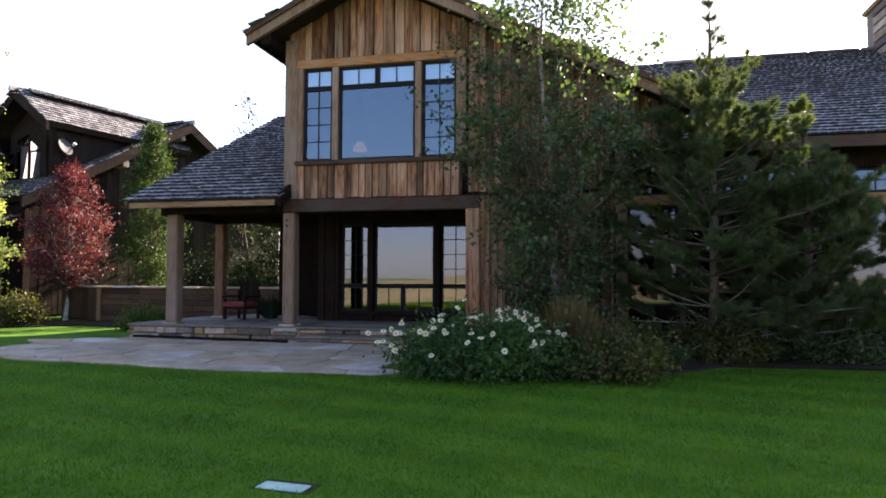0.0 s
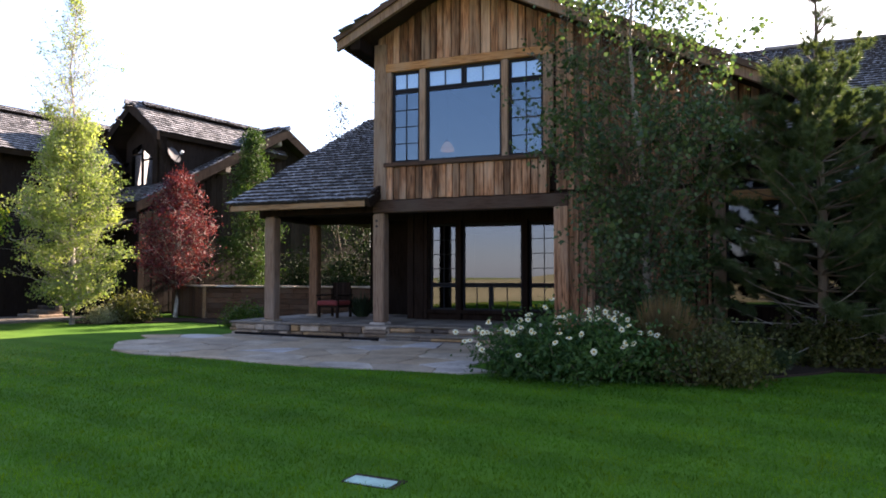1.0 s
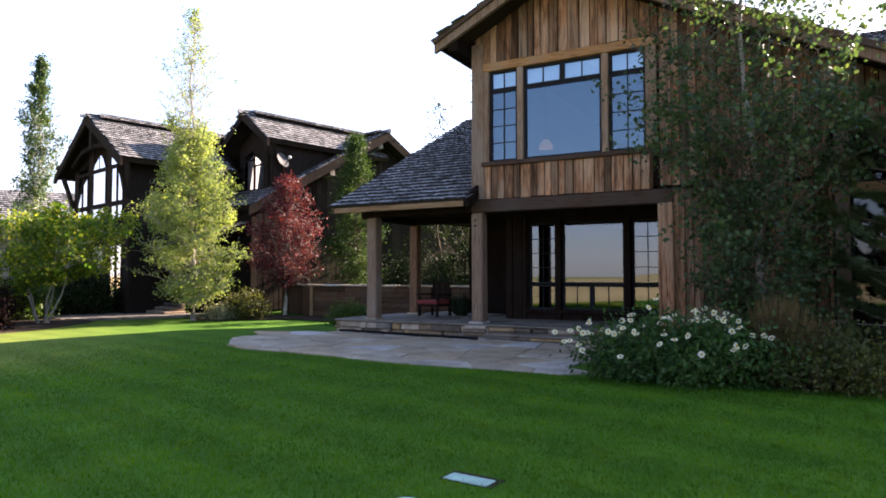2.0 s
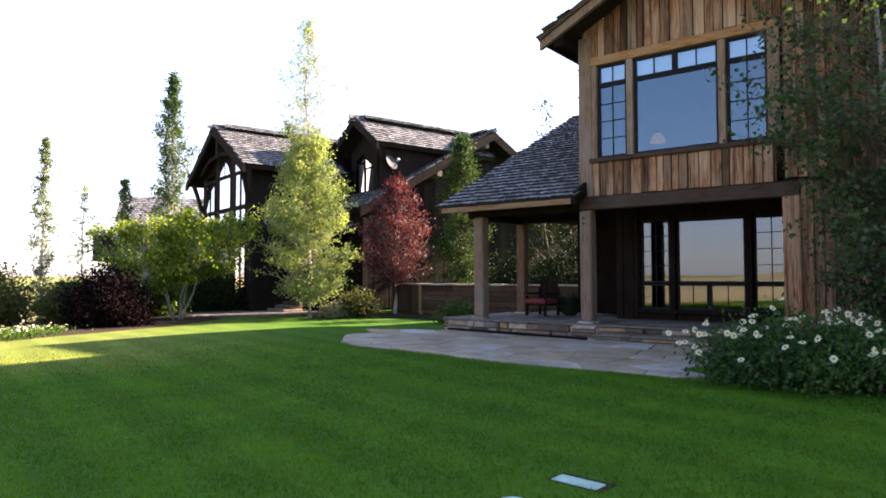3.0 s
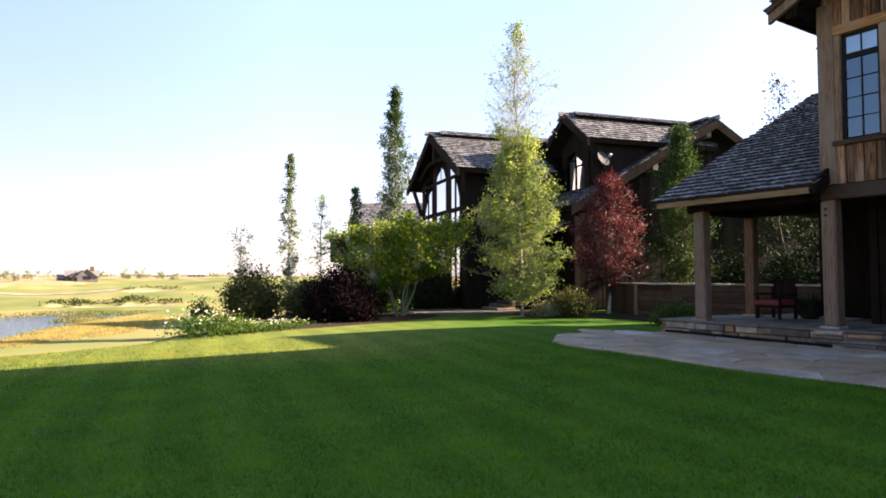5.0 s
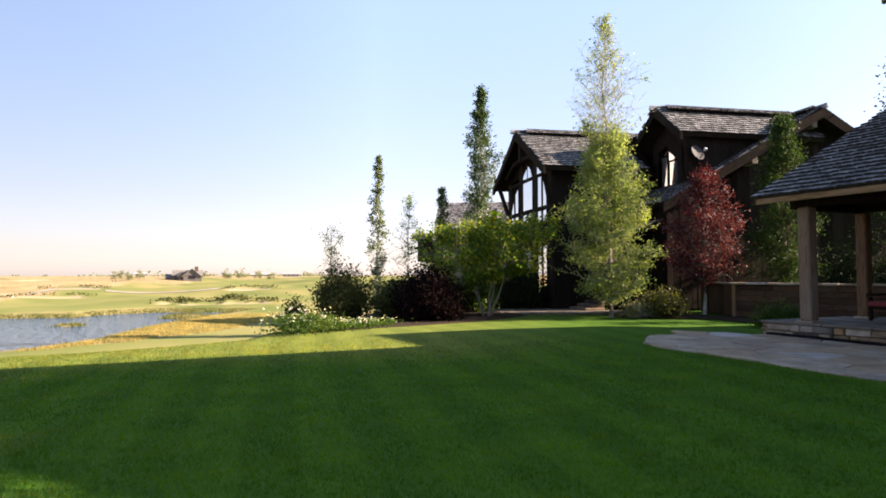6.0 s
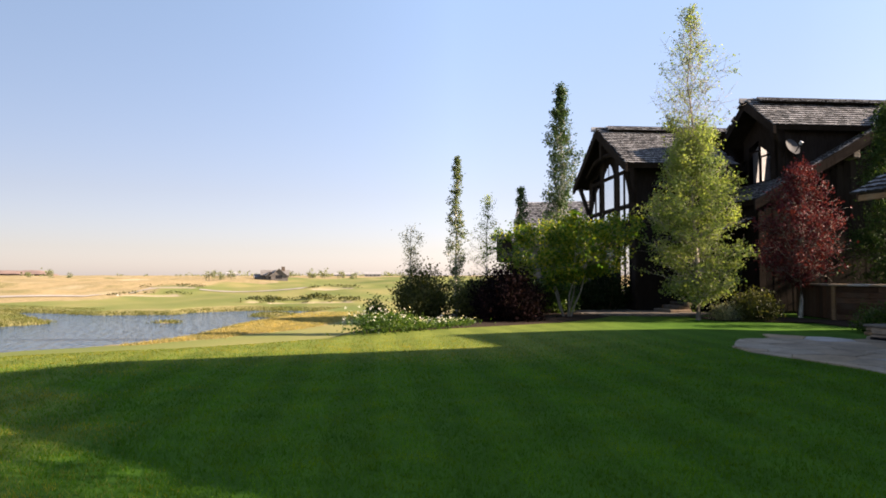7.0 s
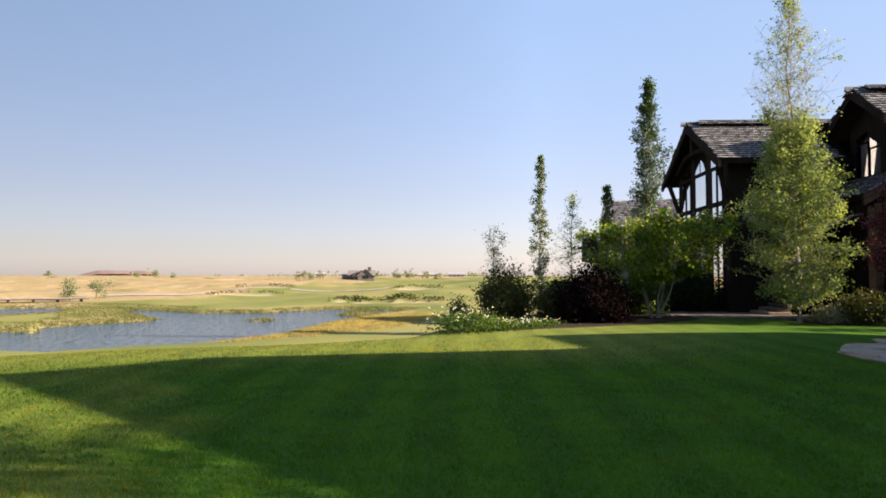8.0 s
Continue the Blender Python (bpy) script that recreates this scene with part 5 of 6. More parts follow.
def porch_base():
    f = Form().box((-11.0, 14.36, -0.1), (-2.72, 21.0, FLOOR_Z - 0.06))
    b = tagged(new("porch_base", f.mesh("porch_base", M_MORTAR)), "raised porch floor faced with stacked ledge stone", "porch", kind="structure")
    r = rnd(81)

    def face(x0, x1, y, z0, z1, courses, turn=0):
        z = z0
        for c in range(courses):
            h = (z1 - z0) / courses * r.uniform(0.75, 1.2)
            if c == courses - 1:
                h = z1 - z
            x = x0
            while x < x1 - 0.03:
                l = min(r.choice((0.2, 0.3, 0.42, 0.6, 0.8)) * r.uniform(0.85, 1.2), x1 - x)
                if x1 - x - l < 0.1:
                    l = x1 - x
                o = r.uniform(-0.03, 0.1)
                bx = Form().block((x, y - 0.09 - o, z), (x + l - 0.014, y + 0.02, z + h - 0.012), 0.02, rng=r)
                if turn:
                    bx = Form().block((-11.14 - o, x, z), (-11.0, x + l - 0.014, z + h - 0.012), 0.02, rng=r)
                part("ledge_stone", bx.mesh("ledge_stone", M_LEDGE), b)
                x += l
            z += h

    face(-11.0, -6.6, 14.36, 0.08, FLOOR_Z - 0.055, 2)
    face(-6.6, -2.7, 14.36, 0.22, FLOOR_Z - 0.055, 2)
    face(14.34, 18.4, 0, 0.08, FLOOR_Z - 0.055, 3, 1)
    # one broad step in front of the windows
    part("step", Form().box((-6.45, 13.9, -0.1), (-2.9, 14.33, 0.21)).mesh("step", M_MORTAR), b)
    face(-6.5, -2.85, 13.93, 0.08, 0.22, 2)
    # paving on the step and the porch floor, its shade put into darker stone
    for y0, y1, x0, x1, zt in ((13.82, 14.26, -6.5, -2.85, 0.22), (14.24, 14.95, -11.15, -2.72, FLOOR_Z - 0.055), (14.95, 15.9, -11.15, -2.72, FLOOR_Z - 0.055), (15.9, 16.8, -11.15, -2.72, FLOOR_Z - 0.055), (16.8, 17.5, -11.15, -2.72, FLOOR_Z - 0.055)):
        x = x0
        while x < x1 - 0.05:
            l = min(r.uniform(0.5, 1.3), x1 - x)
            part("flagstone", Form().block((x, y0, zt), (x + l - 0.012, y1 - 0.012, zt + 0.05 + r.uniform(0, 0.008)), 0.014, rng=r).mesh("flagstone", M_FLAG_GREY), b)
            x += l
    # pier under the front post
    for c in range(4):
        part("ledge_stone", Form().block((-7.2 - r.uniform(0, 0.04), 14.14, 0.08 + c * 0.085), (-6.66 + r.uniform(0, 0.04), 14.34, 0.155 + c * 0.085), 0.02, rng=r).mesh("ledge_stone", M_LEDGE), b)


porch_base()


def clip_cell(poly, ax, ay, bx, by):
    """The part of a polygon that is nearer to a than to b."""
    mx, my, nx, ny = (ax + bx) / 2, (ay + by) / 2, bx - ax, by - ay
    out = []
    for i, p in enumerate(poly):
        q = poly[(i + 1) % len(poly)]
        dp, dq = (p[0] - mx) * nx + (p[1] - my) * ny, (q[0] - mx) * nx + (q[1] - my) * ny
        if dp <= 0:
            out.append(p)
        if dp * dq < 0:
            s = dp / (dp - dq)
            out.append((p[0] + s * (q[0] - p[0]), p[1] + s * (q[1] - p[1])))
    return out


def paving(name, label, inside, x0, x1, y0, y1, seed, size, z, base, edge=None, mat=None):
    """Irregular flagstones, each a slab with rounded joints."""
    r = rnd(seed)
    seeds = []
    ny = int((y1 - y0) / size)
    nx = int((x1 - x0) / size)
    for i in range(nx + 1):
        for j in range(ny + 1):
            seeds.append((x0 + (i + r.uniform(0.08, 0.92)) * size, y0 + (j + r.uniform(0.08, 0.92)) * size))
    pv = tagged(new(name, base), label, "patio", kind="structure")
    for a in seeds:
        if not inside(*a) and not (edge and inside(a[0], a[1] + 0.5)):
            continue
        cell = [(a[0] - size, a[1] - size), (a[0] + size, a[1] - size), (a[0] + size, a[1] + size), (a[0] - size, a[1] + size)]
        for b in seeds:
            if b is not a and abs(a[0] - b[0]) < 2.2 * size and abs(a[1] - b[1]) < 2.2 * size:
                cell = clip_cell(cell, *a, *b)
        if edge:
            cell = [(p[0], max(p[1], edge(p[0]))) for p in cell]
            kept = [p for i, p in enumerate(cell) if math.hypot(p[0] - cell[i - 1][0], p[1] - cell[i - 1][1]) > 0.02]
            cell = kept if max(p[1] - edge(p[0]) for p in cell) > 0.12 else []
        if len(cell) < 3:
            continue
        cx, cy = sum(p[0] for p in cell) / len(cell), sum(p[1] for p in cell) / len(cell)
        def shrink(d):
            res = []
            for p in cell:
                l = math.hypot(p[0] - cx, p[1] - cy) + 1e-6
                res.append((cx + (p[0] - cx) * (1 - d / l), cy + (p[1] - cy) * (1 - d / l)))
            return res
        zt = z + r.uniform(-0.006, 0.008)
        n = len(cell)
        f = Form()
        f.add([(*p, zt - 0.07) for p in shrink(0.012)] + [(*p, zt - 0.008) for p in shrink(0.012)] + [(*p, zt) for p in shrink(0.03)],
              [(i, (i + 1) % n, (i + 1) % n + n, i + n) for i in range(n)] + [(i + n, (i + 1) % n + n, (i + 1) % n + 2 * n, i + 2 * n) for i in range(n)] + [tuple(range(2 * n, 3 * n))])
        part("flagstone", f.mesh("flagstone", mat or M_FLAG), pv)


def patio_edge(x):
    return 9.68 + 0.12 * math.sin(1.3 * x) - 0.05 * (x + 8) + 3.4 * max(0, (-9.2 - x) / 3.9) ** 2.2


def on_patio(x, y):
    return patio_edge(x) < y < 14.3 and -12.3 < x < -3.1


bedding = Form().prism([(-11.7, 12.2), (-11.0, 11.0), (-9.5, 10.4), (-6.5, 10.6), (-3.0, 10.4), (-2.7, 14.2), (-11.7, 14.2)], 0.0, 0.09, "z").mesh("patio", M_MORTAR)
paving("patio", "irregular flagstone patio beside the lawn", on_patio, -12.6, -2.2, 9.3, 14.9, 83, 0.86, 0.125, bedding, patio_edge)
terr = Form().prism([(-25.5, 15.6), (-22.2, 15.0), (-21.2, 18.4), (-24.0, 19.4)], -0.02, 0.03, "z").mesh("terrace", M_MORTAR)
paving("terrace", "small flagstone terrace by the dark house", lambda x, y: -25.6 < x < -21.4 and 15.2 + 0.25 * (x + 23) < y < 19.0, -26, -21, 14.8, 19.6, 84, 0.8, 0.06, terr, mat=M_FLAG_GREY)

# stone steps up to the dark house's garden door
steps = thing("stone_steps", "three rough stone steps before the dark house's door", "steps", pose(-19.05, 28.4, 0.0, 0, 0, -14))
rs = rnd(86)
for k in range(3):
    x = -3.7
    while x < -0.9:
        l = min(rs.uniform(0.5, 1.0), -0.8 - x)
        part("tread", Form().block((x, -11.1 + 0.36 * k, 0.02 + 0.15 * k), (x + l - 0.012, -10.2, 0.17 + 0.15 * k), 0.025, rng=rs).mesh("tread", M_LEDGE), steps)
        x += l

# short stone pier behind the border shrubs
pier = thing("stone_pier", "short dark-capped ledge stone pier behind the shrubs", "pier", pose(-25.7, 10.9, ground_z(-25.7, 10.9) - 0.05, 0, 0, 68))
rp = rnd(88)
part("core", Form().box((-0.52, -0.36, 0), (0.52, 0.4, 1.28)).mesh("core", M_MORTAR), pier)
for c in range(9):
    x = -0.58
    while x < 0.5:
        l = min(rp.uniform(0.18, 0.42), 0.58 - x)
        part("ledge_stone", Form().block((x, -0.45, c * 0.142), (x + l - 0.012, -0.34, c * 0.142 + 0.132), 0.02, rng=rp).mesh("ledge_stone", M_LEDGE), pier)
        x += l
part("capstone", Form().block((-0.66, -0.54, 1.28), (0.66, 0.5, 1.42), 0.025, rng=rp).mesh("capstone", M_STAIN), pier)

# drain channel along the steps
dr = thing("drain_channel", "long dark slotted drain along the porch step", "drain")
for i in range(9):
    x, y = -10.9 + i * 0.47, 14.17 - i * 0.047
    part("grate", Form().block((x, y - 0.045, 0.1), (x + 0.468, y + 0.045, 0.182), 0.006).mesh("grate", M_CHANNEL), dr)

# sunken box lid in the lawn
lid = thing("valve_box_lid", "pale green plastic valve box lid flush in the lawn", "lid", pose(-2.25, 4.615, 0.0, 0, 0, -5))
part("lid", Form().block((-0.195, -0.085, -0.02), (0.195, 0.085, 0.014), 0.012).mesh("lid", M_PLATE), lid)
part("rim", Form().block((-0.225, -0.09, -0.02), (0.24, 0.15, 0.008), 0.008).mesh("rim", M_MULCH), lid)
cover = thing("drain_cover", "small round pale drain cover sunk in the lawn", "cover", pose(-2.39, 3.93, 0.0))
part("cover", Form().tube([(0, 0, -0.02), (0, 0, 0.012), (0, 0, 0.018)], [0.11, 0.11, 0.1], 20).mesh("cover", M_PLATE), cover)
part("rim", Form().tube([(0, 0, -0.02), (0, 0, 0.004), (0, 0, 0.008)], [0.15, 0.15, 0.14], 20).mesh("rim", M_MULCH), cover)


def porch_chair(m, label):
    c = thing("armchair", label, "armchair", m)
    for x in (-0.32, 0.32):
        for y in (-0.3, 0.3):
            part("leg", Form().block((x - 0.035, y - 0.035, 0), (x + 0.035, y + 0.035, 0.56 if y < 0 else 0.8), 0.008).mesh("leg", M_DARK), c)
        part("armrest", Form().block((x - 0.06, -0.38, 0.6), (x + 0.06, 0.34, 0.64), 0.01).mesh("armrest", M_DARK), c)
    part("seat_frame", Form().block((-0.3, -0.32, 0.28), (0.3, 0.3, 0.34), 0.01).mesh("seat_frame", M_DARK), c)
    part("cushion", Form().block((-0.35, -0.38, 0.345), (0.35, 0.27, 0.47), 0.04).mesh("cushion", M_RED), c, "faded red seat cushion")
    for i in range(6):
        x = -0.31 + i * 0.105
        part("back_slat", Form().block((x, 0.29, 0.36), (x + 0.1, 0.33, 0.98), 0.008).mesh("back_slat", M_DARK), c)
    return c


porch_chair(pose(-9.4, 16.6, FLOOR_Z, 0, 0, -8), "dark slatted armchair with a red cushion on the porch")


# ---- plants ----
def leaf_cloud(points, size, seed, shape=1.0, droop=0.3):
    """Leaves as four-cornered blades, folded along the rib, round the given points. points: n x 3."""
    g = np.random.default_rng(seed)
    n = len(points)
    d = g.normal(size=(n, 3))
    d[:, 2] -= droop
    d /= np.linalg.norm(d, axis=1)[:, None]
    s = g.normal(size=(n, 3))
    s -= (s * d).sum(1)[:, None] * d
    s /= np.linalg.norm(s, axis=1)[:, None]
    nrm = np.cross(d, s)
    l = size * g.uniform(0.65, 1.25, n)[:, None]
    w = 0.42 * shape * l
    a = points
    v = np.stack([a, a + 0.5 * l * d + w * s + 0.1 * l * nrm, a + l * d, a + 0.5 * l * d - w * s + 0.1 * l * nrm], 1).reshape(-1, 3)
    q = np.arange(4 * n).reshape(n, 4)
    return v, q


def bent(p, d, length, r, steps=4, wobble=0.15, lift=0.0):
    """A wandering branch line."""
    pts, d = [Vector(p)], Vector(d).normalized()
    for _ in range(steps):
        d = (d + Vector((r.uniform(-1, 1), r.uniform(-1, 1), r.uniform(-1, 1) + lift)) * wobble).normalized()
        pts.append(pts[-1] + d * (length / steps))
    return pts


def tree(name, label, x, y, height, profile, limbs, leaves, size, mat, bark, seed, trunk=0.1, lean=(0, 0), rise=0.7, twigs=5, spread=0.18, category="tree", z=None, bare=0.0, stems=1, limb_r=0.28, limb_bark=None):
    """A tree: tapered trunk, limbs, twigs and single leaves. profile(k): crown radius at k of the height (0 to 1)."""
    r = rnd(seed)
    g = np.random.default_rng(seed)
    z0 = ground_z(x, y) - 0.05 if z is None else z
    t = thing(name, label, category, pose(x, y, z0))
    wood_form, limb_form, ends, load = Form(), Form(), [], []
    for s in range(stems):
        a = 2 * math.pi * (s + r.random()) / stems
        off = 0 if stems == 1 else 1
        base = Vector((0.12 * off * math.cos(a), 0.12 * off * math.sin(a), 0))
        tip = Vector((lean[0] + off * 0.8 * profile(0.6) * math.cos(a), lean[1] + off * 0.8 * profile(0.6) * math.sin(a), height * (1 if s == 0 else r.uniform(0.75, 0.97))))
        line = []
        for i in range(9):
            k = i / 8
            q = base.lerp(tip, k) + Vector((r.uniform(-1, 1), r.uniform(-1, 1), 0)) * 0.012 * height * (0 if i in (0, 8) else 1)
            line.append(q)
        tr = trunk * (1 if stems == 1 else 0.7)
        wood_form.tube(line, [tr * (1 - 0.93 * (i / 8)) * (1.35 if i == 0 else 1) + 0.006 for i in range(9)], 8)
        nl = limbs // stems
        for i in range(nl):
            k = 0.06 + 0.94 * (i + r.random()) / nl
            rad = profile(k)
            if rad <= 0.03:
                continue
            u = k * 8
            j = min(7, int(u))
            p = line[j].lerp(line[j + 1], u - j)
            az = i * 2.399 + r.uniform(-0.5, 0.5)
            up = rise(k) if callable(rise) else rise
            ln = rad * r.uniform(0.68, 1.1) * math.hypot(1, up * 0.6)
            start = p - Vector((0, 0, min(p.z * 0.4, rad * up * 0.6)))
            br = bent(start, (math.cos(az), math.sin(az), up * r.uniform(0.7, 1.3)), ln, r, 4, 0.16)
            full = r.gammavariate(2.6, 0.35) + 0.25
            br_r = max(0.006, tr * limb_r * (1 - 0.75 * k))
            limb_form.tube(br, [br_r, br_r * 0.75, br_r * 0.5, br_r * 0.35, 0.004], 5)
            for _ in range(twigs):
                q = r.uniform(0.35, 1.0) * 4
                j = min(3, int(q))
                p2 = br[j].lerp(br[j + 1], q - j)
                tw = bent(p2, (r.uniform(-1, 1), r.uniform(-1, 1), r.uniform(-0.4, 0.9)), rad * r.uniform(0.18, 0.42) + 0.08, r, 2, 0.3)
                limb_form.tube(tw, [0.006, 0.005, 0.003], 3)
                ends += [tw[0].lerp(tw[1], 0.5), tw[1], tw[1].lerp(tw[2], 0.5), tw[2]]
                load += [full * r.gammavariate(1.2, 0.8)] * 4
            ends += [br[4], br[3].lerp(br[4], 0.5)]
            load += [full, full]
    part("trunk", wood_form.mesh("trunk", bark, True), t)
    part("branchwork", limb_form.mesh("branchwork", limb_bark or bark, True), t)
    e = np.array([tuple(v) for v in ends])
    load = np.array(load)
    pick = e[g.choice(len(e), leaves, p=load / load.sum())]
    pts = pick + g.normal(size=(leaves, 3)) * spread * (0.5 + g.random((leaves, 1)))
    if bare > 0:
        keep = g.random(leaves) > bare * np.clip((pts[:, 2] / height - 0.52) / 0.14, 0, 1)
        pts = pts[keep]
    pts[:, 2] = np.maximum(pts[:, 2], 0.12)
    v, q = leaf_cloud(pts, size, seed)
    part("crown", raw_mesh("crown", v, q, mat), t)
    return t


def bush(name, label, x, y, rx, ry, height, leaves, size, mat, seed, lumps=9, category="shrub", shape=1.0, bark=None):
    """A shrub of many stems, its outline in uneven lumps."""
    r = rnd(seed)
    g = np.random.default_rng(seed)
    t = thing(name, label, category, pose(x, y, ground_z(x, y) - 0.03))
    wood_form = Form()
    ends, load = [], []
    for i in range(lumps * 6):
        a = i * 2.399 + r.uniform(-0.3, 0.3)
        k = math.sqrt((i + 0.5) / (lumps * 6))
        tip = Vector((rx * k * math.cos(a), ry * k * math.sin(a), height * (1 - 0.62 * k * k) * r.uniform(0.72, 1.1)))
        b = Vector((0.35 * tip.x, 0.35 * tip.y, 0))
        line = [b, b.lerp(tip, 0.5) + Vector((r.uniform(-1, 1), r.uniform(-1, 1), 0)) * 0.06, tip]
        wood_form.tube(line, [0.014, 0.009, 0.004], 4)
        full = r.gammavariate(1.5, 0.7) + 0.15
        for j in range(10):
            load.append(full)
            f = 0.25 + 0.75 * j / 9
            ends.append(line[0].lerp(line[1], 2 * f) if f < 0.5 else line[1].lerp(line[2], 2 * f - 1))
    part("branchwork", wood_form.mesh("branchwork", bark or M_BARK_D), t)
    e = np.array([tuple(v) for v in ends])
    sp = 0.07 * (rx + ry + height) / 1.5
    load = np.array(load)
    pts = e[g.choice(len(e), leaves, p=load / load.sum())] + g.normal(size=(leaves, 3)) * sp
    pts[:, 2] = np.abs(pts[:, 2]) + 0.02
    v, q = leaf_cloud(pts, size, seed, shape)
    part("foliage", raw_mesh("foliage", v, q, mat), t)
    return t


def conifer(name, label, x, y, height, radius, seed, dead=0.2, whorls=17, tufts=3000, needle=0.1):
    """A young pine: whorled limbs that turn up at the tips, needles in tufts, dead limbs at the foot."""
    r = rnd(seed)
    g = np.random.default_rng(seed)
    t = thing(name, label, "pine tree", pose(x, y, ground_z(x, y) - 0.05))
    wf, tips, dirs = Form(), [], []
    wf.tube([(0, 0, 0), (0.03, 0.02, height * 0.35), (0, 0.03, height * 0.7), (0, 0, height)], [0.11, 0.085, 0.05, 0.012], 8)
    dead_form = Form()
    for w in range(whorls):
        k = (w + 0.4) / whorls
        z = height * (0.05 + 0.93 * k)
        rad = radius * min(1, (1 - k) / 0.62) ** 1.7 * (0.8 + 0.2 * min(1, k / 0.2)) + 0.1
        for i in range(7 if k < 0.7 else 4):
            az = i * 2 * math.pi / 7 + w * 0.9 + r.uniform(-0.3, 0.3)
            ln = rad * r.uniform(0.65, 1.15)
            d = Vector((math.cos(az), math.sin(az), r.uniform(-0.12, 0.25) + 0.5 * k))
            br = bent((0, 0, z), d, ln, r, 5, 0.12, 0.25)
            if k < dead:
                dead_form.tube(br, [0.016, 0.012, 0.009, 0.006, 0.004, 0.002], 4)
                if r.random() < 0.35:
                    continue
            else:
                wf.tube(br, [0.022, 0.017, 0.012, 0.009, 0.006, 0.004], 5)
            side = Vector((-math.sin(az), math.cos(az), 0))
            for s in range(12 if k < 0.7 else 3):
                q = r.uniform(0.2 if k > dead else 0.6, 1.0) * 5
                j = min(4, int(q))
                p = br[j].lerp(br[j + 1], q - j)
                e = p + (side * r.uniform(-1, 1) * 0.3 + Vector((0, 0, 1)) * r.uniform(0.02, 0.25)) * min(1, ln) * 0.7 + d.normalized() * 0.1 * min(1, ln)
                for u in (0.3, 0.65, 1.0):
                    tips.append(tuple(p.lerp(e, u)))
                    dirs.append(tuple((e - p).normalized() + d.normalized() * 0.6))
    for u in range(10):
        tips.append((0, 0, height * (0.85 + 0.15 * u / 9)))
        dirs.append((0, 0, 1))
    part("trunk", wf.mesh("trunk", M_BARK_D, True), t)
    part("dead_wood", dead_form.mesh("dead_wood", M_BARK_G), t, "bare grey dead limbs")
    tips, dirs = np.array(tips), np.array(dirs)
    per = 12
    share = np.where(tips[:, 2] > 0.8 * height, 0.2, np.where(tips[:, 2] > 0.66 * height, 0.5, 1.0))
    idx = g.choice(len(tips), tufts, p=share / share.sum())
    base = np.repeat(tips[idx] + g.normal(size=(tufts, 3)) * 0.02, per, 0)
    d = np.repeat(dirs[idx], per, 0) + g.normal(size=(tufts * per, 3)) * 0.75
    d /= np.linalg.norm(d, axis=1)[:, None]
    s = np.cross(d, g.normal(size=d.shape))
    s /= np.linalg.norm(s, axis=1)[:, None]
    ln = needle * g.uniform(0.7, 1.2, (len(d), 1))
    v = np.stack([base - s * 0.004, base + s * 0.004, base + d * ln], 1).reshape(-1, 3)
    part("foliage", raw_mesh("foliage", v, np.arange(len(v)).reshape(-1, 3), M_NEEDLE), t)
    return t


# big pale aspen in front of the dark house: dense below, thin above
tree("aspen_tree", "tall yellow-green aspen with a thin airy top", -19.3, 16.5, 11.6,
     lambda k: float(np.interp(k, [0, 0.05, 0.12, 0.25, 0.38, 0.52, 0.6, 0.7, 0.8, 0.9, 1], [0.3, 1.2, 1.6, 1.95, 1.7, 1.15, 1.05, 1.6, 1.4, 0.9, 0.25])), 240, 54000, 0.078, M_ASPEN, M_BARK_G, 101, 0.075, (-0.45, 0.2), lambda k: 0.55 if k < 0.5 else 2.0, 11, 0.075, bare=0.9, limb_bark=M_BARK_G)
tree("red_maple_tree", "small maple with deep red leaves", -19.08, 21.0, 5.7,
     lambda k: 0 if k < 0.25 else 2.75 * min(1, (k - 0.24) / 0.18) * (1 - k) ** 0.7 + 0.1, 120, 14500, 0.08, M_REDLEAF, M_BARK_A, 102, 0.07, (0.1, 0), 0.85, 9, 0.12, limb_bark=M_BARK_G)
tree("green_tree", "green columnar aspen behind the garden wall", -18.3, 24.85, 8.0,
     lambda k: 2.0 * min(1, max(0, (k - 0.05) / 0.2)) * (1 - k) ** 0.75 + 0.1, 110, 20000, 0.09, M_COLUMN, M_BARK_D, 103, 0.09, (0, 0), 0.9, 8, 0.14)
# the first two aspens take the leaf colour darkened for shade
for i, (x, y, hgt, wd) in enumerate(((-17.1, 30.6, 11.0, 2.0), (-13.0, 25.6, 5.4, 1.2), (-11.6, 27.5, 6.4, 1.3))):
    tree("aspen_tree", "slim yellow-green aspen behind the porch", x, y, hgt, lambda k: wd * min(1, max(0, (k - 0.1) / 0.2)) * (1.05 - k) ** 0.6, 44, 4500, 0.12, M_COLUMN if i == 2 else M_LEAF_IN_SHADE, M_BARK_A if i == 2 else M_BARK_D, 104 + i, 0.07, (0, 0), 1.1, 5, 0.18, bare=0.7)
tree("conifer_tree", "dark slender tree behind the lodge corner", -13.6, 29.0, 12.0, lambda k: 1.2 * (1.05 - 0.7 * k), 60, 5000, 0.12, M_SHADE_LEAF, M_BARK_D, 108, 0.09, (0, 0), 0.5, 5, 0.17)
tree("poplar_tree", "tall slender columnar poplar", -41.8, 23.6, 15.8, lambda k: (1.65 + 0.35 * math.sin(11 * k)) * min(1, max(0.2, k / 0.3)) * (1 - max(0, (k - 0.4) / 0.6) ** 1.6 * 0.92), 140, 17000, 0.14, M_SHADE_LEAF, M_BARK_A, 110, 0.13, (0.1, 0), 1.5, 8, 0.13)
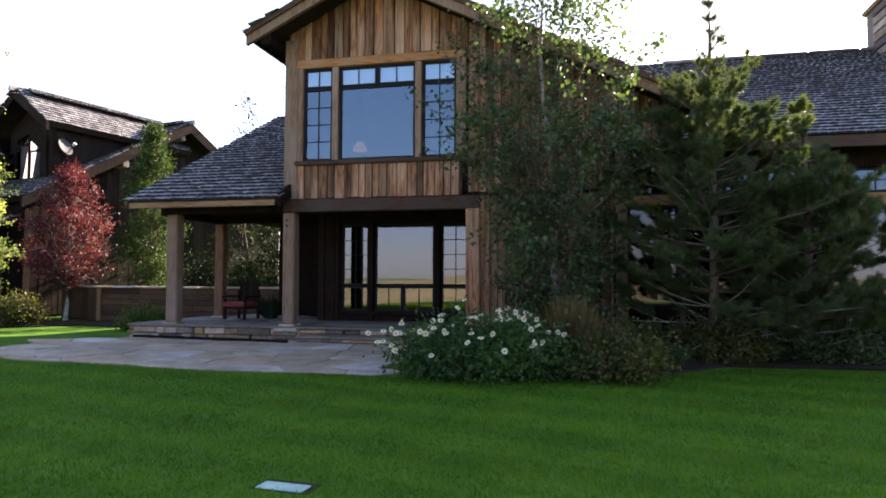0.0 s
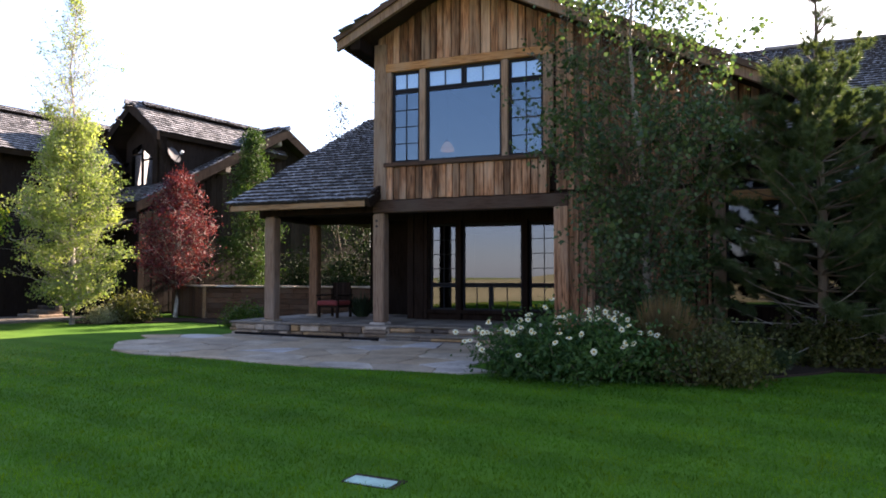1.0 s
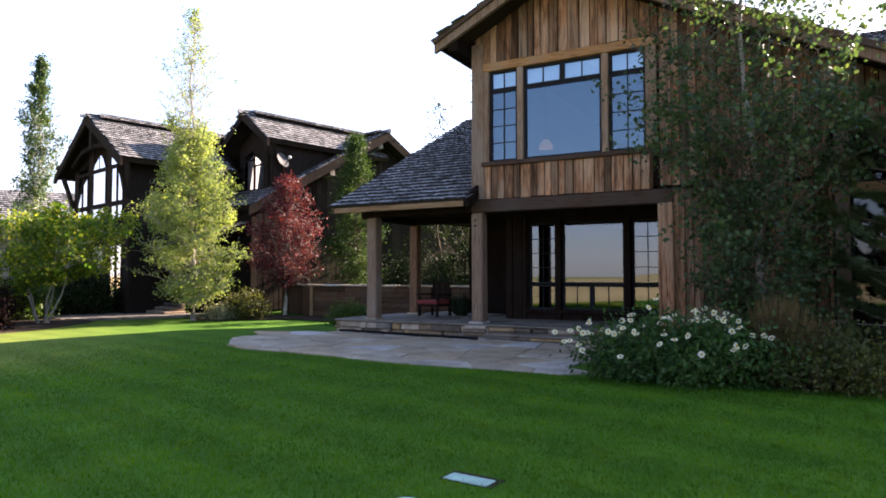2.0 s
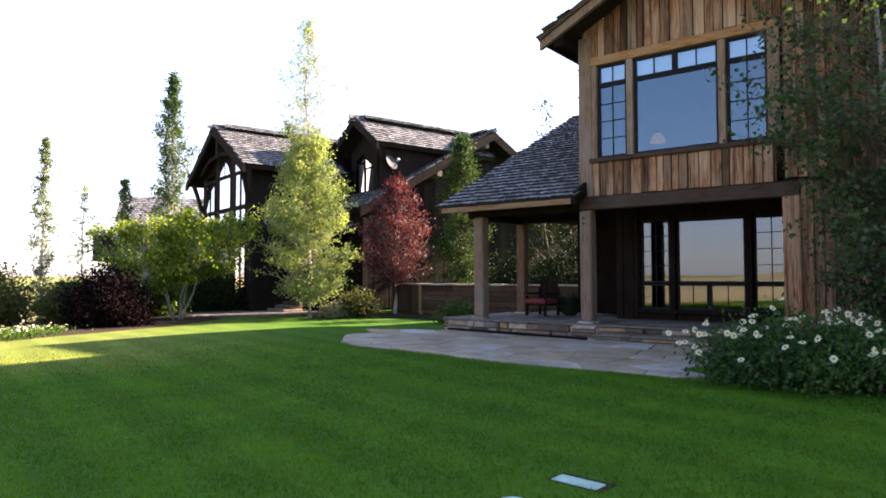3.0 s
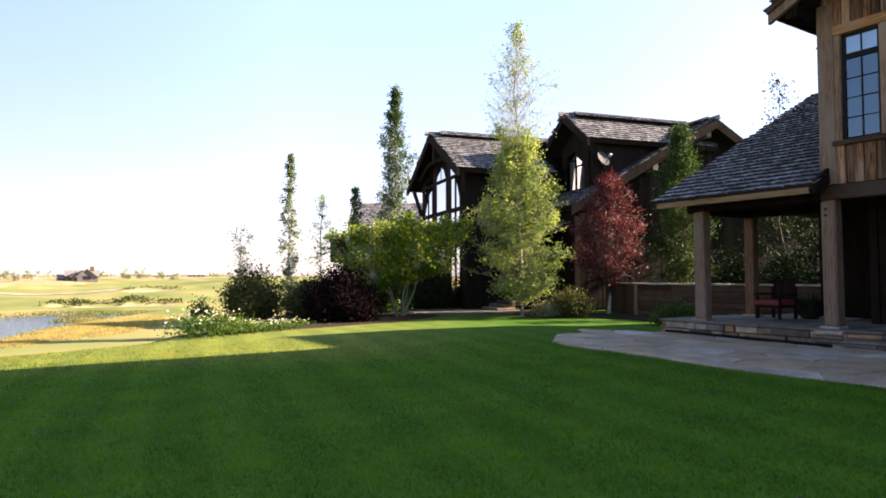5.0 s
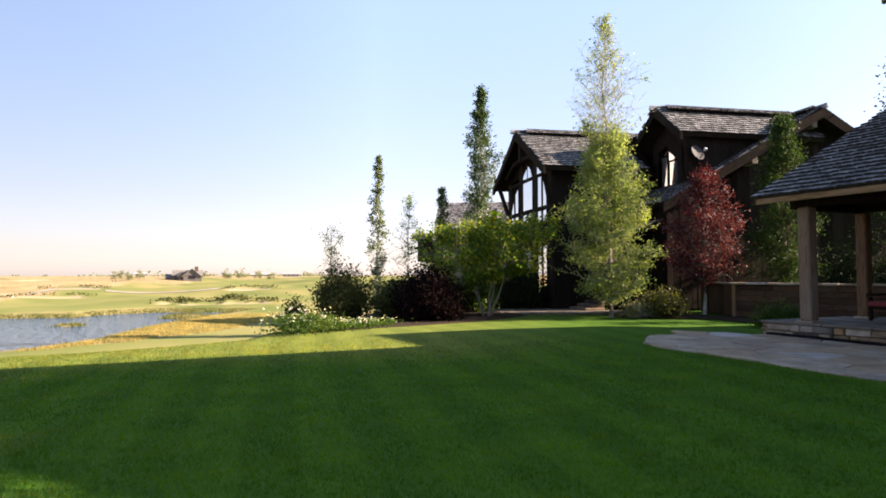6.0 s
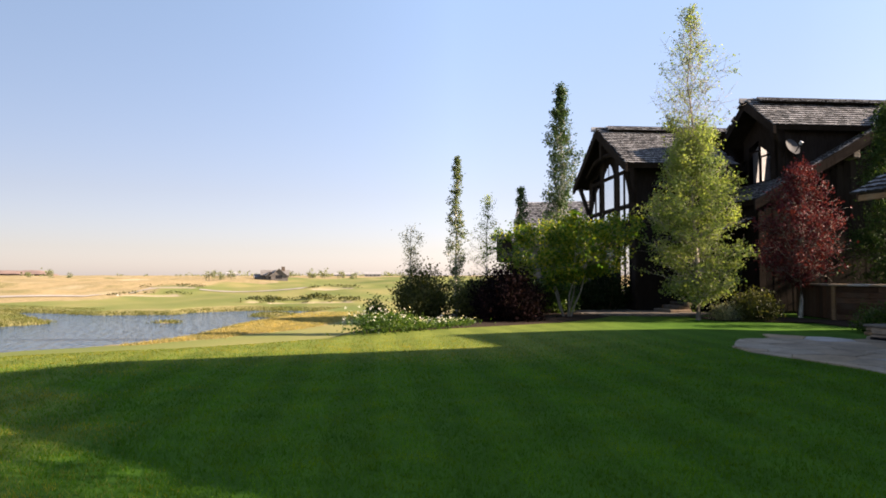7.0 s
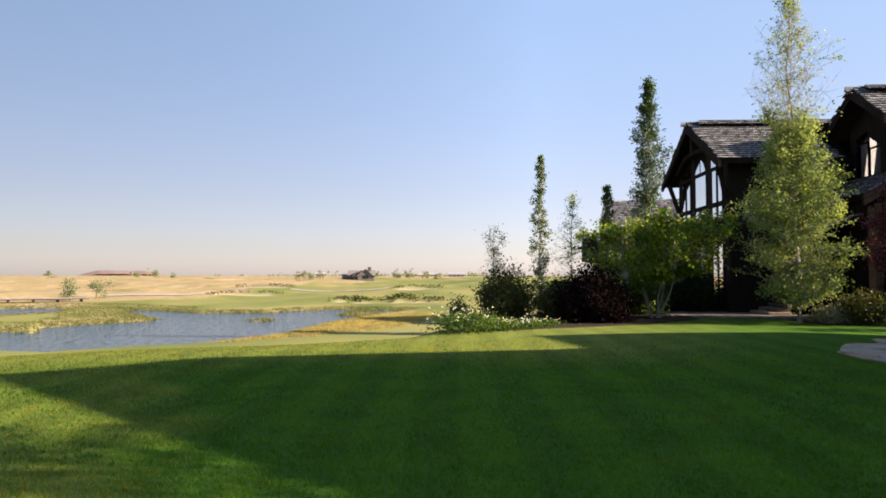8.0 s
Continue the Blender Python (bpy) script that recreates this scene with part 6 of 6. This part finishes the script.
tree("poplar_tree", "slender pale columnar poplar", -25.3, 9.55, 6.45, lambda k: float(np.interp(k, [0, 0.12, 0.4, 0.6, 0.8, 1], [0.25, 0.33, 0.47, 0.42, 0.24, 0.03])), 90, 5600, 0.07, M_POPLAR, M_BARK_A, 111, 0.06, (0.0, 0), 1.6, 6, 0.05)
tree("poplar_tree", "young dark poplar before the shake roof", -42.3, 20.7, 8.9, lambda k: 1.3 * (1.05 - k) + 0.15, 60, 7000, 0.12, M_SHADE_LEAF, M_BARK_A, 112, 0.06, (0, 0), 1.5, 5, 0.09)
tree("young_tree", "sparse pale young larch", -27.5, 11.8, 5.2, lambda k: 2.5 * (1.02 - k) ** 1.4 + 0.05, 70, 2300, 0.06, M_ASPEN, M_BARK_G, 113, 0.045, (0.1, 0), 0.4, 5, 0.1)
tree("young_tree", "thin open young tree above the shrubs", -23.3, 7.0, 3.5, lambda k: 0.75 * (1.05 - 0.6 * k), 44, 1900, 0.055, M_GREYLEAF, M_BARK_G, 114, 0.03, (0, 0), 1.4, 4, 0.1)
tree("amur_maple_tree", "spreading yellow-green maple with several pale stems", -22.1, 12.8, 3.9,
     lambda k: 2.0 * min(1, max(0, (k - 0.4) / 0.22)) * (1 - max(0, (k - 0.72) / 0.28) ** 2 * 0.5), 100, 19000, 0.11, M_AMUR, M_BARK_G, 115, 0.045, (0, 0), 0.3, 9, 0.095, stems=5, limb_r=0.5)

# border at the lawn's edge
for nm, lab, x, y, rx, ry, h, n, s, mt, sd in (
        ("shrub", "olive green rounded shrub in the border", -22.6, 7.3, 1.05, 1.0, 1.95, 13000, 0.085, M_OLIVE, 120),
        ("shrub", "small round dark green shrub", -23.7, 5.85, 0.6, 0.6, 1.2, 2600, 0.08, M_GREENLEAF, 121),
        ("smoke_bush", "dark purple-leaved shrub in the border", -21.0, 9.85, 1.5, 1.2, 1.75, 17000, 0.09, M_PURPLE, 122),
        ("shrub", "dark green shrub by the house corner", -25.0, 13.6, 1.2, 1.0, 1.6, 10000, 0.09, M_GREENLEAF, 123),
        ("shrub", "dense green shrub under the maple", -24.3, 11.6, 1.3, 1.1, 1.5, 10000, 0.09, M_OLIVE, 124),
        ("shrub", "dark green shrub beside the terrace", -26.4, 14.9, 1.2, 0.8, 1.5, 10000, 0.09, M_GREENLEAF, 125),
        ("shrub", "yellowish shrub beside the slender poplar", -25.8, 10.3, 0.8, 0.7, 1.3, 3500, 0.09, M_AMUR, 126),
        ("shrub", "green shrub beneath the pale aspen", -18.2, 17.9, 0.9, 0.8, 1.15, 5000, 0.075, M_OLIVE, 127),
        ("shrub", "low silver-green shrub at the aspen's foot", -18.6, 17.0, 0.7, 0.5, 0.6, 3000, 0.06, M_GREYLEAF, 128),
        ("shrub", "low dark green shrub at the porch corner", -13.1, 17.5, 0.9, 0.7, 0.75, 4500, 0.06, M_GREENLEAF, 129),
        ("shrub", "dense olive shrub behind the purple one", -22.8, 9.6, 1.1, 1.0, 1.5, 10000, 0.09, M_OLIVE, 130),
        ("shrub", "green shrub behind the garden wall", -12.6, 22.6, 1.2, 0.9, 1.7, 6000, 0.09, M_LEAF_IN_SHADE, 131),
        ("shrub", "low dark shrub under the pines", 2.0, 12.6, 1.1, 0.6, 0.8, 6000, 0.07, M_OLIVE, 133),
        ("shrub", "low dark shrub under the pines", 4.2, 13.0, 1.2, 0.6, 0.7, 6000, 0.07, M_SHADE_LEAF, 134),
        ("shrub", "low dark shrub under the pines", 6.4, 13.2, 1.2, 0.7, 0.8, 6000, 0.07, M_OLIVE, 135),
        ("shrub", "tall leafy shrub behind the garden wall", -15.5, 24.4, 1.3, 1.1, 2.7, 9000, 0.1, M_LEAF_IN_SHADE, 136),
        ("shrub", "dark green shrub behind the terrace", -26.1, 16.1, 1.0, 0.8, 1.4, 7000, 0.09, M_LEAF_IN_SHADE, 137),
        ("shrub", "tall dark shrub before the house's front windows", -25.9, 17.0, 1.3, 0.7, 2.1, 9000, 0.09, M_LEAF_IN_SHADE, 138),
        ("shrub", "leafy shrub behind the porch", -13.8, 24.2, 1.2, 0.9, 2.3, 7000, 0.09, M_LEAF_IN_SHADE, 132)):
    bush(nm, lab, x, y, rx, ry, h, n, s, mt, sd)

# mulch under the border and the planting before the lodge
for nm, pts in (("mulch_bed", [(-17.6, 3.9), (-18.6, 7.6), (-19.4, 10.6), (-20.4, 12.6), (-21.8, 14.6), (-25.2, 15.4), (-28, 13.4), (-27, 7.0), (-22, 3.6)]),
                ("mulch_bed", [(-2.9, 10.3), (-1.6, 9.75), (0.3, 9.95), (2.2, 11.9), (7.5, 12.3), (8.5, 14.3), (-2.5, 14.3)]),
                ("mulch_bed", [(-20.6, 17.0), (-18.4, 16.6), (-16.6, 18.8), (-12.9, 17.9), (-11.6, 18.6), (-12.0, 20.7), (-17.6, 20.7), (-20.0, 20.0)])):
    cx, cy = sum(p[0] for p in pts) / len(pts), sum(p[1] for p in pts) / len(pts)
    f = Form()
    n = len(pts) * 4
    ring = []
    for i, p in enumerate(pts):
        q = pts[(i + 1) % len(pts)]
        for k in range(4):
            a = (p[0] + (q[0] - p[0]) * k / 4, p[1] + (q[1] - p[1]) * k / 4)
            ring.append((a[0] + 0.12 * noise.noise((a[0] * 2, a[1] * 2, 0)), a[1] + 0.12 * noise.noise((a[0] * 2, a[1] * 2, 5))))
    for s in (1.0, 0.96, 0.6, 0.25):
        for p in ring:
            x, y = cx + (p[0] - cx) * s, cy + (p[1] - cy) * s
            f.v.append((x, y, ground_z(x, y) + (-0.02 if s == 1.0 else 0.035 + 0.02 * noise.noise((x * 3, y * 3, 1)))))
    f.f = [(k * n + i, k * n + (i + 1) % n, (k + 1) * n + (i + 1) % n, (k + 1) * n + i) for k in range(3) for i in range(n)] + [tuple(3 * n + i for i in range(n))]
    tagged(new(nm, f.mesh(nm, M_MULCH)), "dark bark mulch under the planting", "bed", kind="structure")


def daisy_mesh(seed):
    """One daisy head: petals and eye, facing up."""
    r = rnd(seed)
    f = Form()
    n = 11
    for i in range(n):
        a = 2 * math.pi * i / n + r.uniform(-0.1, 0.1)
        u, s = Vector((math.cos(a), math.sin(a), 0)), Vector((-math.sin(a), math.cos(a), 0))
        z = Vector((0, 0, 1))
        l = r.uniform(0.04, 0.05)
        f.add([u * 0.008, u * l * 0.6 + s * 0.011 + z * 0.008, u * l + z * 0.0, u * l * 0.6 - s * 0.011 + z * 0.008], [(0, 1, 2, 3)])
    return f.mesh("flower", M_PETAL)


DAISIES = [daisy_mesh(i) for i in range(3)]
EYE_MESH = Form().tube([(0, 0, 0), (0, 0, 0.012), (0, 0, 0.018)], [0.014, 0.013, 0.005], 8).mesh("eye", M_YOLK)

daisy = bush("daisy_bush", "leafy white daisy bush in full bloom by the patio", -1.5, 10.0, 1.55, 1.05, 0.86, 15000, 0.09, M_DAISYLEAF, 140, 10, shape=0.5)
bush("shrub", "greenish brown shrub beside the daisies", 0.15, 10.2, 0.95, 0.9, 0.85, 9000, 0.055, M_OLIVE, 141)
rf = rnd(142)
for i in range(84):
    a = rf.uniform(0, 2 * math.pi)
    k = rf.random() ** 0.45
    x, y = 1.65 * k * math.cos(a) - (0.35 if k > 0.6 else 0), 1.15 * k * math.sin(a)
    z = 0.9 * (1 - 0.62 * k * k) * rf.uniform(0.85, 1.15) + rf.choice((0.03, 0.06, 0.06, 0.2))
    fl = part("flower", DAISIES[i % 3], daisy, "white daisy flower", pose(x, y, z, rf.uniform(15, 75), rf.uniform(-20, 20), rf.uniform(-40, 40)))
    fl.scale = (1.15, 1.15, 1.15)
    part("eye", EYE_MESH, fl)
    part("stalk", Form().tube([(x * 0.8, y * 0.8, max(0.0, z - 0.4)), (x * 0.95, y * 0.95, z - 0.15), (x, y, z)], [0.004, 0.003, 0.003], 4).mesh("stalk", M_GREENLEAF), daisy)


def grass_clump(name, label, x, y, radius, height, n, mat, seed, category="grass", z=None, width=0.005):
    g = np.random.default_rng(seed)
    t = thing(name, label, category, pose(x, y, ground_z(x, y) - 0.02 if z is None else z))
    a, k = g.uniform(0, 2 * np.pi, n), np.sqrt(g.random(n))
    b = np.stack([0.35 * radius * k * np.cos(a), 0.35 * radius * k * np.sin(a), np.zeros(n)], 1)
    tip = np.stack([radius * k * np.cos(a), radius * k * np.sin(a), height * (1 - 0.4 * k * k) * g.uniform(0.6, 1.1, n)], 1) + g.normal(size=(n, 3)) * 0.04
    s = np.stack([-np.sin(a), np.cos(a), np.zeros(n)], 1) * width
    mid = 0.5 * (b + tip) + np.array([0, 0, 0.12 * height])
    v = np.stack([b - s, b + s, mid + s, tip, mid - s], 1).reshape(-1, 3)
    part("foliage", raw_mesh("foliage", v, np.arange(len(v)).reshape(-1, 5), mat), t)


grass_clump("spiky_plant", "dark spiky plant beside the porch chair", -8.75, 17.0, 0.45, 0.75, 130, M_AGAVE, 151, "plant", FLOOR_Z, 0.02)
grass_clump("ornamental_grass", "tawny feathery ornamental grass clump", -0.32, 10.3, 0.5, 1.3, 1500, M_BROWNGRASS, 150)

# trees before the lodge
tree("cottonwood_tree", "leafy dark green cottonwood close to the lodge", -0.62, 12.3, 7.7,
     lambda k: (1.4 + 0.85 * min(1, max(0, (k - 0.3) / 0.2))) * min(1, max(0, (k - 0.06) / 0.12)) * (1 - max(0, (k - 0.6) / 0.4) ** 1.3 * 0.65), 150, 27000, 0.09, M_SHADE_LEAF, M_BARK_G, 160, 0.085, (-0.3, 0.1), 0.8, 8, 0.095, bare=0.6, limb_bark=M_BARK_D)
conifer("pine_tree", "bushy young pine with bare grey lower limbs", 2.15, 12.9, 6.9, 2.4, 161, 0.12, 23, 30000, 0.12)
conifer("pine_tree", "low bushy pine before the window band", 3.75, 13.0, 4.8, 1.85, 162, 0.1, 19, 26000, 0.12)


# white daisies along the border's end, too many to count
def daisy_drift():
    g = np.random.default_rng(170)
    t = tagged(new("daisy_drift"), "drift of white daisies over green leaves", "flowers", kind="stuff")
    n = 5600
    k = g.random(n)
    cx, cy = -17.4 - 2.3 * k + g.normal(size=n) * 0.35, 4.0 + 3.5 * k + g.normal(size=n) * 0.35
    top = 0.2 + 0.36 * np.exp(-((k - 0.18) / 0.2) ** 2)
    gz = np.array([ground_z(a, b) for a, b in zip(cx, cy)])
    pts = np.stack([cx, cy, gz + top * g.random(n) ** 0.7], 1)
    v, q = leaf_cloud(pts, 0.09, 171, 0.6)
    part("foliage", raw_mesh("foliage", v, q, M_GREENLEAF), t)
    m = 270
    k = g.random(m)
    fx, fy = -17.4 - 2.3 * k + g.normal(size=m) * 0.36, 4.0 + 3.5 * k + g.normal(size=m) * 0.36
    gz = np.array([ground_z(a, b) for a, b in zip(fx, fy)])
    fz = gz + (0.23 + 0.4 * np.exp(-((k - 0.18) / 0.2) ** 2)) * g.uniform(0.65, 1.25, m)
    vs, fs = [], []
    for i in range(m):
        mm = pose(fx[i], fy[i], fz[i], g.uniform(0, 60), g.uniform(-30, 30), g.uniform(0, 360))
        for p in range(6):
            a = p * math.pi / 3
            b = len(vs)
            for rr, da in ((0.005, 0), (0.026, 0.35), (0.038, 0), (0.026, -0.35)):
                vs.append(tuple(mm @ Vector((rr * math.cos(a + da), rr * math.sin(a + da), 0))))
            fs.append((b, b + 1, b + 2, b + 3))
    part("blossom", raw_mesh("blossom", np.array(vs), np.array(fs), M_PETAL), t)


daisy_drift()


# ---- lawn blades near the camera, reeds round the pond, far trees ----
def lawn_blades():
    g = np.random.default_rng(180)
    n = 2300000
    az = np.radians(g.uniform(-30, 330, n))
    r = 21.0 * np.sqrt(g.random(n))
    even = g.random(n) < np.minimum(1, 5.5 / r) * np.where((az > np.radians(125)) & (r > 8), 0.5, 1.0)
    az, r = az[even], r[even]
    n = len(r)
    x, y = -np.sin(az) * r, np.cos(az) * r
    front = 9.68 + 0.12 * np.sin(1.3 * x) - 0.05 * (x + 8) + 3.4 * np.maximum(0, (-9.2 - x) / 3.9) ** 2.2
    stone = (y > front - 0.02) & (x > -12.4) & (x < -2.3)
    bed = (x > -2.9) & (y > 9.6 + 0.9 * np.clip(x, 0, 2.4))
    u, w = (x + 2.25) * 0.9962 - (y - 4.615) * 0.0872, (x + 2.25) * 0.0872 + (y - 4.615) * 0.9962
    box = (np.abs(u) < 0.2) & (w > -0.07) & (w < 0.12) | (np.hypot(x + 2.39, y - 3.93) < 0.12)
    house = (y > 13.6) & (x > -11.6)
    thin = g.random(n) > np.clip((r - 12.5) / 5.5, 0, 1)
    keep = ~(stone | bed | box | house) & thin
    x, y, r = x[keep], y[keep], r[keep]
    z = 0.10 * np.clip((y - 5) / 4.5, 0, 1) ** 2 * (3 - 2 * np.clip((y - 5) / 4.5, 0, 1)) - 0.004
    over = np.maximum(r - np.interp(np.degrees(np.arctan2(-x, y)) % 360, REACH_AZ, REACH), 0)
    z -= 0.104 * (np.sqrt(over ** 2 + 2) - 1.414)
    n = len(x)
    a = g.uniform(0, 2 * np.pi, n)
    h = g.uniform(0.022, 0.045, n) * np.clip(1.25 - r / 40, 0.6, 1.0)
    w = 0.003 + 0.00033 * r
    t = g.normal(size=(n, 2)) * 0.014
    b = np.stack([x, y, z], 1)
    s = np.stack([np.cos(a) * w, np.sin(a) * w, np.zeros(n)], 1)
    v = np.stack([b - s, b + s, b + np.stack([t[:, 0], t[:, 1], h], 1)], 1).reshape(-1, 3)
    a2 = np.degrees(np.arctan2(-x, y))
    # blades in the sun take the painted sunlit colour, by bearing and distance
    sun_patch = np.clip((a2 + 7 * np.sin(2.1 * x - 1.3 * y) * np.sin(1.7 * y + 0.8 * x) - 94) / 12, 0, 1) * np.clip((128 - a2) / 10, 0, 1) * (r < 13) * np.clip((r - 2.8) / 1.8, 0, 1) * 0.95 * (0.6 + 0.4 * np.sin(1.9 * x + 0.7 * y) * np.sin(2.3 * y - 0.9 * x))
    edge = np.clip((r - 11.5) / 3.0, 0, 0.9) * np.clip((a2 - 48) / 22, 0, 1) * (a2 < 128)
    sere = np.repeat(g.random(n) < np.maximum(sun_patch, edge), 3)
    for part_v, mat, lab in ((v[~sere], M_BLADE, "short mown green lawn grass"), (v[sere], M_BLADE_SUNLIT, "short lawn grass in a sunlit yellow tint")):
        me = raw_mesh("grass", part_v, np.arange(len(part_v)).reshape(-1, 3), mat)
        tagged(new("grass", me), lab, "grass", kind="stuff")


lawn_blades()


def reeds():
    g = np.random.default_rng(190)
    n = 80000
    x, y = g.uniform(-112, -40, n), g.uniform(-48, 22, n)
    vs, k = [], 0
    for i in range(n):
        d = pond(x[i], y[i])
        if math.hypot(x[i], y[i]) < 62 and y[i] < 0:
            continue
        if -0.3 < d < (8.0 if y[i] < -13 else 3.2) and g.random() < 0.75:
            z = max(ground_z(x[i], y[i]), WATER_Z) - 0.05
            h = g.uniform(0.12, 0.34) * max(0.5, 1.1 - 0.2 * abs(d)) * (0.5 if x[i] > -57 and y[i] > -24 else 1.0)
            for _ in range(3):
                a, w = g.uniform(0, 6.28), 0.06
                ox, oy = x[i] + g.normal() * 0.25, y[i] + g.normal() * 0.25
                vs += [(ox - w * math.cos(a), oy - w * math.sin(a), z), (ox + w * math.cos(a), oy + w * math.sin(a), z), (ox + g.normal() * 0.12, oy + g.normal() * 0.12, z + h)]
    me = raw_mesh("reeds", np.array(vs), np.arange(len(vs)).reshape(-1, 3), M_REED)
    tagged(new("reeds", me), "yellow-green reeds round the pond", "reeds", kind="stuff")


reeds()


def golden_grass():
    """Long dry grass on the near bank and the slopes of the course."""
    g = np.random.default_rng(195)
    vs = []
    for i in range(26000):
        az, r = g.uniform(78, 97), g.uniform(40, 76)
        x, y, _ = polar(az, r)
        if pond(x, y) < 3.2 or zone(x, y)[0] < 0.35 + 0.4 * g.random():
            continue
        z = ground_z(x, y) - 0.03
        for _ in range(3):
            a, w, h = g.uniform(0, 6.28), 0.035, g.uniform(0.1, 0.24)
            ox, oy = x + g.normal() * 0.2, y + g.normal() * 0.2
            vs += [(ox - w * math.cos(a), oy - w * math.sin(a), z), (ox + w * math.cos(a), oy + w * math.sin(a), z), (ox + g.normal() * 0.12, oy + g.normal() * 0.12, z + h)]
    me = raw_mesh("long_grass", np.array(vs), np.arange(len(vs)).reshape(-1, 3), M_GOLDGRASS)
    tagged(new("long_grass", me), "long golden dry grass on the pond bank", "grass", kind="stuff")


golden_grass()


def bunker_brush():
    """Dark scrub on the far lips of the bunkers."""
    g = np.random.default_rng(197)
    pts = []
    for bunker in BUNKERS:
        a, q, w, h = bunker
        for _ in range(1500):
            az, r = a + math.degrees(g.uniform(-1.5, 1.5) * w / q), q + g.uniform(-0.2, 1.8) * h
            x, y, _ = polar(az, r)
            e, back = bunker_k(x, y, bunker)
            if 0.82 < e < 1.35 and back > 0.35 and noise.noise((x * 0.35, y * 0.35, 6.0)) > -0.15:
                pts.append((x, y, ground_z(x, y) + g.uniform(0.0, 0.45)))
    v, q = leaf_cloud(np.array(pts), 0.3, 198)
    tagged(new("scrub", raw_mesh("scrub", v, q, M_OLIVE)), "dark scrub along the bunker lips", "scrub", kind="stuff")


bunker_brush()


def far_trees():
    r = rnd(200)
    spots = [(107.4, 122, 3.6), (105.6, 125, 3.2), (90.3, 285, 4.5), (89.4, 290, 4.0), (88.6, 296, 4.0), (101.3, 420, 5.0), (102.9, 600, 5.0), (108.9, 520, 5.5), (100.2, 500, 5), (82.0, 380, 6), (81.0, 430, 6), (79.5, 460, 6), (78.6, 400, 5), (84.0, 420, 5), (171.0, 92, 3.4), (169.2, 96, 2.8), (166.5, 100, 3.2), (154.0, 120, 3.0)]
    for az, d, h in spots:
        x, y, _ = polar(az, d)
        n = 700
        g = np.random.default_rng(int(az * 10))
        t = thing("far_tree", "small far tree on the dry course", "tree", pose(x, y, ground_z(x, y)), "far trees on the course")
        part("trunk", Form().tube([(0, 0, 0), (0, 0, h * 0.5)], [0.16, 0.06], 6).mesh("trunk", M_BARK_D), t)
        lump = np.stack([g.normal(size=9) * 0.26, g.normal(size=9) * 0.26, g.uniform(0.15, 0.85, 9)], 1) * h
        p = lump[g.integers(0, 9, n)] + g.normal(size=(n, 3)) * 0.11 * h
        p[:, 2] = np.maximum(p[:, 2], 0.2)
        v, q = leaf_cloud(p, 0.075 * h, int(d))
        part("crown", raw_mesh("crown", v, q, M_FARLEAF), t)


far_trees()


def far_woods():
    """A thin broken line of trees along the horizon."""
    g = np.random.default_rng(210)
    pts = []
    for _ in range(150):
        az, d = g.uniform(74, 85) if g.random() < 0.5 else g.uniform(85, 118), g.uniform(900, 2200)
        if g.random() > 0.2 + 0.7 * (az < 92):
            continue
        x, y, _ = polar(az, d)
        z = ground_z(x, y)
        h = g.uniform(2, 6)
        for _ in range(26):
            pts.append((x + g.normal() * 4, y + g.normal() * 4, z + abs(g.normal()) * h * 0.6))
    v, q = leaf_cloud(np.array(pts), 3.2, 211)
    tagged(new("far_woods", raw_mesh("far_woods", v, q, M_FARLEAF)), "broken line of trees along the horizon", "trees", kind="stuff")


far_woods()
